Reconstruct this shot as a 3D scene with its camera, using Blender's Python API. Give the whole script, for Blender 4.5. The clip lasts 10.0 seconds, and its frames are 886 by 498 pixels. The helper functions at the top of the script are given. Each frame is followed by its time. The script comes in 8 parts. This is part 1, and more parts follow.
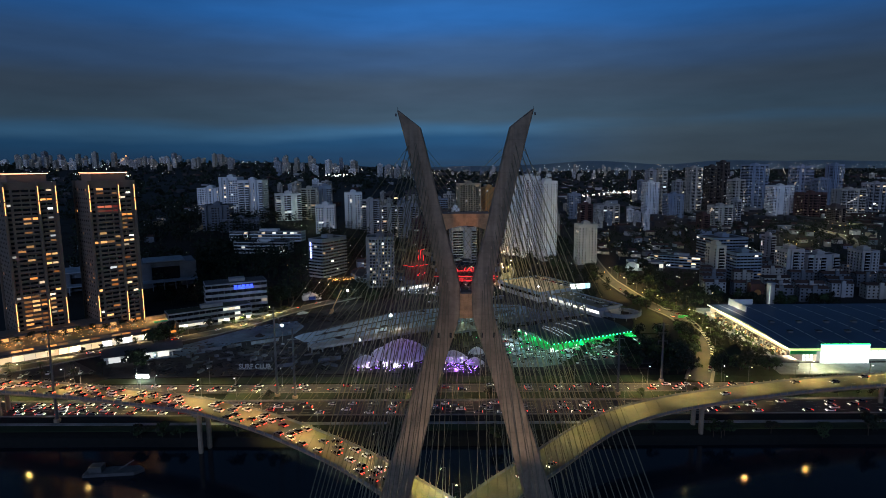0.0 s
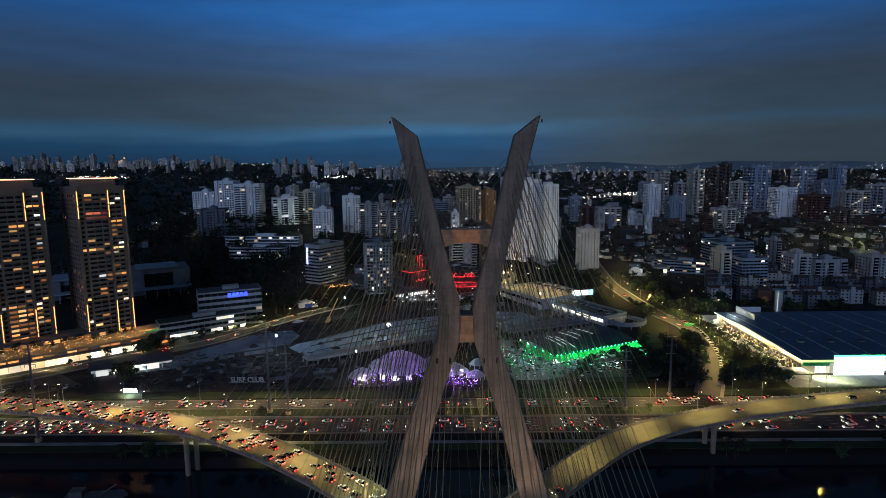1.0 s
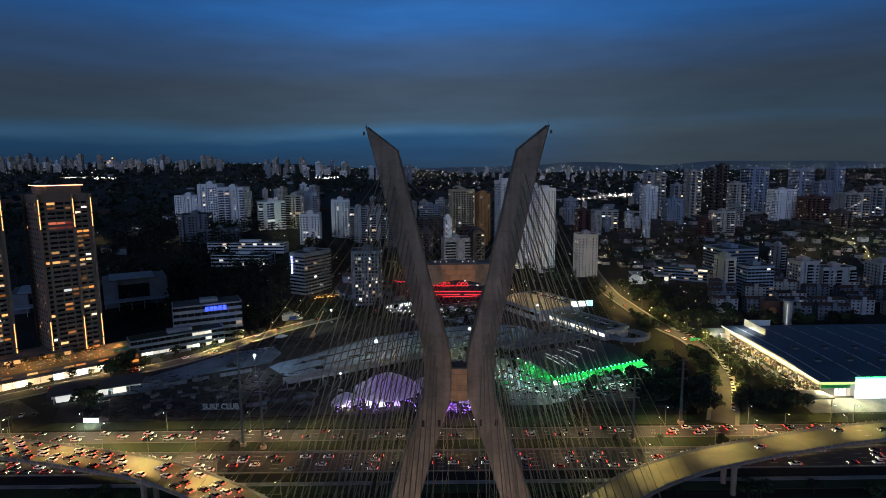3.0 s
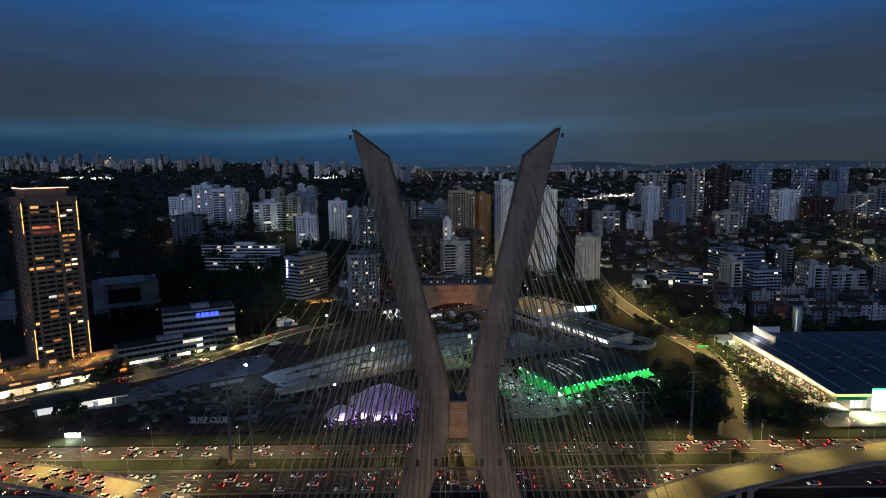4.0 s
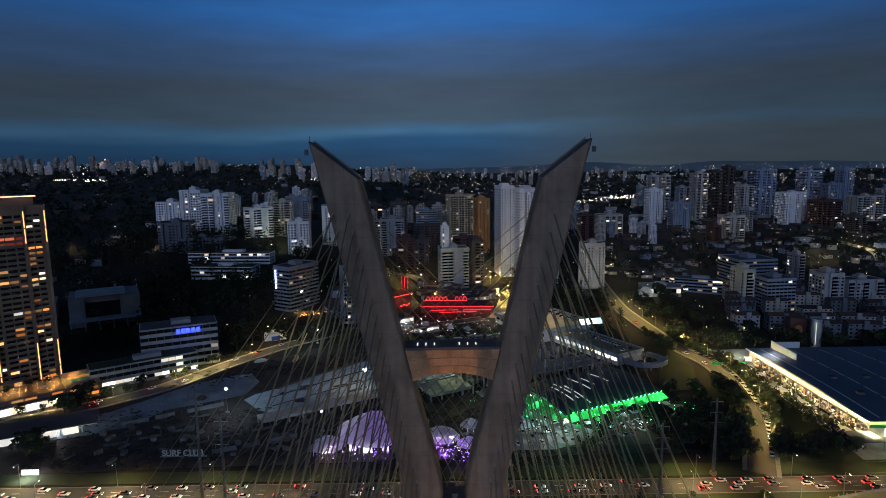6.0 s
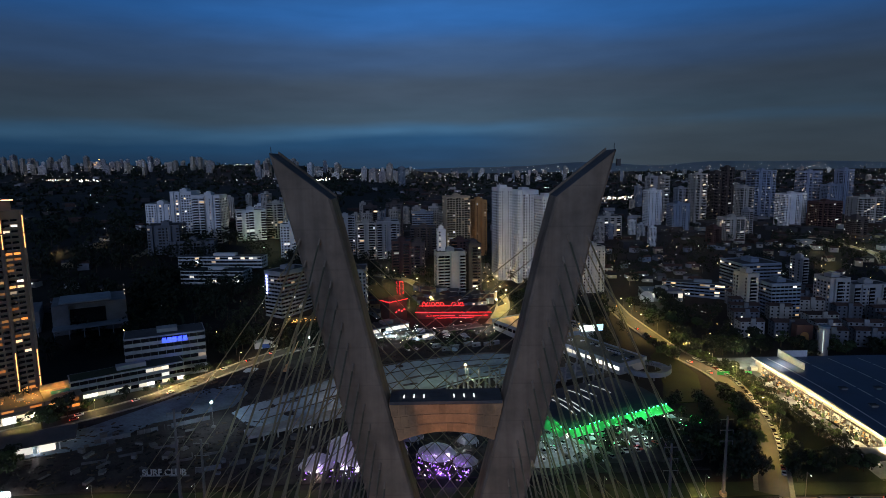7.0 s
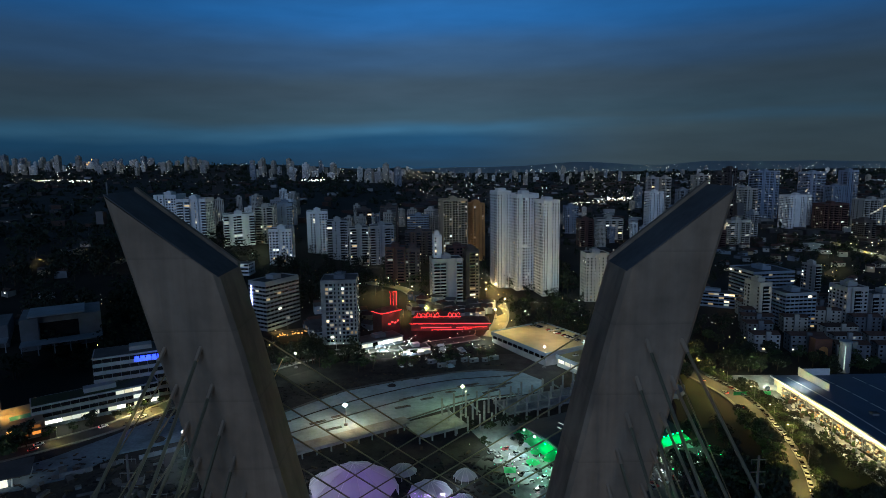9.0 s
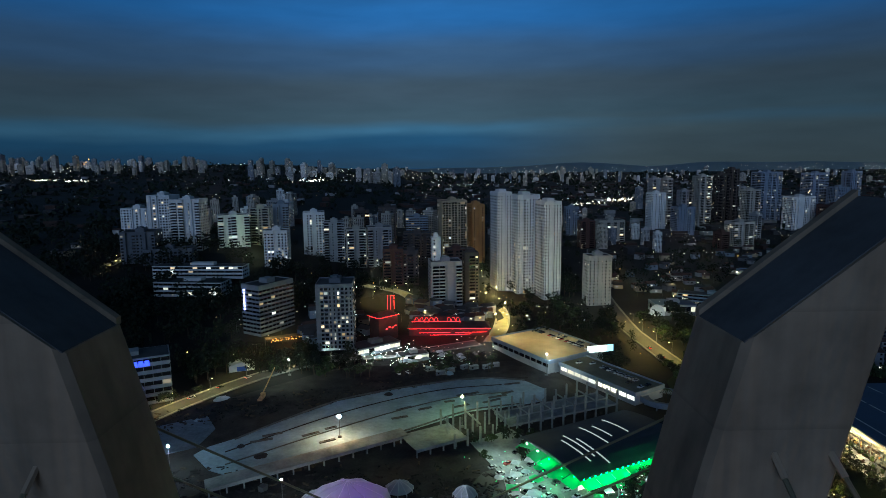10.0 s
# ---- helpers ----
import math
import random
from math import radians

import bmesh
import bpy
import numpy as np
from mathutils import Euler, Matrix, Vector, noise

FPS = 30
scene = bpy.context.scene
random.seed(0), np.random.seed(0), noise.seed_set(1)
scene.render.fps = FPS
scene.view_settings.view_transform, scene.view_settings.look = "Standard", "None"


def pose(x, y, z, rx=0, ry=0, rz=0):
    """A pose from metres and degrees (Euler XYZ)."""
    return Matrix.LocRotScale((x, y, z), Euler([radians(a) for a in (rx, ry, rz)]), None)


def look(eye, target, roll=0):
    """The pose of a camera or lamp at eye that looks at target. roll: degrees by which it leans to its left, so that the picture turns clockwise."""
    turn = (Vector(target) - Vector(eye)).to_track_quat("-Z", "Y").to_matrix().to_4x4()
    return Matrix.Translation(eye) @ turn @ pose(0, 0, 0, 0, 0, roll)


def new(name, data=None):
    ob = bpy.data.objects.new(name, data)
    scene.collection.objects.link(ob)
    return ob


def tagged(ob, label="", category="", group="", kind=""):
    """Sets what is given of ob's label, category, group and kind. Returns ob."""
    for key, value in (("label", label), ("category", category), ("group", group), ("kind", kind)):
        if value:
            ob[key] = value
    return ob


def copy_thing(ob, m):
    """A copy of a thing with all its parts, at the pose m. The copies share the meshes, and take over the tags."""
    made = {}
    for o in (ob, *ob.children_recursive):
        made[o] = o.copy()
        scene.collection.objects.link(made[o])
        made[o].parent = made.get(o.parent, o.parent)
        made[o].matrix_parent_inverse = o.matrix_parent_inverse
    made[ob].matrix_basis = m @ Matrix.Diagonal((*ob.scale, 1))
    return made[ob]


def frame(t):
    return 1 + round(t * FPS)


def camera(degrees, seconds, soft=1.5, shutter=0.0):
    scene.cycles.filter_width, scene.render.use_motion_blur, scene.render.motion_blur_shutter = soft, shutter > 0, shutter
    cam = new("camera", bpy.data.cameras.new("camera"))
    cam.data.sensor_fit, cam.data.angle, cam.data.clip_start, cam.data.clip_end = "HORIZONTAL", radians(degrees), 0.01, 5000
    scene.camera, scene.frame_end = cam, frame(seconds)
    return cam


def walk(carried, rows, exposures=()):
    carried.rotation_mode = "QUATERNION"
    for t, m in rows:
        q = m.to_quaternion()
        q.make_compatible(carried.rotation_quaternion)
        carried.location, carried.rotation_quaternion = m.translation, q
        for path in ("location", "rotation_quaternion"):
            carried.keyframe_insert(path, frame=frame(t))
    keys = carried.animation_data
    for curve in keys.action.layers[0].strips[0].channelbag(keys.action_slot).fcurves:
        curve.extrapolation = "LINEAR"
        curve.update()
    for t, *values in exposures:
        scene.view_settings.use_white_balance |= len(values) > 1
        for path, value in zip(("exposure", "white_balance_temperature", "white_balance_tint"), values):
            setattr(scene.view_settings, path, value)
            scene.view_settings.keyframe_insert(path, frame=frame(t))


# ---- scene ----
cam = camera(73.7, 10.0, soft=0.75)
PATH = [
    (0, (1.82, -1.809, 124.123), (1.801, 0.17, 123.839), -0.5),
    (0.5, (1.84, 4.52, 125.353), (1.821, 6.5, 125.073), -0.5),
    (1, (1.994, 11.096, 126.629), (1.976, 13.076, 126.348), -0.6),
    (1.5, (2.164, 17.742, 127.985), (2.15, 19.722, 127.703), -0.6),
    (2, (2.399, 24.602, 129.111), (2.395, 26.582, 128.828), -0.6),
    (2.5, (2.826, 31.536, 130.003), (2.828, 33.516, 129.72), -0.6),
    (4, (3.674, 52.096, 132.16), (3.679, 54.075, 131.875), -0.6),
    (4.5, (4.103, 58.96, 132.881), (4.109, 60.939, 132.596), -0.6),
    (5, (4.416, 65.786, 133.44), (4.422, 67.765, 133.157), -0.7),
    (5.5, (4.639, 72.404, 134.23), (4.646, 74.384, 133.947), -0.7),
    (7, (5.657, 92.644, 136.764), (5.677, 94.623, 136.48), -0.7),
    (7.5, (5.938, 99.772, 137.697), (5.963, 101.752, 137.412), -0.6),
    (8, (6.316, 106.84, 138.496), (6.344, 108.819, 138.21), -0.7),
    (8.5, (6.943, 113.655, 139.186), (6.972, 115.634, 138.901), -0.7),
    (9, (7.013, 120.323, 139.503), (7.043, 122.302, 139.217), -0.7),
    (9.5, (7.197, 127.143, 139.528), (7.229, 129.122, 139.242), -0.7),
    (10, (7.35, 133.863, 139.476), (7.383, 135.842, 139.191), -0.6),
]
walk(cam, [(t, look(eye, target, roll)) for t, eye, target, roll in PATH],
     [(0.0, 0.0, 6300, 9), (4.5, -0.04, 6640, 12), (7.5, -0.03, 6660, 12), (8.5, -0.03, 6340, 1), (10.0, -0.03, 6370, -4)])

# ---- light ----
world = bpy.data.worlds.new("dusk")
scene.world = world
world.use_nodes = True
wn, wl = world.node_tree.nodes, world.node_tree.links
wn.clear()


def sky():
    """Dusk under a torn sheet of cloud: blue above, a grey bank, a pale slot over the horizon."""
    out, bg = wn.new("ShaderNodeOutputWorld"), wn.new("ShaderNodeBackground")
    tex, sep = wn.new("ShaderNodeTexCoord"), wn.new("ShaderNodeSeparateXYZ")
    wl.new(tex.outputs["Generated"], sep.inputs[0])
    stretch = wn.new("ShaderNodeMapping")
    stretch.inputs["Scale"].default_value = (1.6, 1.6, 9.0)
    wl.new(tex.outputs["Generated"], stretch.inputs["Vector"])
    big, small = wn.new("ShaderNodeTexNoise"), wn.new("ShaderNodeTexNoise")
    big.inputs["Scale"].default_value, big.inputs["Detail"].default_value = 1.7, 4
    small.inputs["Scale"].default_value, small.inputs["Detail"].default_value = 6.0, 7
    for n in (big, small):
        wl.new(stretch.outputs[0], n.inputs["Vector"])

    def calc(op, a, b):
        n = wn.new("ShaderNodeMath")
        n.operation = op
        for i, v in enumerate((a, b)):
            if isinstance(v, (int, float)):
                n.inputs[i].default_value = v
            else:
                wl.new(v, n.inputs[i])
        return n.outputs[0]
    wob = calc("MULTIPLY", calc("SUBTRACT", big.outputs[0], 0.5), 0.035)
    lift = calc("MULTIPLY", sep.outputs[0], SKY_LEAN)
    height = calc("ADD", calc("ADD", sep.outputs[2], wob), lift)
    ramp = wn.new("ShaderNodeValToRGB")
    wl.new(calc("MULTIPLY", height, 2.0), ramp.inputs[0])
    stops = SKY_STOPS
    cr = ramp.color_ramp
    cr.interpolation = "EASE"
    while len(cr.elements) < len(stops):
        cr.elements.new(0.5)
    for e, (p, c) in zip(cr.elements, stops):
        e.position, e.color = p, (*c, 1)
    streak = wn.new("ShaderNodeMapRange")
    streak.inputs["From Min"].default_value, streak.inputs["From Max"].default_value = 0.3, 0.7
    streak.inputs["To Min"].default_value, streak.inputs["To Max"].default_value = 0.93, 1.07
    wl.new(small.outputs[0], streak.inputs[0])
    # the cloud is thinnest straight ahead
    thin = wn.new("ShaderNodeMapRange")
    thin.interpolation_type = "SMOOTHSTEP"
    thin.inputs["From Min"].default_value, thin.inputs["From Max"].default_value = 0.0, 0.55
    thin.inputs["To Min"].default_value, thin.inputs["To Max"].default_value = 1.82, 1.04
    wl.new(calc("ABSOLUTE", calc("ADD", sep.outputs[0], -0.01), 0.0), thin.inputs[0])
    veil = calc("MULTIPLY", streak.outputs[0], thin.outputs[0])
    mix = wn.new("ShaderNodeMix")
    mix.data_type, mix.blend_type = "RGBA", "MULTIPLY"
    mix.inputs["Factor"].default_value = 1.0
    # towards one side the slot closes into grey haze
    east, low, haze = wn.new("ShaderNodeMapRange"), wn.new("ShaderNodeMapRange"), wn.new("ShaderNodeMix")
    for node, src, a, b in ((east, sep.outputs[0], 0.0, 0.38), (low, sep.outputs[2], 0.085, 0.05)):
        node.interpolation_type = "SMOOTHSTEP"
        node.inputs["From Min"].default_value, node.inputs["From Max"].default_value = a, b
        wl.new(src, node.inputs[0])
    haze.data_type = "RGBA"
    haze.inputs["B"].default_value = (0.036, 0.050, 0.062, 1)
    wl.new(calc("MULTIPLY", calc("MULTIPLY", east.outputs[0], low.outputs[0]), 0.85), haze.inputs["Factor"])
    wl.new(ramp.outputs[0], haze.inputs["A"])
    wl.new(haze.outputs["Result"], mix.inputs["A"])
    wl.new(veil, mix.inputs["B"])
    wl.new(mix.outputs["Result"], bg.inputs["Color"])
    bg.inputs["Strength"].default_value = 1.0
    wl.new(bg.outputs[0], out.inputs["Surface"])


SKY_LEAN = -0.004
SKY_STOPS = [
    (0.0, (0.012, 0.030, 0.060)), (0.03, (0.011, 0.034, 0.075)), (0.075, (0.012, 0.045, 0.100)),
    (0.108, (0.027, 0.076, 0.142)), (0.150, (0.030, 0.053, 0.080)), (0.24, (0.030, 0.048, 0.074)),
    (0.34, (0.026, 0.058, 0.125)), (0.46, (0.016, 0.080, 0.240)), (0.6, (0.013, 0.036, 0.085)), (1.0, (0.009, 0.019, 0.038)),
]
sky()

sun = new("sun", bpy.data.lights.new("sun", "SUN"))
sun.data.energy, sun.data.angle, sun.data.color = 0.58, radians(40), (0.47, 0.61, 1.0)
sun.matrix_world = look((-40, 0, 300), (0, 160, 262))


# ---- materials ----
def paint(name, colour, rough=0.75, var=0.22, scale=0.25, fine=3.0, bump=0.15, metal=0.0, rand=0.0, coat=0.0):
    """A surface with broad stains and fine grain at world scale. rand: how much each object differs."""
    m = bpy.data.materials.new(name)
    m.use_nodes = True
    n, l = m.node_tree.nodes, m.node_tree.links
    b = n["Principled BSDF"]
    b.inputs["Roughness"].default_value, b.inputs["Metallic"].default_value = rough, metal
    b.inputs["Coat Weight"].default_value = coat
    geo = n.new("ShaderNodeNewGeometry")
    broad, grain = n.new("ShaderNodeTexNoise"), n.new("ShaderNodeTexNoise")
    broad.inputs["Scale"].default_value, broad.inputs["Detail"].default_value = scale, 5
    grain.inputs["Scale"].default_value, grain.inputs["Detail"].default_value = fine, 3
    for t in (broad, grain):
        l.new(geo.outputs["Position"], t.inputs["Vector"])
    add = n.new("ShaderNodeMath")
    add.operation = "MULTIPLY_ADD"
    add.inputs[1].default_value = 0.4
    l.new(grain.outputs[0], add.inputs[0])
    l.new(broad.outputs[0], add.inputs[2])
    rng = n.new("ShaderNodeMapRange")
    rng.inputs["From Min"].default_value, rng.inputs["From Max"].default_value = 0.42, 0.98
    rng.inputs["To Min"].default_value, rng.inputs["To Max"].default_value = 1 - var, 1 + var
    l.new(add.outputs[0], rng.inputs[0])
    value = rng.outputs[0]
    if rand:
        info, r2, mul = n.new("ShaderNodeObjectInfo"), n.new("ShaderNodeMapRange"), n.new("ShaderNodeMath")
        r2.inputs["To Min"].default_value, r2.inputs["To Max"].default_value = 1 - rand, 1 + rand
        l.new(info.outputs["Random"], r2.inputs[0])
        mul.operation = "MULTIPLY"
        l.new(value, mul.inputs[0])
        l.new(r2.outputs[0], mul.inputs[1])
        value = mul.outputs[0]
    mix = n.new("ShaderNodeMix")
    mix.data_type, mix.blend_type = "RGBA", "MULTIPLY"
    mix.inputs["Factor"].default_value = 1.0
    mix.inputs["A"].default_value = (*colour, 1)
    l.new(value, mix.inputs["B"])
    l.new(mix.outputs["Result"], b.inputs["Base Color"])
    if bump:
        bp = n.new("ShaderNodeBump")
        bp.inputs["Strength"].default_value, bp.inputs["Distance"].default_value = bump, 0.1
        l.new(grain.outputs[0], bp.inputs["Height"])
        l.new(bp.outputs[0], b.inputs["Normal"])
    return m


def glow(name, colour, strength, second=None, low=1.0):
    """A thing that gives off light; with second, every island or object takes a colour and strength between the two."""
    m = bpy.data.materials.new(name)
    m.use_nodes = True
    n, l = m.node_tree.nodes, m.node_tree.links
    b = n["Principled BSDF"]
    b.inputs["Base Color"].default_value = (0.05, 0.05, 0.05, 1)
    b.inputs["Emission Color"].default_value = (*colour, 1)
    b.inputs["Emission Strength"].default_value = strength
    if second:
        geo, info, add, fr = (n.new("ShaderNode" + k) for k in ("NewGeometry", "ObjectInfo", "Math", "Math"))
        l.new(geo.outputs["Random Per Island"], add.inputs[0])
        l.new(info.outputs["Random"], add.inputs[1])
        fr.operation = "FRACT"
        l.new(add.outputs[0], fr.inputs[0])
        mix, rng = n.new("ShaderNodeMix"), n.new("ShaderNodeMapRange")
        mix.data_type = "RGBA"
        mix.inputs["A"].default_value, mix.inputs["B"].default_value = (*colour, 1), (*second, 1)
        l.new(fr.outputs[0], mix.inputs["Factor"])
        l.new(mix.outputs["Result"], b.inputs["Emission Color"])
        mul, fr2 = n.new("ShaderNodeMath"), n.new("ShaderNodeMath")
        mul.operation, fr2.operation = "MULTIPLY", "FRACT"
        mul.inputs[1].default_value = 7.31
        l.new(fr.outputs[0], mul.inputs[0])
        l.new(mul.outputs[0], fr2.inputs[0])
        pw = n.new("ShaderNodeMath")
        pw.operation = "POWER"
        pw.inputs[1].default_value = 2.5
        l.new(fr2.outputs[0], pw.inputs[0])
        rng.inputs["To Min"].default_value, rng.inputs["To Max"].default_value = strength * low, strength
        l.new(pw.outputs[0], rng.inputs[0])
        l.new(rng.outputs[0], b.inputs["Emission Strength"])
    return m


CONCRETE = paint("concrete", (0.36, 0.265, 0.185), 0.85, 0.34, 0.14, 1.2, 0.3)
MASTC = paint("mast concrete", (0.275, 0.208, 0.148), 0.85, 0.36, 0.22, 1.0, 0.35)


def lift_joints(m, height):
    """Thin dark joints between the poured lifts of a concrete shaft, and faint streaks down it."""
    n, l = m.node_tree.nodes, m.node_tree.links
    geo, sep = n.new("ShaderNodeNewGeometry"), n.new("ShaderNodeSeparateXYZ")
    l.new(geo.outputs["Position"], sep.inputs[0])
    div, fr, rng = n.new("ShaderNodeMath"), n.new("ShaderNodeMath"), n.new("ShaderNodeMapRange")
    div.operation, fr.operation = "DIVIDE", "FRACT"
    div.inputs[1].default_value = height
    l.new(sep.outputs[2], div.inputs[0])
    l.new(div.outputs[0], fr.inputs[0])
    rng.inputs["From Min"].default_value, rng.inputs["From Max"].default_value = 0.0, 0.05
    rng.inputs["To Min"].default_value, rng.inputs["To Max"].default_value = 0.84, 1.0
    l.new(fr.outputs[0], rng.inputs[0])
    mp, nz, r2 = n.new("ShaderNodeMapping"), n.new("ShaderNodeTexNoise"), n.new("ShaderNodeMapRange")
    mp.inputs["Scale"].default_value = (0.9, 0.9, 0.06)
    l.new(geo.outputs["Position"], mp.inputs["Vector"])
    l.new(mp.outputs[0], nz.inputs["Vector"])
    nz.inputs["Scale"].default_value, nz.inputs["Detail"].default_value = 1.0, 5
    r2.inputs["From Min"].default_value, r2.inputs["From Max"].default_value = 0.35, 0.65
    r2.inputs["To Min"].default_value, r2.inputs["To Max"].default_value = 0.78, 1.10
    l.new(nz.outputs[0], r2.inputs[0])
    a, b = n.new("ShaderNodeMath"), n.new("ShaderNodeMix")
    a.operation = "MULTIPLY"
    l.new(rng.outputs[0], a.inputs[0])
    l.new(r2.outputs[0], a.inputs[1])
    b.data_type, b.blend_type = "RGBA", "MULTIPLY"
    b.inputs["Factor"].default_value = 1.0
    bs = n["Principled BSDF"]
    src = bs.inputs["Base Color"].links[0].from_socket
    l.new(src, b.inputs["A"])
    l.new(a.outputs[0], b.inputs["B"])
    l.new(b.outputs["Result"], bs.inputs["Base Color"])


lift_joints(MASTC, 4.2)
# air haze over the far hills is put into this pale blue-grey
HAZE = paint("hill with painted haze", (0.14, 0.19, 0.22), 0.95, 0.15, 0.004, 0.02, 0)
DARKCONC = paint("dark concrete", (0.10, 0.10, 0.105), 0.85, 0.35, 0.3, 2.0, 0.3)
# the orange of the beam floodlights is also put into this concrete colour
COFFER = paint("concrete panel tinted floodlit warm", (0.45, 0.26, 0.13), 0.8, 0.35, 0.5, 3.0, 0.2, rand=0.15)
CABLE = paint("yellow cable sheath", (0.165, 0.146, 0.09), 0.55, 0.25, 0.5, 4, 0)
ASPHALT = paint("asphalt", (0.065, 0.064, 0.062), 0.85, 0.35, 0.08, 2.5, 0.2)
# lighter, yellower road than ASPHALT: lamplight is put into its colour
DECKTOP = paint("worn lamplit-yellow road surface", (0.20, 0.18, 0.115), 0.8, 0.3, 0.1, 2.0, 0.2)
GRASS = paint("grass", (0.020, 0.034, 0.010), 0.9, 0.5, 0.05, 1.5, 0.6)
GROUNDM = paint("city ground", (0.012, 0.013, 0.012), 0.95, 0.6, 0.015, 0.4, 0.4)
DIRT = paint("bare earth", (0.033, 0.028, 0.028), 0.95, 0.75, 0.12, 0.9, 1.0)
SANDM = paint("pale gravel membrane", (0.30, 0.39, 0.48), 0.85, 0.42, 0.06, 0.6, 0.4)
TRACKM = paint("compacted gravel", (0.14, 0.185, 0.24), 0.9, 0.5, 0.09, 0.7, 0.8)
SLAB = paint("grey slab", (0.24, 0.25, 0.26), 0.85, 0.4, 0.15, 1.0, 0.3)
KERB = paint("pale kerb", (0.20, 0.195, 0.185), 0.85, 0.3, 0.5, 3, 0.2)
WHITEP = paint("white render", (0.80, 0.80, 0.80), 0.8, 0.14, 0.12, 1.0, 0.1, rand=0.08)
GREYP = paint("grey render", (0.38, 0.38, 0.39), 0.8, 0.18, 0.12, 1.0, 0.1, rand=0.15)
BEIGE = paint("beige render", (0.47, 0.44, 0.39), 0.8, 0.16, 0.12, 1.0, 0.1, rand=0.12)
TAN = paint("tan render", (0.46, 0.37, 0.24), 0.8, 0.16, 0.12, 1.0, 0.1)
# stronger orange than plain render: the tower's warm lighting is in the colour
ORANGEP = paint("warm-lit orange render", (0.62, 0.30, 0.10), 0.8, 0.16, 0.12, 1.0, 0.1)
BLUEG = paint("blue-grey render", (0.23, 0.28, 0.35), 0.75, 0.16, 0.12, 1.0, 0.1, rand=0.12)
BROWN = paint("dark brown brick", (0.085, 0.068, 0.062), 0.8, 0.2, 0.2, 2.0, 0.2, rand=0.2)
REDBR = paint("red-brown brick", (0.10, 0.048, 0.042), 0.8, 0.2, 0.2, 2.0, 0.2, rand=0.15)
OFFICE = paint("office cladding", (0.27, 0.285, 0.305), 0.75, 0.25, 0.15, 1.5, 0.1)
CREAM = paint("brown stone", (0.205, 0.155, 0.118), 0.75, 0.15, 0.1, 1.0, 0.1)
DULL = paint("dull grey cladding", (0.15, 0.165, 0.19), 0.75, 0.25, 0.15, 1.5, 0.1, rand=0.15)
PALEROOF = paint("pale sheet roof", (0.30, 0.34, 0.40), 0.6, 0.25, 0.1, 1.0, 0.1)
ROOFM = paint("bitumen roof", (0.06, 0.062, 0.068), 0.9, 0.35, 0.1, 1.0, 0.2, rand=0.3)
TILE = paint("clay roof tile", (0.085, 0.048, 0.04), 0.85, 0.3, 0.3, 3.0, 0.3, rand=0.3)
BLUEROOF = paint("blue-grey metal roof", (0.055, 0.085, 0.15), 0.45, 0.2, 0.05, 0.8, 0.05, metal=0.2)
STEEL = paint("galvanised steel", (0.22, 0.22, 0.22), 0.5, 0.2, 0.6, 4, 0, metal=0.6)
WOODY = paint("bark", (0.07, 0.05, 0.035), 0.95, 0.3, 1.0, 8, 0.4)
LEAF = paint("foliage", (0.034, 0.060, 0.018), 0.75, 0.5, 0.2, 1.5, 0, rand=0.35)
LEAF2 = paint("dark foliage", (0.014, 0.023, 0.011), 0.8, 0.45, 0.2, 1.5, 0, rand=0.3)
GLASS = paint("dark window glass", (0.008, 0.009, 0.012), 0.25, 0.3, 0.3, 2, 0, rand=0.3)
BLUEGL = paint("pale blue cladding", (0.30, 0.36, 0.46), 0.2, 0.2, 0.2, 2, 0)
RUBBER = paint("rubber", (0.02, 0.02, 0.02), 0.8, 0.1)
TENT = paint("white tent membrane", (0.42, 0.42, 0.47), 0.6, 0.1, 0.3, 2, 0.05)
GREENT = paint("green awning", (0.05, 0.45, 0.16), 0.7, 0.2, 0.3, 2, 0.05)
BANNER = paint("white lettering", (0.45, 0.45, 0.44), 0.7, 0.1)
MARK = paint("road marking", (0.6, 0.6, 0.56), 0.7, 0.3, 0.5, 4, 0)
LIT = glow("lit window", (1.0, 0.62, 0.28), 3.0, (0.85, 0.92, 0.95), 0.10)
WARMWIN = glow("warm lit window", (1.0, 0.28, 0.04), 1.7, (1.0, 0.55, 0.20), 0.12)
REDWIN = glow("red lit window", (1.0, 0.06, 0.04), 0.7, (1.0, 0.25, 0.12), 0.2)
LAMPW = glow("white lamp", (0.92, 0.97, 1.0), 40)
LAMPY = glow("sodium lamp", (1.0, 0.72, 0.32), 30)
SPARK = glow("city lights", (1.0, 0.70, 0.40), 15, (0.75, 0.92, 1.0), 0.03)
SPARKY = glow("sodium points", (1.0, 0.52, 0.12), 20, (1.0, 0.78, 0.40), 0.06)
SKYL = glow("skylight strip", (0.85, 0.95, 1.0), 0.5)
HALLROOF = paint("dark sheet roof", (0.035, 0.038, 0.046), 0.6, 0.3, 0.1, 1.0, 0.1)
HEAD = glow("headlight", (1.0, 0.93, 0.75), 6)
TAIL = glow("tail light", (1.0, 0.03, 0.02), 9)
STRIP = glow("amber strip light", (1.0, 0.46, 0.14), 2.6)
CROWN = glow("crown strip light", (1.0, 0.42, 0.22), 4)
NEONR = glow("red neon", (1.0, 0.03, 0.04), 4.5)
LEDG = glow("green lamp", (0.05, 1.0, 0.25), 6)
LEDP = glow("violet lamp", (0.42, 0.16, 1.0), 5)
LEDB = glow("blue sign", (0.03, 0.06, 1.0), 3)
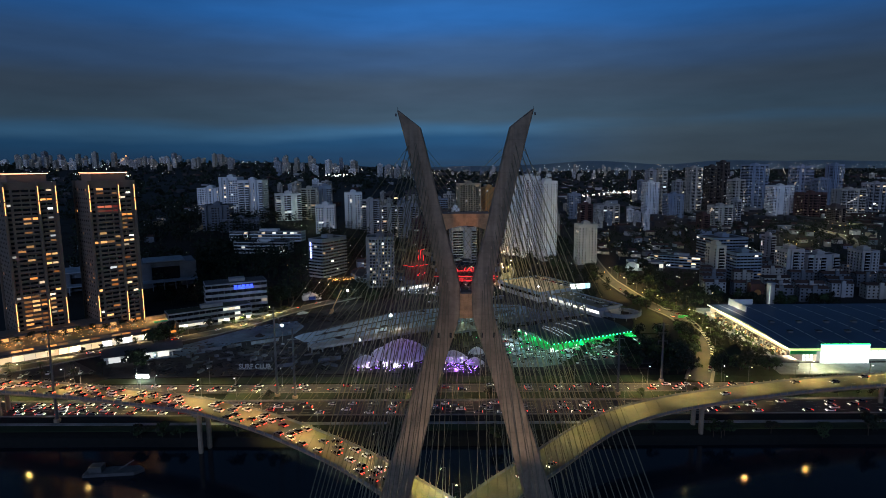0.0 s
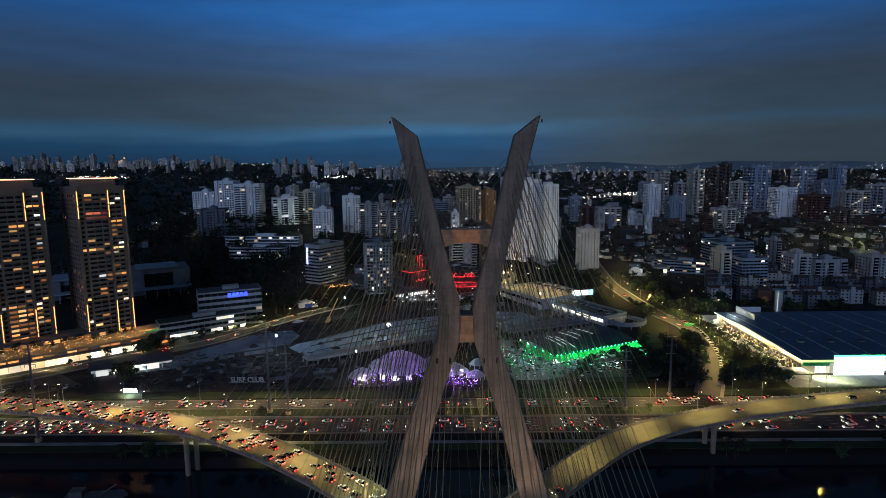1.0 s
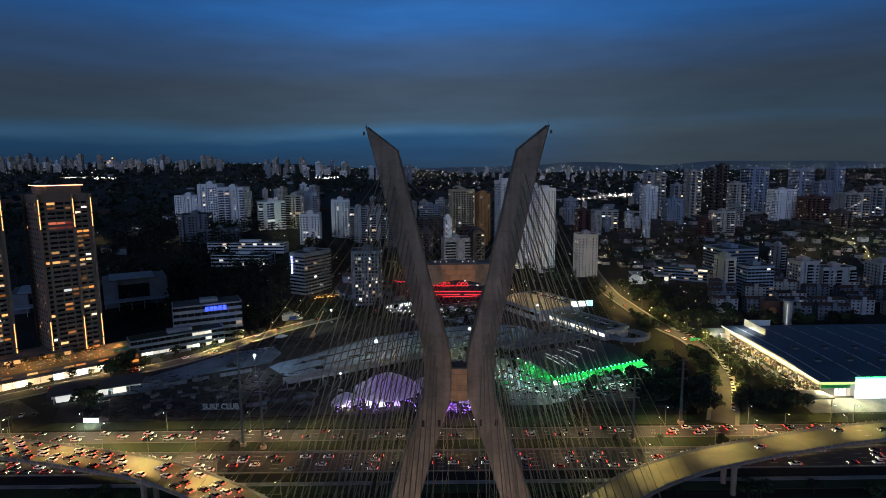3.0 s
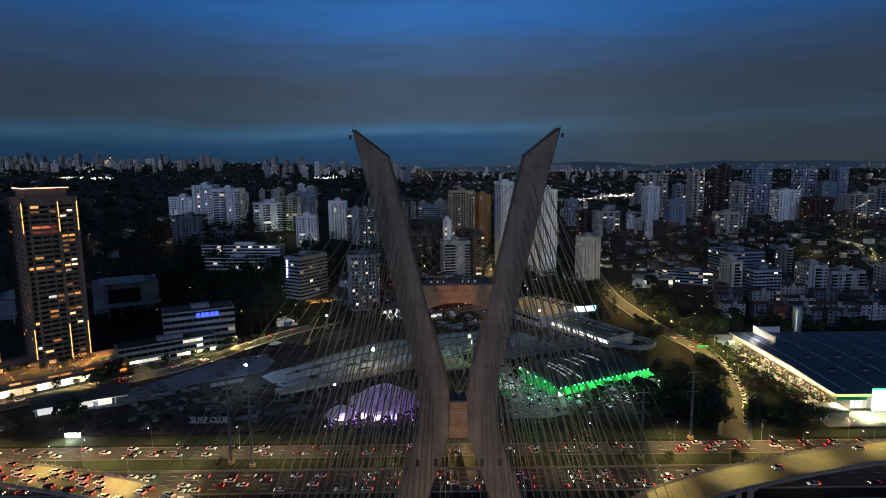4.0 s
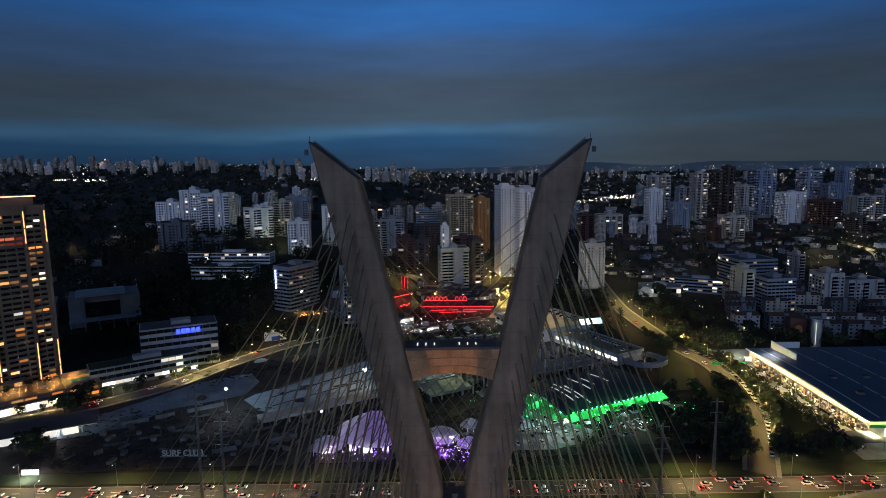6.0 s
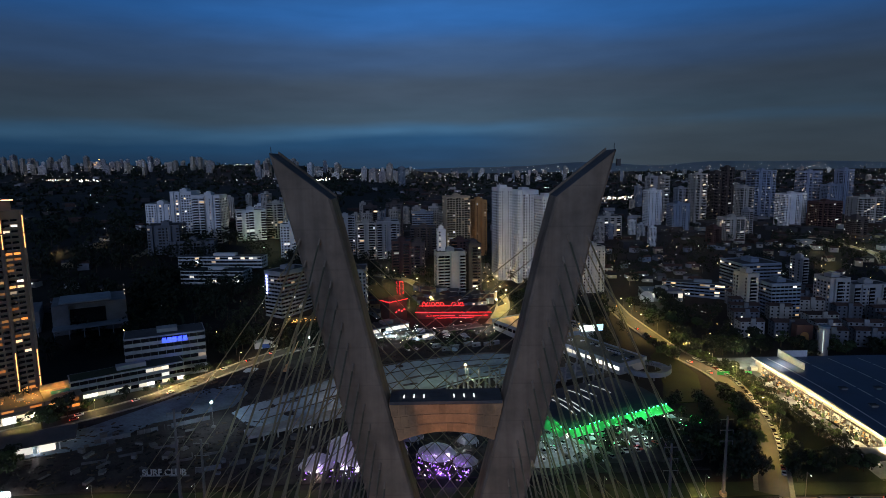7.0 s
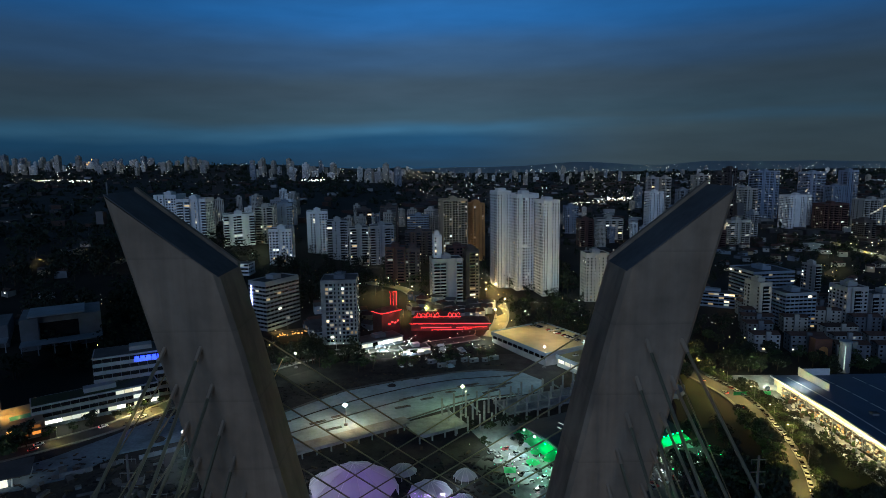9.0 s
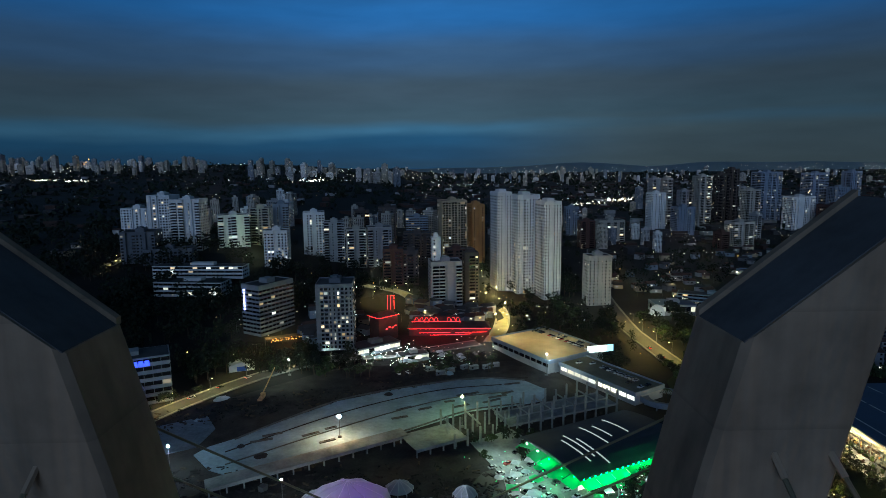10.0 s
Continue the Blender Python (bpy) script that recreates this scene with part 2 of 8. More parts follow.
FASCIA = glow("pale green fascia", (0.62, 1.0, 0.30), 1.3)
SIGNW = glow("white sign panel", (0.88, 1.0, 0.94), 1.7)
SHOP = glow("lit shop front", (1.0, 0.86, 0.62), 2.5, (0.95, 1.0, 1.0), 0.3)
TENT.node_tree.nodes["Principled BSDF"].inputs["Transmission Weight"].default_value = 0.0


def translucent(m, share, colour):
    n, l = m.node_tree.nodes, m.node_tree.links
    tr, mx, out = n.new("ShaderNodeBsdfTranslucent"), n.new("ShaderNodeMixShader"), n["Material Output"]
    tr.inputs["Color"].default_value = (*colour, 1)
    mx.inputs[0].default_value = share
    l.new(n["Principled BSDF"].outputs[0], mx.inputs[1])
    l.new(tr.outputs[0], mx.inputs[2])
    l.new(mx.outputs[0], out.inputs["Surface"])


translucent(TENT, 0.42, (0.8, 0.8, 0.85))
translucent(GREENT, 0.4, (0.08, 0.6, 0.2))
SHOPW = glow("warm shop front", (1.0, 0.66, 0.30), 2.2, (1.0, 0.85, 0.6), 0.35)
CARS = [paint("car paint " + k, c, 0.3, 0.05, 1, 5, 0, coat=0.6, rand=0.2) for k, c in
        (("white", (0.7, 0.7, 0.7)), ("silver", (0.4, 0.41, 0.42)), ("black", (0.02, 0.02, 0.022)), ("grey", (0.12, 0.12, 0.13)), ("red", (0.35, 0.03, 0.03)))]


def water_material():
    m = bpy.data.materials.new("river water")
    m.use_nodes = True
    n, l = m.node_tree.nodes, m.node_tree.links
    b = n["Principled BSDF"]
    b.inputs["Base Color"].default_value = (0.010, 0.018, 0.030, 1)
    b.inputs["Roughness"].default_value = 0.06
    b.inputs["IOR"].default_value = 1.33
    geo = n.new("ShaderNodeNewGeometry")
    nz, bp = n.new("ShaderNodeTexNoise"), n.new("ShaderNodeBump")
    nz.inputs["Scale"].default_value, nz.inputs["Detail"].default_value = 1.1, 6
    l.new(geo.outputs["Position"], nz.inputs["Vector"])
    bp.inputs["Strength"].default_value, bp.inputs["Distance"].default_value = 0.35, 0.08
    l.new(nz.outputs[0], bp.inputs["Height"])
    l.new(bp.outputs[0], b.inputs["Normal"])
    return m


POOL = paint("pool water", (0.05, 0.30, 0.28), 0.1, 0.1)
WATER = water_material()


# ---- building kit ----
class Kit:
    """Gathers boxes, prisms and bars into one mesh, with a material slot for each material used."""

    def __init__(self):
        self.v, self.f, self.m, self.mats = [], [], [], []

    def slot(self, mat):
        if mat not in self.mats:
            self.mats.append(mat)
        return self.mats.index(mat)

    def add(self, verts, faces, mat):
        k, s = len(self.v), self.slot(mat)
        self.v += [tuple(p) for p in verts]
        self.f += [tuple(i + k for i in f) for f in faces]
        self.m += [s] * len(faces)

    def box(self, x0, x1, y0, y1, z0, z1, mat):
        self.add([(x, y, z) for z in (z0, z1) for x, y in ((x0, y0), (x1, y0), (x1, y1), (x0, y1))],
                 [(3, 2, 1, 0), (4, 5, 6, 7), (0, 1, 5, 4), (1, 2, 6, 5), (2, 3, 7, 6), (3, 0, 4, 7)], mat)

    def prism(self, pts, z0, z1, mat):
        n = len(pts)
        self.add([(x, y, z0) for x, y in pts] + [(x, y, z1) for x, y in pts],
                 [tuple(range(n))[::-1], tuple(range(n, 2 * n))] + [(i, (i + 1) % n, n + (i + 1) % n, n + i) for i in range(n)], mat)

    def tube(self, a, b, r, mat, n=6, r2=None):
        a, b = Vector(a), Vector(b)
        r2 = r if r2 is None else r2
        d = (b - a).normalized()
        u = d.orthogonal().normalized()
        w = d.cross(u)
        ring = [(u * math.cos(i * math.tau / n) + w * math.sin(i * math.tau / n)) for i in range(n)]
        self.add([a + p * r for p in ring] + [b + p * r2 for p in ring],
                 [(i, (i + 1) % n, n + (i + 1) % n, n + i) for i in range(n)] + [tuple(range(n))[::-1], tuple(range(n, 2 * n))], mat)

    def gem(self, p, r, mat):
        x, y, z = p
        self.add([(x + r, y, z), (x, y + r, z), (x - r, y, z), (x, y - r, z), (x, y, z + r), (x, y, z - r)],
                 [(0, 1, 4), (1, 2, 4), (2, 3, 4), (3, 0, 4), (1, 0, 5), (2, 1, 5), (3, 2, 5), (0, 3, 5)], mat)

    def mesh(self, name):
        me = bpy.data.meshes.new(name)
        me.from_pydata(self.v, [], self.f)
        for mat in self.mats:
            me.materials.append(mat)
        me.polygons.foreach_set("material_index", self.m)
        me.update()
        return me


def part(name, kit, parent=None, label="", kind=""):
    ob = new(name, kit.mesh(name) if isinstance(kit, Kit) else kit)
    ob.parent = parent
    return tagged(ob, label, "", "", kind)


def thing(name, x, y, z, turn, label, category, group="", kind=""):
    """An empty at the base of a thing, to which its parts belong."""
    ob = new(name)
    ob.matrix_basis = pose(x, y, z, 0, 0, turn)
    ob.empty_display_size = 0.5
    return tagged(ob, label, category, group, kind)


def smooth(v):
    v = max(0.0, min(1.0, v))
    return v * v * (3 - 2 * v)


def land(x, y):
    """The height of the land: flat by the river, then slow hills."""
    return (5 + 0.0387 * max(0, min(310, y - 510)) + 13 * max(smooth((y - 590) / 80) * smooth((70 - x) / 90), smooth((y - 505) / 50) * smooth((-30 - x) / 50)) + 6 * smooth((-x - 150) / 80) * smooth((y - 640) / 90) + 20 * smooth((-x - 60) / 150) * smooth((y - 560) / 200)
            + 0.012 * max(0, y - 820) + 45 * smooth((-x - 500) / 900) * smooth((y - 1800) / 1500))


def lamp(name, p, watts, colour, radius=0.4, cone=0):
    """A bare lamp, or, with a cone in degrees, a shielded lantern that shines down."""
    ob = new(name, bpy.data.lights.new(name, "SPOT" if cone else "POINT"))
    ob.data.energy, ob.data.color, ob.data.shadow_soft_size = watts, colour, radius
    if cone:
        ob.data.spot_size, ob.data.spot_blend = radians(cone), 0.5
    ob.location = p
    return ob


# ---- ground, river, roads ----
def make_ground():
    k = Kit()
    xs = list(range(-4600, -800, 200)) + list(range(-800, 801, 40)) + list(range(1000, 4601, 200))
    ys = [243, 250, 262, 285, 310, 340, 380, 420, 460, 490, 510, 525] + list(range(540, 1000, 40)) + list(range(1000, 5001, 160))
    v = []
    for y in ys:
        for x in xs:
            z = land(x, y)
            if y == 243:
                z = -2.0
            elif y == 250:
                z = 2.5
            elif y > 1500:
                z += 6 * noise.noise((x / 500, y / 500, 0))
            v.append((x, y, z))
    n = len(xs)
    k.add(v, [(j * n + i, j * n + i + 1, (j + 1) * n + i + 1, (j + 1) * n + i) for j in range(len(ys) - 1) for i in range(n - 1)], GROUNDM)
    tagged(part("ground", k), "dark uneven city ground rising slowly to distant hills", "ground", "", "structure")
    k = Kit()
    k.box(-4600, 4600, -1400, 60, -3, 4, GRASS)
    tagged(part("near_bank", k), "dark grassy river bank opposite the city", "ground", "", "structure")
    k = Kit()
    k.add([(-4600, 50, 0), (4600, 50, 0), (4600, 250, 0), (-4600, 250, 0)], [(0, 1, 2, 3)], WATER)
    tagged(part("river", k), "dark slow river with small ripples", "water", "", "structure")


make_ground()


def strip(name, y0, y1, z, mat, label, x0=-900, x1=900, category="road", kind="structure", thick=0.3):
    k = Kit()
    k.box(x0, x1, y0, y1, z - thick, z, mat)
    return tagged(part(name, k), label, category, "", kind)


strip("road_near", 267, 285, 5.10, ASPHALT, "wide asphalt riverside road crowded with traffic")
strip("road_far", 296, 307, 5.10, ASPHALT, "asphalt carriageway of the riverside road")
strip("lawn_median", 285.3, 295.7, 5.2, GRASS, "grass strip between two carriageways", category="lawn")
strip("lawn_bank", 252, 266.6, 4.8, GRASS, "mown grass on the river bank", category="lawn")
strip("path", 258, 260.5, 4.95, SLAB, "pale cycle path on the river bank", category="path")
strip("kerb", 285.0, 285.3, 5.3, KERB, "pale concrete kerb", category="kerb")
strip("kerb", 295.7, 296.0, 5.3, KERB, "pale concrete kerb", category="kerb")
strip("kerb", 266.6, 267.0, 5.9, KERB, "low pale road barrier", category="barrier")
strip("kerb", 307.0, 307.3, 5.3, KERB, "pale concrete kerb", category="kerb")

# ---- the bridge: mast ----
MX, MY0, MY1 = 6.40, 153.1, 157.1
bridge_mast = thing("bridge_mast", MX, MY0, 0, 0, "tall X-shaped grey concrete bridge mast standing in the river", "bridge mast")


def mast_leg(side):
    """One leg: outer and inner half widths by height, from the foot to the slanted tip."""
    prof = [(-2, 35.0, 25.5), (37, 22.5, 14.6), (61.9, 14.7, 8.3), (71.3, 11.6, 5.6), (80.5, 8.4, 2.6), (83.5, 7.6, 1.75), (87.0, 7.2, 1.55),
            (91.6, 7.15, 1.6), (94.5, 7.3, 2.1), (105.8, 10.0, 5.0), (117.3, 12.7, 7.75), (128.8, 15.3, 10.35), (133.3, 16.4, 11.5)]
    depth = MY1 - MY0
    k, ch = Kit(), 0.25
    rings = []
    for z, o, i in prof:
        a, b = i, o
        rings.append([(a + ch, 0, z), (b - ch, 0, z), (b, ch, z), (b, depth - ch, z), (b - ch, depth, z), (a + ch, depth, z), (a, depth - ch, z), (a, ch, z)])
    tip = 138.0
    # the top face climbs from the inner shoulder to the outer tip
    top = []
    for x, y, z in rings[-1]:
        f = (x - 11.5) / (16.4 - 11.5)
        top.append((x + f * 1.2, y, z + f * (tip - 133.3)))
    rings.append(top)
    n = 8
    v = [(side * x, y, z) for r in rings for x, y, z in r]
    fs = []
    for j in range(len(rings) - 1):
        for i in range(n):
            q = (j * n + i, j * n + (i + 1) % n, (j + 1) * n + (i + 1) % n, (j + 1) * n + i)
            fs.append(q if side > 0 else q[::-1])
    last = [(len(rings) - 1) * n + i for i in range(n)]
    fs.append(tuple(last if side > 0 else last[::-1]))
    k.add(v, fs, MASTC)
    leg = part("leg", k, bridge_mast)
    # a dark slab on the slanted top paints a trough's shade, beside one rim
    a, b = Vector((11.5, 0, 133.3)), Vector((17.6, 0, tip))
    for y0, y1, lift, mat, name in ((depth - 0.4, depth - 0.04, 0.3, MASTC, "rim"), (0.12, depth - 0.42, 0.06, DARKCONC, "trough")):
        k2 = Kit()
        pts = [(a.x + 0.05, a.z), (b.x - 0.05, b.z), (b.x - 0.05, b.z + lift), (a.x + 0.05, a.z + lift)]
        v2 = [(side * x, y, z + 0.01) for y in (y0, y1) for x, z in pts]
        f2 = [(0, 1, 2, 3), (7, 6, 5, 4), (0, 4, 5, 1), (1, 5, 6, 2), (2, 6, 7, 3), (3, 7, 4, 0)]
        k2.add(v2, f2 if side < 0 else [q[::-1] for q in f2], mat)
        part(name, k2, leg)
    for u in (4.2, 7.5):
        k2 = Kit()
        k2.box(side * u - 0.3, side * u + 0.3, -0.05, 0.3, 77.6, 79.0, RUBBER)
        part("service_opening", k2, leg)
    k2 = Kit()
    k2.tube((side * 17.4, 0.3, tip), (side * 17.4, 0.3, tip + 0.7), 0.04, STEEL, 5)
    part("lightning_rod", k2, leg)
    k2 = Kit()
    k2.box(side * 17.9 - 0.2, side * 17.9 + 0.2, 0.2, 0.6, tip - 1.6, tip - 0.9, DARKCONC)
    part("beacon", k2, leg)
    return leg


mast_leg(-1)
mast_leg(1)


def cross_beam(zt, half_t, zb, half_b, arch, name):
    """A beam between the legs with coffered front and an arched soffit."""
    k, d = Kit(), MY1 - MY0
    n = 12
    pts_t = [(-half_t + 2 * half_t * i / n, zt) for i in range(n + 1)]
    pts_b = [(-half_b + 2 * half_b * i / n, zb + arch * (1 - (2 * i / n - 1) ** 2)) for i in range(n + 1)]
    y0, y1 = 0.35, d - 0.35
    v = [(x, y, z) for y in (y0, y1) for row in (pts_t, pts_b) for x, z in row]
    m = n + 1
    fs = []
    for i in range(n):
        fs += [(m + i, m + i + 1, i + 1, i), (2 * m + i, 2 * m + i + 1, 3 * m + i + 1, 3 * m + i), (i, i + 1, 2 * m + i + 1, 2 * m + i), (m + i + 1, m + i, 3 * m + i, 3 * m + i + 1)]
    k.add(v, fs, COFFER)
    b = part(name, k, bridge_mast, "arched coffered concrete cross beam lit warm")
    k = Kit()
    k.box(-half_t + 0.1, half_t - 0.1, 0.2, d - 0.2, zt + 0.004, zt + 0.35, DARKCONC)
    part("beam_roof", k, b, "dark waterproofed beam top")
    cols, rows = (14, 3) if half_t > 3 else (3, 6)
    for c in range(cols):
        for q in range(rows):
            xa, xb = -half_b + 2 * half_b * c / cols + 0.06, -half_b + 2 * half_b * (c + 1) / cols - 0.06
            arc = zb + arch * (1 - ((xa + xb) / 2 / half_b) ** 2)
            za, zc = zt - (zt - arc) * (q + 1) / rows + 0.06, zt - (zt - arc) * q / rows - 0.06
            if half_t > 3:
                m = 1 + (half_t / half_b - 1) * ((za + zc) / 2 - arc) / (zt - arc)
                xa, xb = xa * m, xb * m
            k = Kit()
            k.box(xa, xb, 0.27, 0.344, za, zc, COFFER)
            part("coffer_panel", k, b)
    if half_t > 3:
        for u in (-4.6, -3.5, -2.4, 0.9, 2.0, 3.1):
            k = Kit()
            k.box(u - 0.05, u + 0.05, 1.2, 2.0, zt + 0.36, zt + 0.45, glow("beam roof light", (0.9, 0.95, 1.0), 2.0) if u == -4.6 else bpy.data.materials["beam roof light"])
            part("roof_light", k, b)
    return b




def mast_flood(x, y, z, tx, ty, tz, watts, angle, colour):
    """A floodlight on the mast or deck: a small housing and its beam."""
    f = thing("floodlight", x, y, z, 0, "small architectural floodlight aimed at the mast", "floodlight", "mast floodlights")
    k = Kit()
    k.box(-0.35, 0.35, -0.3, 0.3, 0, 0.5, DARKCONC)
    part("housing", k, f)
    k = Kit()
    k.box(-0.08, 0.08, -0.08, 0.08, -0.6, 0, STEEL)
    part("bracket", k, f)
    li = new("flood_beam", bpy.data.lights.new("flood_beam", "SPOT"))
    li.data.energy, li.data.color, li.data.spot_size, li.data.spot_blend, li.data.shadow_soft_size = watts, colour, radians(angle), 0.6, 0.4
    li.matrix_world = look((x, y - 0.2, z + 0.8), (tx, ty, tz))


WARM = (1.0, 0.74, 0.50)
mast_flood(-10, 128, 23.5, MX - 8, MY0, 90, 22500, 78, WARM)
mast_flood(23, 128, 23.5, MX + 8, MY0, 90, 26500, 78, WARM)
mast_flood(MX, MY0 - 4.5, 93.5, MX, MY0 + 0.2, 109.6, 4400, 27, (1.0, 0.44, 0.12))
mast_flood(MX, 146, 24.2, MX, MY0 + 0.3, 87.5, 52000, 7, (1.0, 0.50, 0.14))
cross_beam(111.15, 6.2, 106.9, 5.2, 1.1, "cross_beam")
cross_beam(89.7, 1.57, 82.9, 1.75, 0.0, "cross_beam")

# ---- the bridge: decks ----
def spline(pts, steps):
    """Catmull-Rom through the points."""
    out, q = [], [Vector(p) for p in pts]
    q = [2 * q[0] - q[1]] + q + [2 * q[-1] - q[-2]]
    for i in range(1, len(q) - 2):
        for s in range(steps):
            t = s / steps
            a, b, c, d = q[i - 1:i + 3]
            out.append(0.5 * (2 * b + (c - a) * t + (2 * a - 5 * b + 4 * c - d) * t * t + (3 * b - a - 3 * c + d) * t ** 3))
    return out + [q[-2]]


LEFT_LINE = spline([(-900, 300, 5.5), (-520, 290, 8), (-330, 283, 15), (-216, 271, 19), (-123, 249, 20), (-79, 229, 20.5), (-38, 198, 21.5), (-12, 172, 22), (7, 150, 22), (27, 115, 21), (37, 75, 20), (40, 20, 17), (40, -80, 9), (40, -200, 4.5)], 10)
RIGHT_LINE = spline([(900, 322, 5.5), (560, 318, 8), (360, 298, 14), (216, 277, 18), (134, 260, 18), (76, 238, 17), (36, 203, 14.5), (11, 176, 13), (-3, 150, 12), (-17, 115, 12), (-25, 75, 12), (-27, 20, 11), (-27, -80, 8), (-27, -200, 4.5)], 10)


def frames_of(line):
    out = []
    for i, p in enumerate(line):
        d = line[min(i + 1, len(line) - 1)] - line[max(i - 1, 0)]
        d.z = 0
        d.normalize()
        out.append((p, d, Vector((d.y, -d.x, 0))))
    return out


def sweep(line, profile, mat):
    """Sweep an open or closed outline (across, up) along a line."""
    k, n = Kit(), len(profile)
    v = [p + r * a + Vector((0, 0, u)) for p, d, r in frames_of(line) for a, u in profile]
    k.add(v, [(j * n + i, j * n + (i + 1) % n, (j + 1) * n + (i + 1) % n, (j + 1) * n + i) for j in range(len(line) - 1) for i in range(n)], mat)
    return k


HALF = 7.2


def bridge_deck(line, label):
    deck = thing("bridge_deck", 0, 0, 0, 0, label, "bridge")
    part("girder", sweep(line, [(-HALF, 0), (HALF, 0), (HALF, -0.6), (4.2, -2.3), (-4.2, -2.3), (-HALF, -0.6)], CONCRETE), deck)
    part("carriageway", sweep(line, [(-HALF + 0.5, 0.004), (-HALF + 0.5, 0.08), (HALF - 0.5, 0.08), (HALF - 0.5, 0.004)], DECKTOP), deck, "worn lamplit-yellow road surface under yellow light")
    for s in (-1, 1):
        part("parapet", sweep(line, [(s * (HALF - 0.42), 0.01), (s * (HALF - 0.3), 0.95), (s * (HALF - 0.05), 0.95), (s * (HALF - 0.02), 0.01)], KERB), deck)
        # short posts along the outer edge
        k, run = Kit(), 0
        fr = frames_of(line)
        for (p, d, r), (q, _, _) in zip(fr, fr[1:]):
            if abs(p.x) > 330 or p.y < 60:
                continue
            seg = (q - p).length
            m = max(1, int(seg / 3.0))
            for i in range(m):
                c = p + (q - p) * (i / m) + r * s * (HALF + 0.08)
                k.box(c.x - 0.14, c.x + 0.14, c.y - 0.14, c.y + 0.14, c.z - 0.3, c.z + 1.35, CONCRETE)
        part("edge_post", k, deck, "row of short concrete edge posts", "stuff")
    k = Kit()
    for off in (-2.2, 2.2):
        fr = frames_of(line)
        for j in range(0, len(fr) - 1):
            (p, d, r) = fr[j]
            for i in range(int((fr[j + 1][0] - p).length / 8)):
                c = p + d * (i * 8) + r * off + Vector((0, 0, 0.09))
                a, b = d * 1.5, r * 0.08
                k.add([c - a - b, c + a - b, c + a + b, c - a + b], [(3, 2, 1, 0)], MARK)
    part("lane_marking", k, deck, "", "stuff")
    for p, d, r in frames_of(line)[4:-30:13]:
        k = Kit()
        for s in (-1, 1):
            c = p + r * s * 2.6
            k.tube((c.x, c.y, -3), (c.x, c.y, p.z - 2.2), 1.1, CONCRETE, 10)
        c = p
        k.prism([(c.x + d.x * a + r.x * b, c.y + d.y * a + r.y * b) for a, b in ((-1.2, -4.4), (1.2, -4.4), (1.2, 4.4), (-1.2, 4.4))], p.z - 3.4, p.z - 2.25, CONCRETE)
        if abs(p.x) > 70:
            part("pier", k, deck)
    return deck


deck_left = bridge_deck(LEFT_LINE, "curving concrete bridge deck crowded with cars")
deck_right = bridge_deck(RIGHT_LINE, "curving concrete bridge deck with little traffic")

# ---- the bridge: cables ----
def stay_cables():
    def leg_point(z, side, outer):
        zs = [(91.6, 7.15, 1.6), (105.8, 10.0, 5.0), (117.3, 12.7, 7.75), (128.8, 15.3, 10.35), (133.3, 16.4, 11.5)]
        for (a, o, i), (b, o2, i2) in zip(zs, zs[1:]):
            if a <= z <= b:
                f = (z - a) / (b - a)
                return MX + side * ((o + (o2 - o) * f) if outer else (i + (i2 - i) * f))
        return MX

    def arc_points(line, start, far, n, step, side_sign):
        """Points along one edge of a deck, going away from the mast."""
        fr = frames_of(line)
        best = min(range(len(fr)), key=lambda i: abs(fr[i][0].y - MY0))
        seq = fr[best::-1] if far else fr[best:]
        out, run, nxt = [], 0, start
        for (p, d, r), (q, _, _) in zip(seq, seq[1:]):
            L = (q - p).length
            while run + L >= nxt and len(out) < n:
                out.append(p + (q - p) * ((nxt - run) / L) + r * side_sign * (HALF + 0.25))
                nxt += step
            run += L
        return out

    def arc_mid(line, y):
        return min(line, key=lambda q: abs(q.y - y)).x

    for line in (LEFT_LINE, RIGHT_LINE):
        for far in (True, False):
            for edge in (-1, 1):
                pts = arc_points(line, 20 if far else 16, far, 18, 6.6, edge)
                for i, p in enumerate(pts):
                    away = -1 if (line is LEFT_LINE) == far else 1
                    # on the city side the inner edge of each curve hangs from the opposite leg
                    outward = not far or edge == (1 if line is LEFT_LINE else -1)
                    side = away if outward else -away
                    z = 91.7 + 37.8 * i / 17
                    x = leg_point(z, side, outward)
                    if far:
                        x, y = x - side * 0.9 if outward else x + side * 0.9, MY1 - 0.3
                    else:
                        near_edge = abs(p.x - MX) > abs(arc_mid(line, p.y) - MX)
                        x, y = x - side * (0.7 if near_edge else 2.7), MY0 + 0.3
                    k = Kit()
                    k.tube((x, y, z), p, 0.058 if far else 0.1, CABLE, 5)
                    c = part("cable", k, bridge_mast)
                    k = Kit()
                    d = (p - Vector((x, y, z))).normalized()
                    k.tube(Vector((x, y, z)), Vector((x, y, z)) + d * 1.2, 0.13, CONCRETE, 6)
                    part("anchor_sleeve", k, c)
                    c.location = -Vector((MX, MY0, 0))


stay_cables()

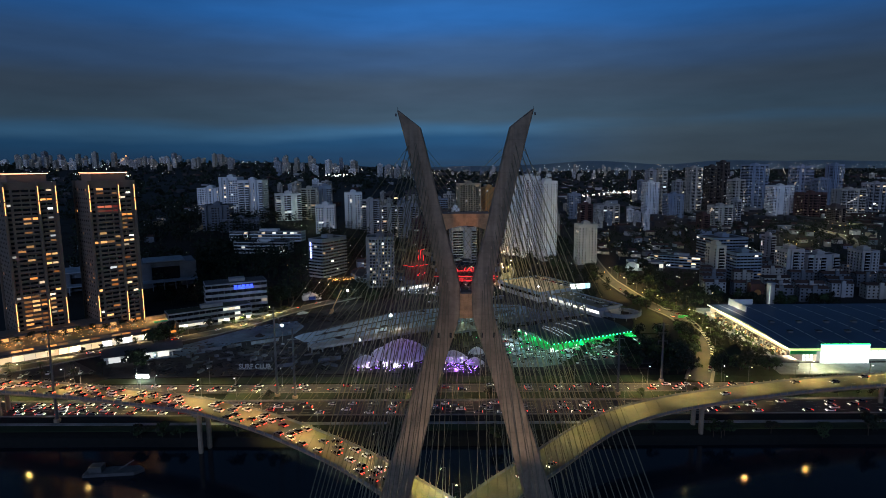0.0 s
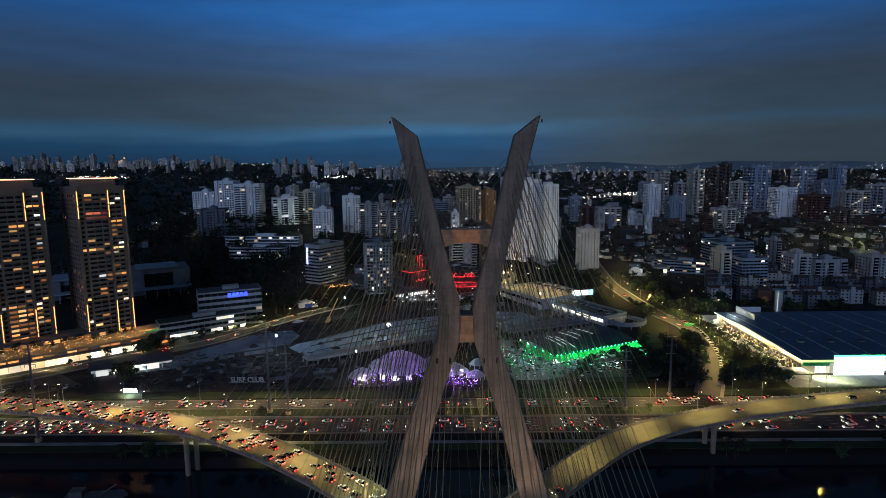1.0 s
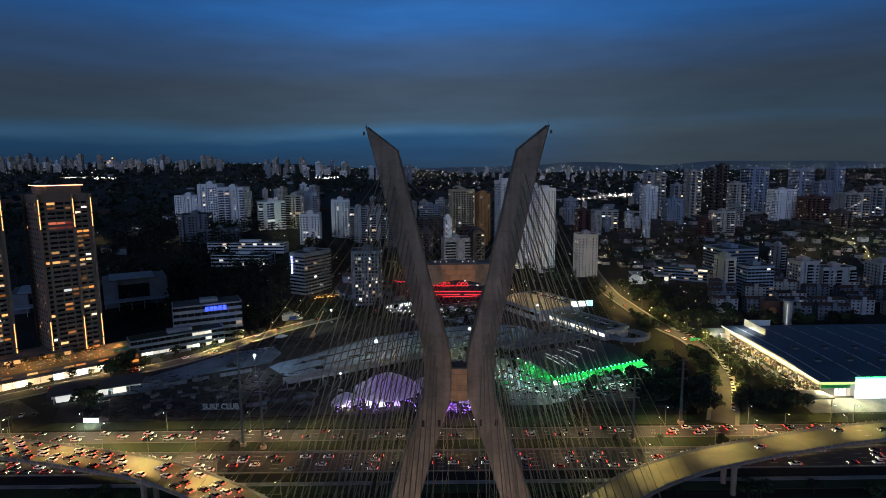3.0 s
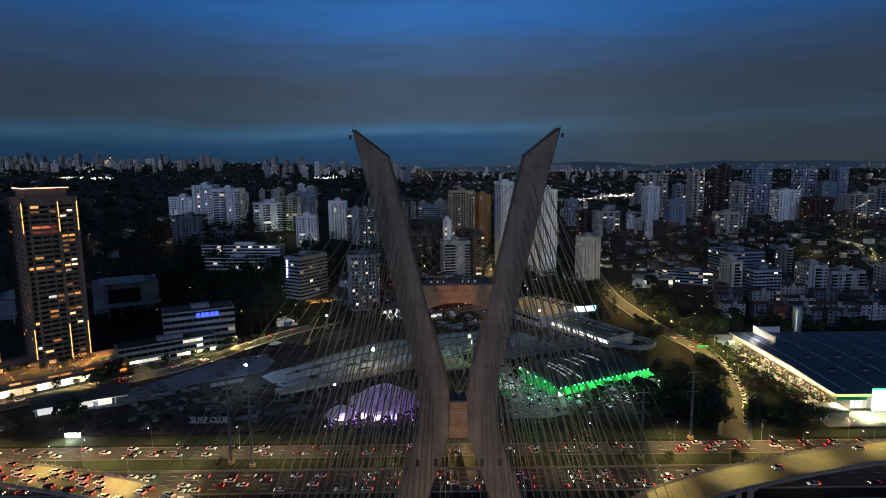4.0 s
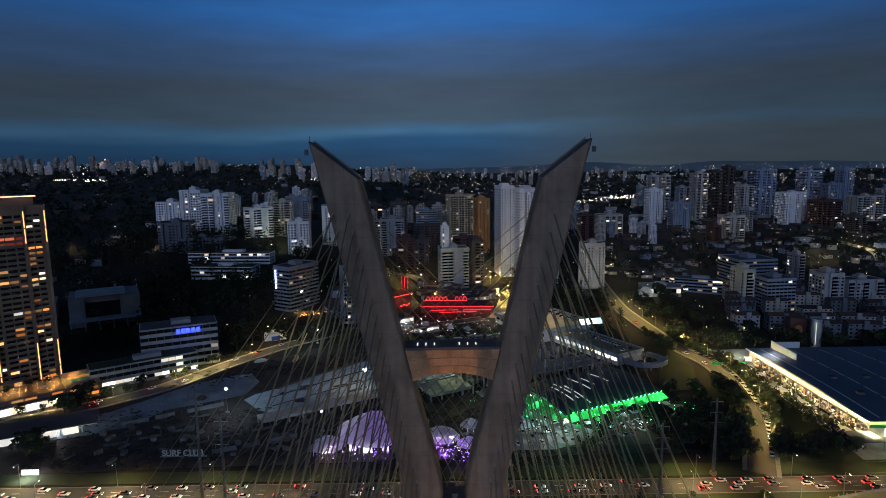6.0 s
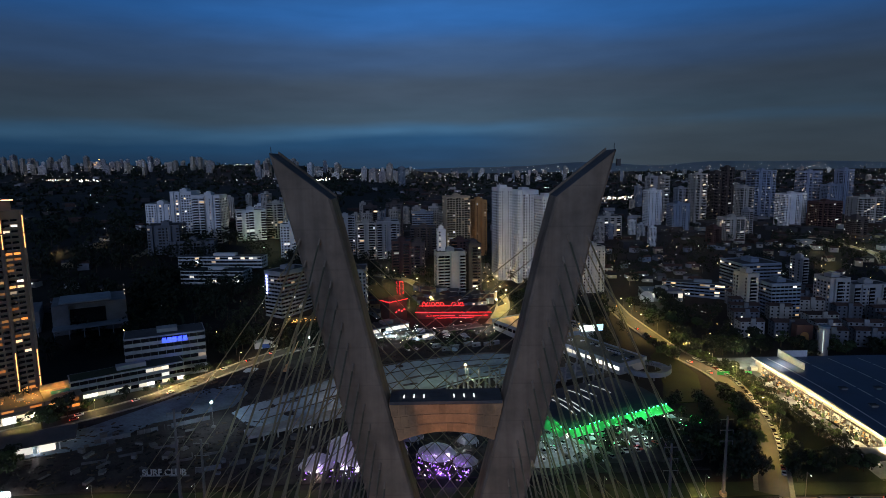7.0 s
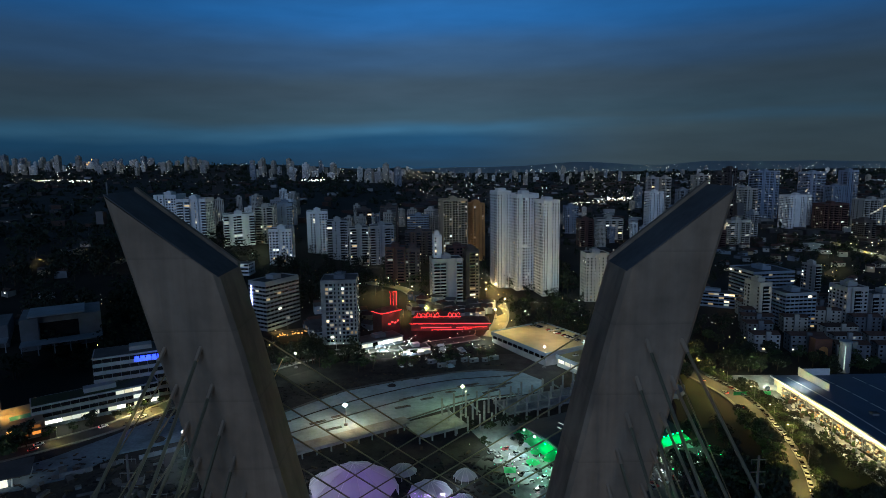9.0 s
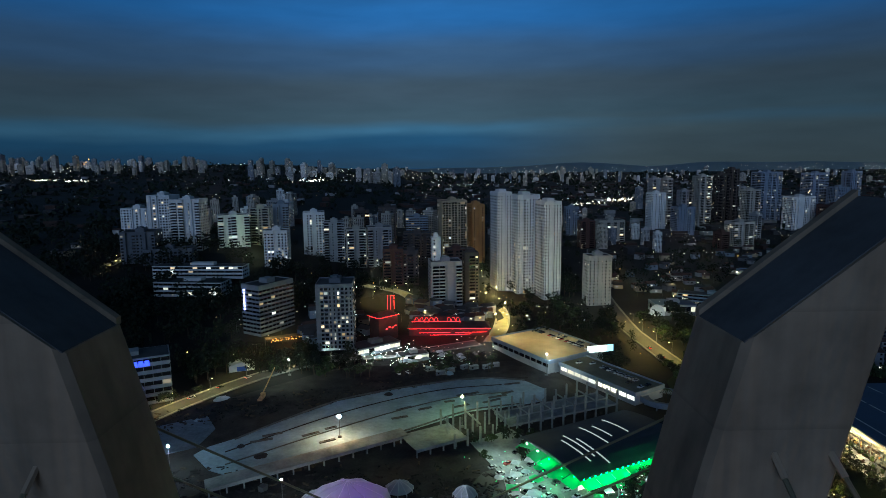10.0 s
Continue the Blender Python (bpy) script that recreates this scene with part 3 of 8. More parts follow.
# ---- apartment blocks ----
STYLE = {
    # wall, storey, bay, window width, window height, share lit, balconies
    "white": (WHITEP, 2.9, 2.9, 1.7, 1.45, 0.10, False), "slender": (WHITEP, 2.9, 2.6, 1.35, 1.5, 0.05, False), "grey": (GREYP, 2.9, 3.2, 1.9, 1.4, 0.08, True),
    "beige": (BEIGE, 2.9, 3.4, 2.0, 1.45, 0.08, True), "tan": (TAN, 2.9, 3.6, 2.2, 1.5, 0.14, True),
    "orange": (ORANGEP, 2.9, 4.2, 1.3, 1.2, 0.12, False), "bluegrey": (BLUEG, 2.9, 3.2, 2.0, 1.4, 0.08, False),
    "brown": (BROWN, 2.9, 3.4, 2.2, 1.4, 0.07, True), "redbrown": (REDBR, 2.9, 3.4, 2.2, 1.4, 0.06, True),
    "balcony": (WHITEP, 2.9, 4.2, 2.0, 1.5, 0.08, True), "stack": (GREYP, 2.9, 3.4, 1.6, 1.4, 0.06, True), "terrace": (BEIGE, 2.9, 3.6, 2.2, 1.5, 0.16, True),
    "dim": (DULL, 3.0, 3.2, 2.2, 1.5, 0.02, False), "glass": (BLUEGL, 3.2, 2.4, 2.0, 1.9, 0.07, False),
    "hotel": (OFFICE, 3.0, 3.4, 3.3, 1.45, 0.07, False), "band": (BLUEG, 3.0, 3.2, 3.05, 1.4, 0.07, False), "panel": (DULL, 2.9, 2.5, 1.9, 1.7, 0.14, False), "column": (GREYP, 3.0, 3.0, 1.0, 1.3, 0.03, False),
}
LABEL = {
    "slender": "very tall white apartment tower with columns of dark windows",
    "white": "white rendered high-rise apartment block with small windows", "grey": "grey rendered apartment block with few lit windows",
    "beige": "beige apartment block with scattered lit windows", "tan": "tan apartment tower with lit balconies", "orange": "slim apartment tower with a front coloured as lit warm orange",
    "bluegrey": "blue-grey apartment block with scattered lit windows", "brown": "dark brown apartment block with banded balconies",
    "redbrown": "red-brown brick apartment block with balconies", "balcony": "white apartment block with stacked balconies", "stack": "pale grey apartment block with a column of balconies",
    "terrace": "beige apartment block with deep dark balconies", "dim": "unlit dull grey-blue block among dark trees",
    "band": "blue-grey apartment block with long bands of windows", "panel": "grey-blue square block with a chequer of window panels",
    "glass": "tall blue-grey tower with lit windows", "hotel": "grey slab hotel with rows of windows", "column": "white slab tower with vertical ribs",
}
rnd = random.Random(7)


def window_spots(w, d, h, st):
    """Each window of a block: its face, the place along it and its height."""
    wall, fl, bay, ww, wh, lit, bal = st
    nf = max(1, int((h - 1.5) / fl))
    for face, length in ((0, w), (1, d), (3, d), (2, w)):
        nb = max(1, int((length - 1.0) / bay))
        for f in range(nf):
            for b in range(nb):
                yield face, (b + 0.5) * length / nb - length / 2, 1.2 + f * fl + (fl - wh) / 2, f, b


def pane_box(k, face, u, z, w, d, ww, wh, mat, proud=0.06):
    a, b = u - ww / 2, u + ww / 2
    if face == 0:
        k.box(a, b, -d / 2 - proud, -d / 2 + 0.05, z, z + wh, mat)
    elif face == 2:
        k.box(a, b, d / 2 - 0.05, d / 2 + proud, z, z + wh, mat)
    elif face == 1:
        k.box(w / 2 - 0.05, w / 2 + proud, a, b, z, z + wh, mat)
    else:
        k.box(-w / 2 - proud, -w / 2 + 0.05, a, b, z, z + wh, mat)


def plan_outline(w, d, rib=0, notches=()):
    """The outline of a block seen from above, with ribs on its front where rib gives their spacing."""
    pts = [(-w / 2, -d / 2)]
    if rib:
        n = max(2, int(w / rib))
        for i in range(n + 1):
            u = -w / 2 + 0.6 + i * (w - 1.2) / n
            pts += [(u - 0.35, -d / 2), (u - 0.35, -d / 2 - 0.5), (u + 0.35, -d / 2 - 0.5), (u + 0.35, -d / 2)]
    for u in notches:
        pts += [(u - 1.1, -d / 2), (u - 1.1, -d / 2 + 1.9), (u + 1.1, -d / 2 + 1.9), (u + 1.1, -d / 2)]
    return pts + [(w / 2, -d / 2), (w / 2, d / 2), (-w / 2, d / 2)]


def shell(k, pts, nf, fl, h, wall, p=0.2):
    """One closed skin with a projecting band at every floor."""
    zs = [(0, 0)]
    for f in range(nf + 1):
        z = 1.2 + f * fl
        if z < h - 0.4:
            zs += [(z - 0.22, 0), (z - 0.22, p), (z + 0.1, p), (z + 0.1, 0)]
    zs.append((h, 0))
    n, d2 = len(pts), max(abs(p[1]) for p in pts) - 0.5
    v = [(x + math.copysign(o, x) if abs(abs(x) - abs(pts[0][0])) < 0.01 else x, y + (math.copysign(o, y) if abs(y) >= d2 - 0.01 else 0), z) for z, o in zs for x, y in pts]
    fs = [(j * n + i, j * n + (i + 1) % n, (j + 1) * n + (i + 1) % n, (j + 1) * n + i) for j in range(len(zs) - 1) for i in range(n)]
    fs += [tuple(range(n))[::-1], tuple((len(zs) - 1) * n + i for i in range(n))]
    k.add(v, fs, wall)


def apartment_block(x, y, w, d, h, turn, style, lit=None, label="", name="apartment_block"):
    st = STYLE[style]
    wall, fl, bay, ww, wh, share, bal = st
    share = share if lit is None else lit
    z0 = land(x, y) - 1.5
    h += 1.5
    b = thing(name, x, y, z0, turn, label or LABEL[style], "building")
    k = Kit()
    nf = max(1, int((h - 1.5) / fl))
    ribbed = style in ("column", "tan")
    notches = [] if ribbed or style in ('hotel', 'band', 'panel') or w < 15 else sorted(rnd.sample([-w * 0.3, -w * 0.02, w * 0.27], 1 if w < 24 else 2))
    shell(k, plan_outline(w, d, bay if ribbed else 0, notches), nf, fl, h, wall)
    part("wall", k, b)
    if bal:
        k, kv = Kit(), Kit()
        n = max(1, int(w / 9))
        for i in range(n):
            u = -w / 2 + (i + 0.5) * w / n
            if any(abs(u - q) < 3.8 for q in notches):
                u += 3.8 if u > 0 else -3.8
            u = max(-w / 2 + 2.7, min(w / 2 - 2.7, u))
            for f in range(nf):
                z = 1.2 + f * fl
                if z + 1.4 < h:
                    # wide black pane: glazed door plus the painted shade of a balcony recess
                    kv.box(u - 2.5, u + 2.5, -d / 2 - 0.26, -d / 2 + 0.02, z + 0.1, min(h - 0.1, z + fl - 0.14), LIT if rnd.random() < share * 0.5 else GLASS)
                    k.box(u - 2.6, u + 2.6, -d / 2 - 1.5, -d / 2, z - 0.12, z + 0.08, wall)
                    k.box(u - 2.6, u + 2.6, -d / 2 - 1.5, -d / 2 - 1.38, z + 0.08, z + 1.0, wall)
        part("balcony", k, b, "", "stuff")
        part("balcony_door", kv, b, "dark panes for doors and recess shade behind the balconies", "stuff")
    kd, kl = Kit(), Kit()
    widths = {(fc, i): ((1.65 if i % 5 == 2 else 0.62) if style == 'slender' else 1.0 if style in ('hotel', 'band') else rnd.choice((0.0, 0.5, 0.8, 1.0, 1.0, 1.25))) for fc in range(4) for i in range(40)}
    full = ww
    for face, u, z, f, bb in window_spots(w, d, h, st):
        ww = full * widths[face, bb]
        if (face == 2 and y > 420) or ww == 0 or (face == 0 and any(abs(u - q) < 1.1 + ww / 2 for q in notches)):
            continue
        if rnd.random() < share:
            pane_box(kl, face, u, z, w, d, ww, wh, LIT, 0.07)
        else:
            pane_box(kd, face, u, z, w, d, ww, wh, GLASS)
    part("window", kd, b, "dark windows", "stuff")
    if kl.v:
        part("lit_window", kl, b, "lit windows", "stuff")
    k = Kit()
    for x0, x1, y0, y1 in ((-w / 2, w / 2, -d / 2, -d / 2 + 0.3), (-w / 2, w / 2, d / 2 - 0.3, d / 2), (-w / 2, -w / 2 + 0.3, -d / 2 + 0.3, d / 2 - 0.3), (w / 2 - 0.3, w / 2, -d / 2 + 0.3, d / 2 - 0.3)):
        k.box(x0, x1, y0, y1, h, h + 0.9, wall)
    k.box(-w / 2 + 0.3, w / 2 - 0.3, -d / 2 + 0.3, d / 2 - 0.3, h, h + 0.1, ROOFM)
    part("roof", k, b)
    k = Kit()
    a = min(w, 14) * 0.28
    k.box(-a, a, -d * 0.2, d * 0.25, h + 0.1, h + 3.4, wall)
    if style not in ('slender', 'hotel'):
        k.box(-a * 0.5, a * 0.4, -d * 0.12, d * 0.15, h + 3.4, h + 4.6, wall)
    part("roof_house", k, b, "lift and tank housing")
    return b


apartment_block(75.4, 723.0, 15.2, 22, 97.6, 14, 'slender')
apartment_block(97.4, 714.0, 22.9, 24, 95.5, 14, 'slender')
apartment_block(116.4, 689.0, 16.8, 22, 91.3, 14, 'slender')
apartment_block(30.5, 842.0, 30.9, 24, 73.4, 12, 'tan')
apartment_block(60.3, 863.0, 15.5, 26, 71.7, 12, 'orange')
apartment_block(17.4, 650.0, 27.4, 20, 37.5, 8, 'stack')
apartment_block(9.6, 655.0, 7.6, 10, 55.5, 8, 'white')
apartment_block(28.6, 680.0, 18.6, 14, 43.5, 8, 'redbrown')
apartment_block(40.9, 668.0, 12.6, 20, 45.4, 8, 'brown')
apartment_block(-31.2, 701.0, 19.3, 20, 33.6, 0, 'redbrown')
apartment_block(-14.4, 704.0, 14.6, 18, 31.7, 0, 'brown')
apartment_block(-10.3, 790.0, 31.0, 20, 35.1, 0, 'brown')
apartment_block(-128.8, 811.0, 23.7, 22, 47.9, 10, 'white')
apartment_block(-103.4, 795.0, 22.5, 22, 43.6, 10, 'grey')
apartment_block(-77.0, 778.0, 21.7, 20, 40.9, 10, 'terrace')
apartment_block(-52.3, 785.0, 26.0, 22, 42.8, 10, 'grey')
apartment_block(-88.6, 930.0, 19.3, 20, 45.9, 10, 'brown')
apartment_block(-54.4, 941.0, 23.5, 22, 51.0, 0, 'brown')
apartment_block(-13.0, 890.0, 27.8, 20, 42.1, 0, 'band')
apartment_block(-61.7, 543.0, 25.1, 26, 44.4, 4, 'panel')
apartment_block(-283.1, 778.0, 24.2, 26, 54.5, 0, 'white')
apartment_block(-249.1, 760.0, 31.7, 24, 51.6, 0, 'balcony')
apartment_block(-312.2, 782.0, 28.1, 24, 40.6, 0, 'white')
apartment_block(-278.4, 715.0, 31.1, 30, 28.3, 10, 'dim')
apartment_block(-248.8, 708.0, 44.9, 20, 13.4, 10, 'dim')
apartment_block(-211.1, 782.0, 31.8, 24, 33.0, 22, 'balcony')
apartment_block(-188.8, 811.0, 20.4, 22, 40.6, 10, 'terrace')
apartment_block(-173.1, 841.0, 17.5, 22, 45.9, 10, 'bluegrey')
apartment_block(-150.3, 730.0, 22.9, 20, 36.3, 5, 'white')
hotel_top = 36.2
hotel = apartment_block(-115.0, 563.5, 33.4, 18, 34.7, 58, 'hotel')
apartment_block(-216.8, 1010.0, 22.7, 20, 11.1, 0, 'bluegrey')
apartment_block(156.9, 664.0, 21.6, 16, 44.6, 5, 'column')
apartment_block(273.2, 1015.0, 39.0, 24, 33.9, 0, 'beige')
apartment_block(226.1, 970.0, 20.8, 20, 38.2, 0, 'redbrown')
apartment_block(237.4, 1110.0, 21.5, 20, 46.1, 0, 'bluegrey')
apartment_block(396.5, 1160.0, 26.5, 20, 64.4, 10, 'white')
apartment_block(429.5, 1260.0, 16.2, 20, 85.7, 10, 'grey')
apartment_block(450.7, 1252.0, 12.6, 24, 85.7, 10, 'beige')
apartment_block(413.8, 1086.0, 30.2, 22, 46.0, 6, 'bluegrey')
apartment_block(489.0, 1260.0, 20.4, 20, 62.1, 6, 'grey')
apartment_block(501.1, 1213.0, 23.7, 26, 90.7, 8, 'beige')
apartment_block(563.3, 1272.0, 22.3, 24, 92.1, 8, 'brown')
apartment_block(605.1, 1313.0, 16.5, 26, 100.4, 8, 'brown')
apartment_block(562.5, 1160.0, 26.5, 20, 67.9, 8, 'beige')
apartment_block(664.3, 1292.0, 45.5, 30, 94.2, 8, 'glass')
apartment_block(638.6, 1143.0, 42.4, 26, 56.6, 8, 'white')
apartment_block(806.5, 1363.0, 44.6, 26, 89.0, 8, 'glass')
apartment_block(667.8, 1093.0, 45.7, 26, 46.0, 8, 'redbrown')
apartment_block(862.6, 1333.0, 24.1, 26, 92.7, 8, 'glass')
apartment_block(750.4, 1113.0, 50.7, 26, 50.9, 8, 'beige')
apartment_block(447.8, 972.0, 31.1, 24, 34.1, 8, 'beige')
apartment_block(496.9, 1020.0, 7.0, 20, 40.3, 8, 'grey')
apartment_block(411.5, 950.0, 12.5, 20, 22.3, 8, 'redbrown')
apartment_block(821.7, 1311.0, 32.8, 22, 62.3, 8, 'bluegrey')
apartment_block(869.4, 1211.0, 45.6, 22, 57.0, 8, 'grey')
apartment_block(635.8, 971.0, 18.9, 22, 31.8, 8, 'brown')
apartment_block(291.4, 622.0, 37.2, 34, 36.3, 6, 'band')
apartment_block(270.3, 588.0, 10.4, 20, 33.9, 6, 'beige')
apartment_block(292.8, 579.0, 25.9, 22, 27.7, 6, 'band')
apartment_block(366.0, 669.0, 6.0, 18, 29.2, 6, 'grey')
apartment_block(339.3, 580.0, 17.4, 20, 31.0, 4, 'grey')
apartment_block(368.1, 580.0, 31.7, 16, 25.0, 4, 'grey')
apartment_block(408.9, 575.0, 17.0, 20, 29.7, 4, 'grey')
# ---- the two lit residential towers ----
def residential_tower(x, y, turn, lit_seed):
    r = random.Random(lit_seed)
    w, d, h, fl = 30.0, 28.0, 108.0, 3.05
    b = thing("residential_tower", x, y, 6, turn, "tall cream apartment tower with amber strip lights and many lit windows", "building", "lit residential towers")
    k = Kit()
    shell(k, plan_outline(w, d), 34, fl, h, CREAM, 0.25)
    part("wall", k, b)
    # vertical fins that carry the strip lights
    for u in (-w / 2 + 0.6, w * 0.14, w / 2 - 0.6):
        k = Kit()
        k.box(u - 0.7, u + 0.7, -d / 2 - 1.3, -d / 2 - 0.27, 0, h + 1, CREAM)
        fin = part("fin", k, b)
        for z0, z1 in ((2, 14), (14.8, 30), (88, 96), (96.8, 106)):
            k = Kit()
            k.box(u - 0.2, u + 0.2, -d / 2 - 1.52, -d / 2 - 1.32, z0, z1, STRIP)
            part("strip_light", k, fin)
    k = Kit()
    k.box(-w / 2 - 1.3, -w / 2 - 0.27, d / 2 - 1.9, d / 2 - 0.5, 0, h + 1, CREAM)
    part("fin", k, b)
    panes = {}
    for m in (GLASS, WARMWIN, REDWIN, LIT):
        for s in (2.0, 3.0, 4.2):
            k = Kit()
            k.box(-s / 2, s / 2, -0.06, 0.02, 0.3, 1.8, m)
            panes[m, s] = k.mesh("window")
    # whole floors are lit in runs, others lie dark
    mood, state = [], r.random()
    for f in range(34):
        if f % r.choice((2, 3, 4)) == 0:
            state = r.random()
        mood.append((state, r.random()))
    for f in range(34):
        for i, (u, s) in enumerate(((-12.2, 2.0), (-7.6, 4.2), (-2.9, 4.2), (1.6, 3.0), (6.9, 3.0), (10.6, 3.0))):
            calm = mood[f][0 if i < 4 else 1]
            odds = 0.05 if i == 0 else 0.7 if calm > (0.86 if lit_seed == 3 else 0.72) else 0.12 if calm > 0.5 else 0.03
            m = WARMWIN if r.random() < odds else LIT if r.random() < (0.05 if i < 4 else 0.16) else GLASS
            if f in (28, 29) and 0 < i < 4 and lit_seed == 3:
                m = REDWIN
            o = part("window", panes[m, s], b)
            o.location = (u, -d / 2 - 0.01, 1.5 + f * fl)
    for u0, u1 in ((-w * 0.33, w * 0.08), (w * 0.2, w * 0.45)):
        for f in range(34):
            z = 1.25 + f * fl
            k = Kit()
            k.box(u0, u1, -d / 2 - 1.25, -d / 2 - 0.22, z - 0.15, z + 0.05, CREAM)
            k.box(u0, u1, -d / 2 - 1.25, -d / 2 - 1.15, z + 0.05, z + 0.95, CREAM)
            if f % 2 == 0 or u0 > 0:
                part("balcony", k, b)
    k, kl = Kit(), Kit()
    for f in range(34):
        for i in range(6):
            v = -d / 2 + 3 + i * (d - 6) / 5
            for sx in (-1, 1):
                t = kl if r.random() < 0.06 else k
                a, c = (-w / 2 - 0.06, -w / 2 + 0.02) if sx < 0 else (w / 2 - 0.02, w / 2 + 0.06)
                t.box(a, c, v - 0.6, v + 0.6, 1.6 + f * fl, 2.9 + f * fl, WARMWIN if t is kl else GLASS)
    part("side_window", k, b, "small dark side windows", "stuff")
    part("lit_side_window", kl, b, "small lit side windows", "stuff")
    k = Kit()
    k.box(-w / 2, w / 2, -d / 2, d / 2, h + 0.004, h + 0.9, CREAM)
    part("parapet", k, b)
    k = Kit()
    k.box(-11, 11, -10, 10, h + 0.9, h + 6, CREAM)
    k.box(-12, 12, -11, 11, h + 6, h + 6.6, DARKCONC)
    crown = part("crown", k, b)
    for x0, x1, y0, y1 in ((-12, 12, -11.25, -11.02), (-12.25, -12.02, -11, 11)):
        k = Kit()
        k.box(x0, x1, y0, y1, h + 6.0, h + 6.55, CROWN)
        part("crown_strip", k, crown, "glowing red-orange strip")
    return b


residential_tower(-242.5, 418, 47.7, 3)
residential_tower(-282, 393, 47.7, 11)


def podium():
    b = thing("podium", -245, 372, 5, 40, "low shopping podium with lit shop fronts and planted terrace", "building")
    k = Kit()
    k.box(-62, 46, -6, 34, 0, 8.5, CREAM)
    k.box(-63, 47, -7.5, -5.9, 5.2, 6.0, DARKCONC)
    part("body", k, b)
    r = random.Random(5)
    for i in range(17):
        u = -58 + i * 6.1
        k = Kit()
        k.box(u, u + 5.9, -6.15, -6.02, 0.4, 4.2, SHOPW if i < 12 else SHOP)
        part("shop_front", k, b)
        if i % 3:
            k = Kit()
            k.box(u, u + 5.2, -6.12, -6.02, 6.5, 7.6, WARMWIN)
            part("upper_window", k, b)
    k = Kit()
    for i in range(280):
        k.gem((r.uniform(-60, 45), r.uniform(-5.5, 14), 8.5 + r.uniform(0.4, 3.2)), r.uniform(0.10, 0.28), STRIP)
    part("terrace_light", k, b, "strings of small amber lights", "stuff")
    for i in range(8):
        k = Kit()
        u = -55 + i * 13
        k.tube((u, -2, 8.5), (u, -2, 11), 0.06, STEEL)
        k.add([(u + 2 * math.cos(a * math.tau / 8), -2 + 2 * math.sin(a * math.tau / 8), 11) for a in range(8)] + [(u, -2, 12)],
              [(a, (a + 1) % 8, 8) for a in range(8)] + [tuple(range(8))[::-1]], BEIGE)
        part("parasol", k, b)
    for i in range(6):
        p = b.matrix_basis @ Vector((-50 + i * 18, -9, 5.5))
        lamp("shop_light", p, 7000, (1, 0.62, 0.30), 1.0, 150)
        p = b.matrix_basis @ Vector((-48 + i * 18, 4, 13))
        lamp("terrace_lamp", p, 4000, (1, 0.50, 0.14), 0.6, 150)
    k = Kit()
    k.box(-60, 30, 15, 33, 8.504, 12.6, CREAM)
    k.box(-61, 31, 14.2, 14.99, 11.6, 12.9, DARKCONC)
    up = part("upper_tier", k, b, "set-back upper tier with lit rooms")
    for i in range(20):
        if r.random() < 0.7:
            k = Kit()
            k.box(-59 + i * 4.4, -55.4 + i * 4.4, 14.86, 14.98, 9.0, 11.2, WARMWIN)
            part("room_window", k, up)
    # a raised pool deck at one end
    k = Kit()
    k.box(46.3, 64, -6, 22, 0, 8.2, CREAM)
    t = part("pool_deck", k, b)
    for i in range(3):
        for z in (1.8, 5.0):
            k = Kit()
            k.box(48 + i * 5.2, 51.6 + i * 5.2, -6.12, -6.02, z, z + 1.6, WARMWIN)
            part("deck_window", k, t)
    k = Kit()
    k.box(50, 60, 2, 9, 8.204, 8.5, KERB)
    part("pool_rim", k, t)
    k = Kit()
    k.box(50.6, 59.4, 2.6, 8.4, 8.504, 8.54, POOL)
    part("pool_water", k, t, "teal lit swimming pool")
    k = Kit()
    k.box(46.5, 63.8, 14, 14.3, 8.204, 11.5, CREAM)
    part("garden_wall", k, t)
    for u in (49, 55, 61):
        lamp("terrace_lamp", b.matrix_basis @ Vector((u, 12, 11.2)), 2600, (1, 0.58, 0.16), 0.4, 150)


podium()


# ---- trees ----
def crown_mesh(name, seed, radius, high, mat, leaves=330):
    r = np.random.RandomState(seed)
    lobes = [(r.normal(0, radius * 0.42, 2), r.uniform(0.35, 0.95) * high, r.uniform(0.42, 0.62) * radius) for _ in range(9)]
    k = Kit()
    for i in range(leaves):
        c, z, q = lobes[r.randint(len(lobes))]
        d = r.normal(size=3)
        d /= np.linalg.norm(d)
        d[2] = abs(d[2]) * 0.9 - 0.15
        p = np.array((c[0], c[1], z)) + d * q * r.uniform(0.75, 1.08) * np.array((1, 1, 0.75))
        n = d + r.normal(0, 0.45, 3)
        n /= np.linalg.norm(n)
        a = np.cross(n, r.normal(size=3))
        a /= np.linalg.norm(a)
        b = np.cross(n, a)
        s = r.uniform(0.30, 0.62) * radius * 0.36
        k.add([p + a * s, p + b * s * 0.7, p - a * s + n * s * 0.3, p - b * s * 0.7], [(0, 1, 2, 3)], mat)
    return k.mesh(name)


def trunk_mesh(seed, high, radius):
    r = random.Random(seed)
    k = Kit()
    k.tube((0, 0, -0.5), (0, 0, high * 0.55), 0.32, WOODY, 7, 0.2)
    for i in range(5):
        a = i * 1.256 + r.random()
        k.tube((0, 0, high * (0.3 + 0.05 * i)), (math.cos(a) * radius * 0.55, math.sin(a) * radius * 0.55, high * r.uniform(0.6, 0.85)), 0.14, WOODY, 5, 0.05)
    return k.mesh("trunk")


TREES = [(trunk_mesh(i, 9 + i, 4.2 + 0.5 * i), crown_mesh("crown", i, 4.2 + 0.5 * i, 9 + i, LEAF if i % 2 else LEAF2)) for i in range(5)]
tree_rnd = random.Random(21)


TREE_COUNT = [0]
TREE_REST = Kit()


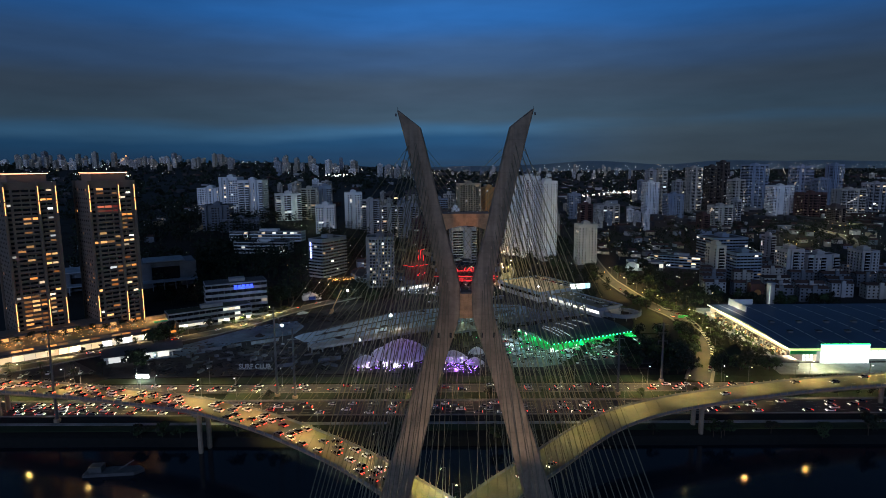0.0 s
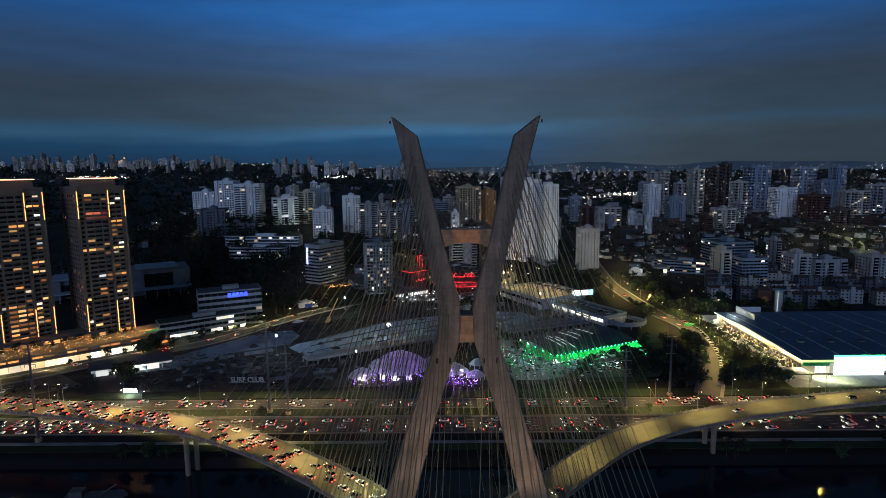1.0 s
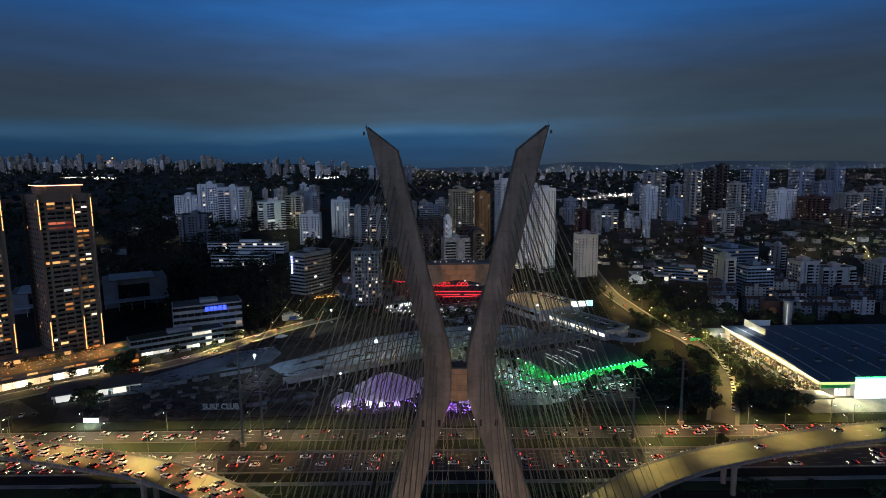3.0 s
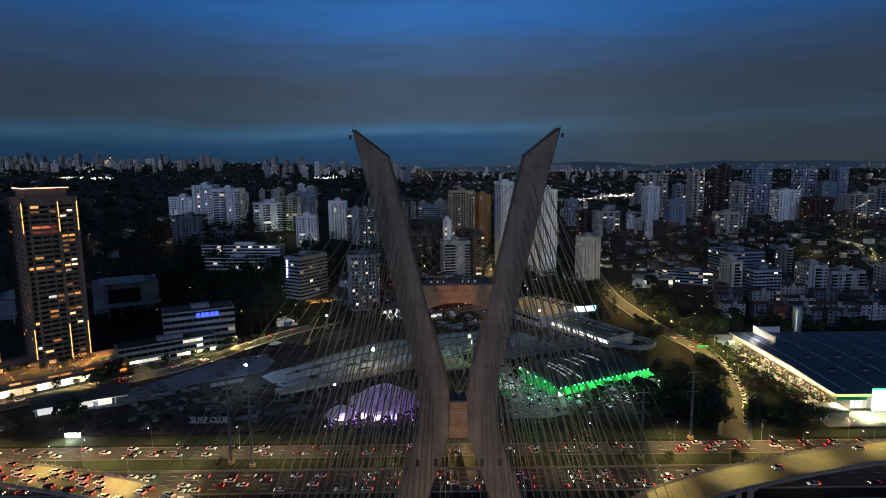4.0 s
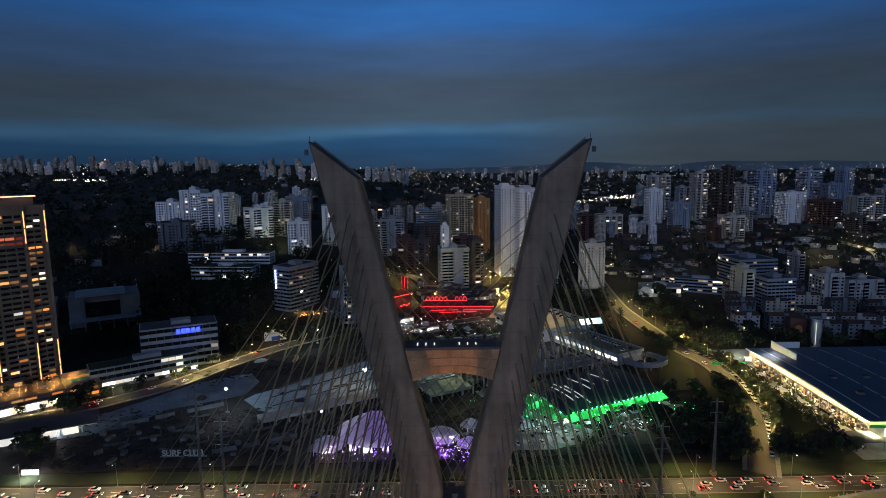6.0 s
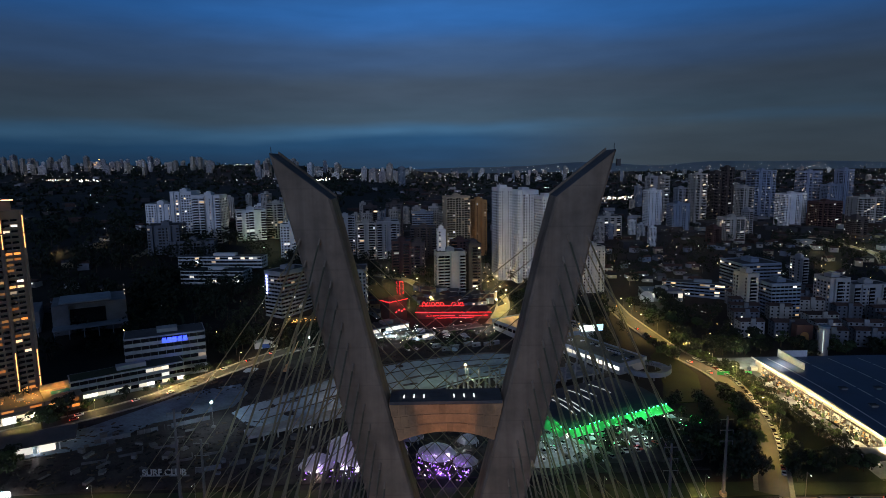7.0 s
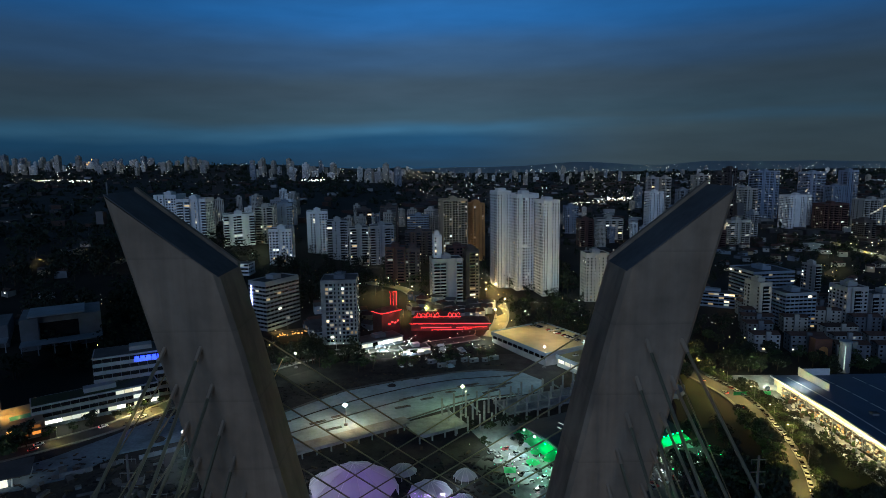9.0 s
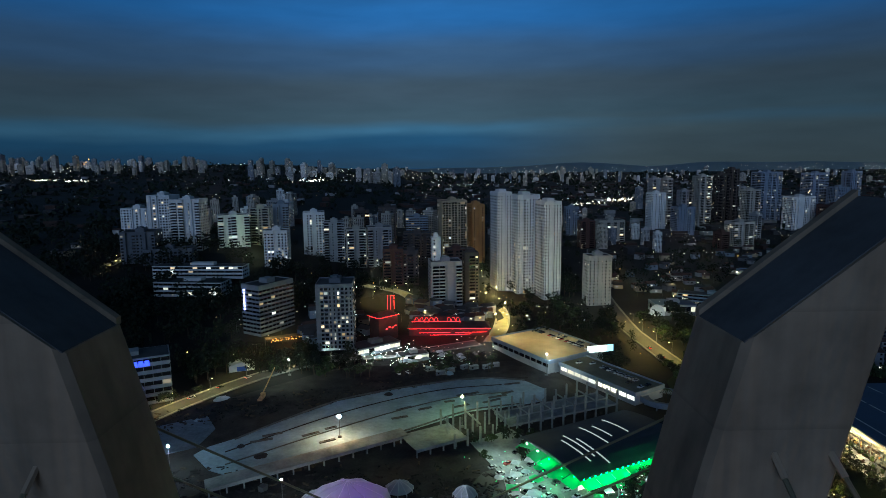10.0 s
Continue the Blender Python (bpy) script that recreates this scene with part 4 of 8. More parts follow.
def tree(x, y, size=1.0, z=None, label="broad leafy city tree with a dense dark crown"):
    """One tree; those past the countable ones go into one body."""
    i = tree_rnd.randrange(5)
    TREE_COUNT[0] += 1
    if TREE_COUNT[0] > 285:
        s = size * tree_rnd.uniform(0.8, 1.2)
        m = pose(x, y, land(x, y) if z is None else z, 0, 0, tree_rnd.uniform(0, 360)) @ Matrix.Diagonal((s, s, s, 1))
        for me in TREES[i]:
            mesh_into(TREE_REST, me, m)
        return
    t = thing("tree", x, y, land(x, y) if z is None else z, tree_rnd.uniform(0, 360), label, "tree", "city trees")
    s = size * tree_rnd.uniform(0.8, 1.2)
    t.scale = (s, s, s * tree_rnd.uniform(0.9, 1.15))
    part("trunk", TREES[i][0], t)
    part("crown", TREES[i][1], t)


def palm_meshes():
    k = Kit()
    k.tube((0, 0, -0.3), (0.3, 0, 7), 0.22, WOODY, 7, 0.14)
    f = Kit()
    for i in range(13):
        a, prev = i * math.tau / 13, Vector((0.3, 0, 7))
        for s in range(1, 5):
            q = Vector((0.3 + math.cos(a) * 0.8 * s, math.sin(a) * 0.8 * s, 7 + 0.9 * s - 0.32 * s * s))
            w = Vector((-math.sin(a), math.cos(a), 0)) * (0.42 - 0.08 * s)
            f.add([prev - w, prev + w, q + w * 0.7, q - w * 0.7], [(0, 1, 2, 3)], LEAF)
            prev = q
    return k.mesh("trunk"), f.mesh("fronds")


PALM = palm_meshes()


def palm(x, y, size=1.0):
    t = thing("palm_tree", x, y, land(x, y), tree_rnd.uniform(0, 360), "slim palm with arching fronds", "palm", "palms")
    t.scale = (size, size, size)
    part("trunk", PALM[0], t)
    part("fronds", PALM[1], t)


def wood(n, x0, x1, y0, y1, size, label):
    """A stand of trees too many and too far to count, as one body of leaves and trunks."""
    r = np.random.RandomState(int(abs(x0) + y0))
    k = Kit()
    for _ in range(n):
        x, y = r.uniform(x0, x1), r.uniform(y0, y1)
        z, s = land(x, y), size * r.uniform(0.75, 1.25)
        k.tube((x, y, z - 0.5), (x, y, z + 6 * s), 0.3 * s, WOODY, 5, 0.15 * s)
        lobes = [(r.normal(0, 2.2 * s, 2), r.uniform(4, 11) * s, r.uniform(1.8, 3.2) * s) for _ in range(7)]
        for _ in range(80):
            c, h, q = lobes[r.randint(7)]
            d = r.normal(size=3)
            d /= np.linalg.norm(d)
            p = np.array((x + c[0], y + c[1], z + h)) + d * q
            e = d + r.normal(0, 0.5, 3)
            e /= np.linalg.norm(e)
            a = np.cross(e, r.normal(size=3))
            a /= np.linalg.norm(a)
            b = np.cross(e, a)
            w = s * r.uniform(0.6, 1.3)
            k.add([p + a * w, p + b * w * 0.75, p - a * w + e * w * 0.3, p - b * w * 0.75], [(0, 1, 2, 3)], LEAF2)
    tagged(part("woodland", k), label, "trees", "", "stuff")


def grove(n, x0, x1, y0, y1, size=1.0):
    for _ in range(n):
        tree(tree_rnd.uniform(x0, x1), tree_rnd.uniform(y0, y1), size)


# ---- cars ----
def car_meshes():
    out = []
    for paintwork in CARS:
        side = [(-2.1, 0.35), (-2.15, 0.75), (-1.95, 0.95), (-1.2, 1.0), (1.0, 0.98), (1.95, 0.85), (2.1, 0.6), (2.05, 0.35)]
        k = Kit()
        n = len(side)
        v = [(sx * (0.88 if 0 < i < n - 1 else 0.84), x, z) for sx in (-1, 1) for i, (x, z) in enumerate(side)]
        k.add([(a, b, c) for a, b, c in v], [tuple(range(n)), tuple(range(n, 2 * n))[::-1]] + [(i, n + i, n + (i + 1) % n, (i + 1) % n) for i in range(n)], paintwork)
        for sx in (-0.8, 0.8):
            for sy in (-1.3, 1.3):
                k.tube((sx - 0.1, sy, 0.32), (sx + 0.1, sy, 0.32), 0.32, RUBBER, 8)
        body = k.mesh("body")
        k = Kit()
        k.add([(sx * a, y, z) for sx in (-1, 1) for a, y, z in ((0.82, -1.75, 0.96), (0.66, -1.1, 1.46), (0.66, 0.15, 1.48), (0.82, 1.0, 0.96))],
              [(0, 1, 2, 3), (7, 6, 5, 4), (0, 4, 5, 1), (1, 5, 6, 2), (2, 6, 7, 3)], GLASS)
        k.add([(sx * 0.64, y, 1.50) for sx in (-1, 1) for y in (-1.05, 0.12)], [(0, 2, 3, 1)], paintwork)
        out.append((body, k.mesh("cabin")))
    return out


CAR_MESH = car_meshes()
k = Kit()
k.box(-0.22, 0.22, -0.06, 0.06, -0.11, 0.11, HEAD)
HEADM = k.mesh("headlight")
k = Kit()
k.box(-0.24, 0.24, -0.06, 0.06, -0.12, 0.12, TAIL)
TAILM = k.mesh("tail_light")
car_rnd = random.Random(4)
CAR_LABEL = ["white saloon car with lights on", "silver saloon car with lights on", "black saloon car with lights on", "dark grey saloon car with lights on", "red saloon car with lights on"]
MASTERS = []


def car_master(i, lit):
    c = thing("car", 0, -60, 4.0, 0, CAR_LABEL[i] if lit else CAR_LABEL[i].replace("lights on", "lights off, parked"), "car", "cars in traffic" if lit else "parked cars")
    part("body", CAR_MESH[i][0], c)
    part("cabin", CAR_MESH[i][1], c)
    if lit:
        for sx in (-0.58, 0.58):
            part("headlight", HEADM, c).location = (sx, 2.05, 0.68)
            part("tail_light", TAILM, c).location = (sx, -2.12, 0.78)
    return c


LIT_CARS = [car_master(i, True) for i in range(5)]
DARK_CARS = [car_master(i, False) for i in range(5)]
for i, c in enumerate(LIT_CARS + DARK_CARS):
    c.matrix_basis = pose(-30 + i * 5, -90, 4.0)


CAR_COUNT = {True: 0, False: 0}
CAR_MOST = {True: 200, False: 96}
CAR_REST = {True: Kit(), False: Kit()}


def mesh_into(kit, me, m):
    base = len(kit.v)
    kit.v += [tuple(m @ v.co) for v in me.vertices]
    kit.f += [tuple(i + base for i in p.vertices) for p in me.polygons]
    kit.m += [kit.slot(me.materials[p.material_index]) for p in me.polygons]


def car(x, y, z, heading, lit=True):
    """heading: degrees, 0 looks along +y. Cars too many to count go into one body."""
    i = car_rnd.choices(range(5), (5, 4, 4, 4, 1.5))[0]
    CAR_COUNT[lit] += 1
    if CAR_COUNT[lit] <= CAR_MOST[lit]:
        return copy_thing((LIT_CARS if lit else DARK_CARS)[i], pose(x, y, z, 0, 0, heading))
    m, rest = pose(x, y, z, 0, 0, heading), CAR_REST[lit]
    for me in CAR_MESH[i]:
        mesh_into(rest, me, m)
    if lit:
        for sx in (-0.58, 0.58):
            mesh_into(rest, HEADM, m @ pose(sx, 2.05, 0.68))
            mesh_into(rest, TAILM, m @ pose(sx, -2.12, 0.78))


def traffic(line, lanes, gap, chance, direction, keep):
    fr = frames_of(line)
    for lane in lanes:
        run, nxt = 0.0, car_rnd.uniform(0, gap)
        for (p, d, r), (q, _, _) in zip(fr, fr[1:]):
            L = (q - p).length
            while run + L >= nxt:
                c = p + (q - p) * ((nxt - run) / L) + r * (lane + car_rnd.uniform(-0.25, 0.25))
                nxt += gap * car_rnd.uniform(0.75, 1.5)
                if keep(c) and car_rnd.random() < chance:
                    a = math.degrees(math.atan2(-d.x, d.y))
                    car(c.x, c.y, c.z + 0.09, a + (0 if direction > 0 else 180))
            run += L


traffic(LEFT_LINE, (-4.4, -1.5, 1.5, 4.4), 7.6, 0.8, -1, lambda c: -290 < c.x < -12 and c.y > 170)
traffic(RIGHT_LINE, (-3.2, 0.2, 3.4), 45, 0.55, 1, lambda c: 0 < c.x < 330 and c.y > 160)


def highway_cars(y, x0, x1, gap, chance, heading):
    x = x0
    while x < x1:
        if car_rnd.random() < chance:
            car(x, y + car_rnd.uniform(-0.3, 0.3), 5.11, heading)
        x += gap * car_rnd.uniform(0.75, 1.4)


for y in (269.5, 273.0, 276.5, 280.0):
    highway_cars(y, -285, -100, 8.0, 0.88, -90)
    highway_cars(y, -95, 150, 11, 0.6, 90)
    highway_cars(y, 150, 330, 12, 0.6, 90)
for y in (298.3, 301.6, 304.8):
    highway_cars(y, -240, 260, 12, 0.62, -90)


# ---- lamp posts and pylons ----
def lamp_post(x, y, z, high, turn, head=LAMPW, watts=0, colour=(1, 0.85, 0.6), label="slim steel street lamp post, lit", arm=2.2, cone=142):
    b = thing("street_lamp", x, y, z, turn, label, "street lamp", "street lamps")
    k = Kit()
    k.tube((0, 0, -0.3), (0, 0, high), 0.13, STEEL, 7, 0.07)
    part("pole", k, b)
    k = Kit()
    k.tube((0, 0, high - 0.1), (0, arm, high + 0.25), 0.06, STEEL, 5)
    a = part("arm", k, b)
    k = Kit()
    k.box(-0.18, 0.18, arm - 0.15, arm + 0.6, high + 0.12, high + 0.3, STEEL)
    k.box(-0.14, 0.14, arm - 0.1, arm + 0.55, high + 0.02, high + 0.12, head)
    part("lantern", k, a)
    if watts:
        lamp("street_light", b.matrix_basis @ Vector((0, arm + 0.2, high - 0.25)), watts, colour, 0.3, cone)


YELLOW = (1.0, 0.74, 0.25)
# thin posts added along the decks to carry their yellow fill light
for line, sgn, keep in ((LEFT_LINE, 1, 9), (RIGHT_LINE, -1, 9)):
    run, nxt = 0.0, 10.0
    fr = frames_of(line)
    for (p, d, r), (q, _, _) in zip(fr, fr[1:]):
        L = (q - p).length
        while run + L >= nxt:
            c = p + (q - p) * ((nxt - run) / L)
            nxt += 34.0
            if abs(c.x) < 330 and c.y > 138:
                s = -sgn
                e = c + r * s * (HALF - 0.2)
                lamp_post(e.x, e.y, c.z + 0.5, 9.0, math.degrees(math.atan2(r.x * s, -r.y * s)), LAMPY, 18500 if line is LEFT_LINE else 8500, YELLOW, "added slim lamp post that lights the deck yellow", 1.6)
        run += L
for i in range(14):
    lamp_post(-250 + i * 40, 308.5, 5.1, 10, 180, LAMPW, (12000 if i < 12 else 0), (1, 0.62, 0.27))
for i in range(12):
    lamp_post(-235 + i * 42, 290.5, 5.1, 11, 180 if i % 2 else 0, LAMPW, (15000 if i < 10 else 0), (1, 0.62, 0.26))


def highway_lines():
    k = Kit()
    for y in (271.2, 274.7, 278.2, 281.6, 300.0, 303.2):
        x = -330
        while x < 330:
            k.box(x, x + 3.5, y - 0.08, y + 0.08, 5.104, 5.112, MARK)
            x += 10
    tagged(part("lane_marking", k), "white dashed lane lines on the riverside road", "marking", "", "stuff")
    k = Kit()
    for x in range(-330, 330, 4):
        k.prism([(x, 284.5), (x + 3.9, 284.5), (x + 3.9, 284.95), (x, 284.95)], 5.1, 6.0, KERB)
    tagged(part("road_barrier", k), "pale concrete barrier blocks along the riverside road", "barrier", "", "stuff")


highway_lines()


def pylon(x, y, high, arms=3):
    b = thing("power_pylon", x, y, 4.5, 0, "tall slender steel transmission pole with short cross arms", "pylon", "power pylons")
    k = Kit()
    k.tube((0, 0, -1), (0, 0, high), 0.75, DARKCONC, 10, 0.38)
    part("pole", k, b)
    k = Kit()
    k.tube((0, 0, -1), (0, 0, 2.0), 1.5, CONCRETE, 10, 1.4)
    part("footing", k, b)
    for i in range(arms):
        k = Kit()
        z = high - 1.5 - i * 4.5
        k.tube((-2.6, 0, z), (2.6, 0, z), 0.16, STEEL, 6)
        for sx in (-2.5, 2.5):
            k.tube((sx, 0, z), (sx, 0, z - 1.6), 0.1, DARKCONC, 6)
        part("cross_arm", k, b)


pylon(-184, 262, 47)
pylon(-88, 292, 48)
pylon(-78, 289, 38)
pylon(89, 292, 32)
pylon(118, 310, 34)

# ---- building site with lagoon ----
def slab(name, pts, z, mat, label, category, thick=0.4, kind="structure"):
    k = Kit()
    k.prism(pts, z - thick, z, mat)
    return tagged(part(name, k), label, category, "", kind)


slab("site_ground", [(-192, 318), (122, 330), (60, 352), (40, 392), (96, 425), (90, 492), (46, 548), (-60, 512), (-140, 440), (-200, 384), (-206, 350)], 5.5, DIRT, "bare dark earth of a building site", "ground")
slab("lagoon_bed", [(-106, 396), (-94, 382), (-76, 373), (-57, 387), (-38, 398), (-6, 418), (26, 440), (56, 448), (69, 453), (73, 470), (63, 484), (43, 489), (20, 486), (-17, 473), (-48, 457), (-73, 432), (-92, 412), (-102, 404)], 5.9, SANDM, "pale grey lagoon bed under construction", "lagoon")
slab("access_strip", [(-186, 348), (-169, 355), (-154, 364), (-143, 385), (-126, 394), (-108, 404), (-106, 424), (-116, 440), (-143, 424), (-158, 402), (-173, 382), (-190, 366)], 5.9, TRACKM, "pale compacted track across the building site", "track")
slab("beach_ground", [(-60, 462), (-17, 478), (20, 491), (66, 490), (60, 512), (-10, 512), (-56, 490)], 5.8, DIRT, "dark planted bank beside the lagoon", "ground")
slab("lawn", [(-200, 309), (240, 309), (240, 320), (-190, 318)], 5.35, GRASS, "dark grass slope beside the riverside road", "lawn")


def lagoon_edges():
    """Kerb lines, formwork ridges and wheel tracks that follow the lagoon."""
    for j, (pts, w, mat, lab) in enumerate((
            ([(-92, 411), (-73, 433), (-48, 458), (-17, 474), (20, 487), (43, 490), (63, 485)], 0.8, DARKCONC, "dark formwork edge of the lagoon"),
            ([(-76, 374), (-38, 399), (-6, 419), (26, 441), (56, 449)], 0.7, DARKCONC, "dark formwork edge of the lagoon"),
            ([(-88, 386), (-50, 416), (-16, 440), (16, 458), (50, 466)], 0.4, DARKCONC, "low concrete ridge across the lagoon bed"),
            ([(-92, 398), (-52, 434), (-20, 456), (14, 472), (48, 478)], 0.35, DIRT, "muddy wheel track on the lagoon bed"))):
        line = spline([(x, y, 6.0) for x, y in pts], 8)
        tagged(part("lagoon_edge", sweep(line, [(-w, -0.3), (-w * 0.7, 0.25), (w * 0.7, 0.25), (w, -0.3)], mat)), lab, "edge", "", "structure")
    r = random.Random(17)
    for i in range(16):
        t = r.random()
        x, y = -84 + 140 * t, 388 + 70 * t + r.uniform(0, 24)
        s = thing("form_panel", x, y, 5.92, 24 + r.uniform(-10, 10), "long dark formwork panel lying on the lagoon bed", "panel", "formwork panels")
        k = Kit()
        k.box(-r.uniform(2, 7), r.uniform(2, 7), -0.9, 0.9, 0, 0.4, DARKCONC)
        part("board", k, s)
        k = Kit()
        k.box(-1.5, 1.5, -0.2, 0.2, 0.404, 0.7, WOODY)
        part("batten", k, s)


lagoon_edges()


def hoarding(x0, y0, x1, y1, n):
    """A site fence of sheet panels on posts, a few panels missing."""
    b = thing("site_hoarding", x0, y0, 5.5, math.degrees(math.atan2(y1 - y0, x1 - x0)), "pale sheet hoarding across the building site", "fence", "site hoardings")
    L = math.hypot(x1 - x0, y1 - y0) / n
    r = random.Random(n)
    for i in range(n):
        k = Kit()
        k.tube((i * L, 0.1, -0.3), (i * L, 0.1, 2.7), 0.07, STEEL, 5)
        part("post", k, b)
        if r.random() < 0.85:
            k = Kit()
            k.box(i * L + 0.08, (i + 1) * L - 0.08, -0.04, 0.03, 0.15, 2.4, r.choice((DULL, DULL, DARKCONC)))
            part("panel", k, b)


hoarding(-160, 362, -112, 390, 18)
hoarding(-100, 333, -62, 350, 12)
for i in range(7):
    w = thing("foundation_wall", -150 + i * 13, 344 + (i % 3) * 7, 5.5, 18 + 6 * (i % 2), "low unfinished concrete foundation wall", "wall", "foundation walls")
    k = Kit()
    k.box(-5, 5, -0.2, 0.2, -0.2, 1.1, DARKCONC)
    part("run", k, w)
    k = Kit()
    k.box(4.6, 5.0, 0.204, 5, -0.2, 1.1, DARKCONC)
    part("return_wall", k, w)


def raised_slab(x0, y0, x1, y1, wide, z, label):
    """A long raised concrete slab on columns."""
    L = math.hypot(x1 - x0, y1 - y0)
    a = math.degrees(math.atan2(y1 - y0, x1 - x0))
    b = thing("raised_slab", x0, y0, 5.5, a, label, "structure")
    k = Kit()
    k.box(0, L, -wide, 0, z - 5.9, z - 5.5, SLAB)
    part("slab", k, b)
    k = Kit()
    k.box(0, L, -wide - 0.3, -wide - 0.004, z - 6.7, z - 5.2, SLAB)
    part("edge_beam", k, b)
    for i in range(int(L / 7) + 1):
        for v in (-0.5, -wide + 0.5):
            k = Kit()
            k.box(i * 7 + 0.1, i * 7 + 0.7, v - 0.3, v + 0.3, 0, z - 5.904, SLAB)
            part("column", k, b)
    return b


raised_slab(-90, 367, -10, 413, 9, 9.5, "long grey concrete walkway slab on columns")
raised_slab(-10, 405, 14, 418, 18, 9.5, "grey concrete platform under construction")


def frame_building():
    b = thing("concrete_frame", 10, 414, 5.5, 22, "unfinished concrete building frame with bare columns", "building frame")
    r = random.Random(9)
    k = Kit()
    k.box(30, 96, -17, 0, 5.0, 5.4, SLAB)
    part("floor_slab", k, b)
    for i in range(15):
        for j, v in enumerate((0, -8.5, -17)):
            k = Kit()
            top = r.uniform(11, 15) if j < 2 or i > 3 else r.uniform(7, 10)
            k.box(i * 6.8 - 0.4, i * 6.8 + 0.4, v - 0.4, v + 0.4, 0, top, SLAB)
            part("column", k, b)
    for v in (0, -8.5, -17):
        k = Kit()
        k.box(30, 96, v - 0.25, v + 0.25, 5.4, 6.1, SLAB)
        part("beam", k, b)
    for i in range(0, 15, 2):
        k = Kit()
        k.box(i * 6.8 - 0.25, i * 6.8 + 0.25, -17, 0, 9.4, 10.1, SLAB)
        part("cross_beam", k, b)


frame_building()


def flood_light(x, y, z0, high, watts, colour, mat, size=0.8):
    b = thing("floodlight_mast", x, y, z0, 0, "floodlight on a thin mast, switched on", "floodlight", "site floodlights")
    k = Kit()
    k.tube((0, 0, 0), (0, 0, high), 0.14, STEEL, 6, 0.08)
    part("mast", k, b)
    k = Kit()
    k.box(-0.9, 0.9, -0.6, 0.6, 0, 0.9, STEEL)
    part("trailer", k, b)
    k = Kit()
    k.gem((0, -0.2, high + size * 0.5), size, mat)
    part("lamp_head", k, b)
    lamp("floodlight", (x, y - 1.5, z0 + high - 0.8), watts, colour, 0.5)


flood_light(-40, 411, 6, 10.5, 15000, (1, 0.60, 0.26), LAMPW, 1.3)
flood_light(21, 420, 6, 16, 16000, (0.85, 1.0, 0.45), LAMPY, 1.0)
flood_light(-109, 378, 6, 13, 8500, (0.62, 0.82, 1.0), LAMPW, 0.9)
flood_light(78, 492, 6, 14, 7000, (0.62, 0.82, 1.0), LAMPW, 0.8)
flood_light(-86, 500, 6, 10, 6000, (0.9, 1, 0.9), LAMPW, 0.8)
flood_light(-54, 354, 6, 10, 2500, (0.85, 0.95, 1.0), LAMPW, 0.7)


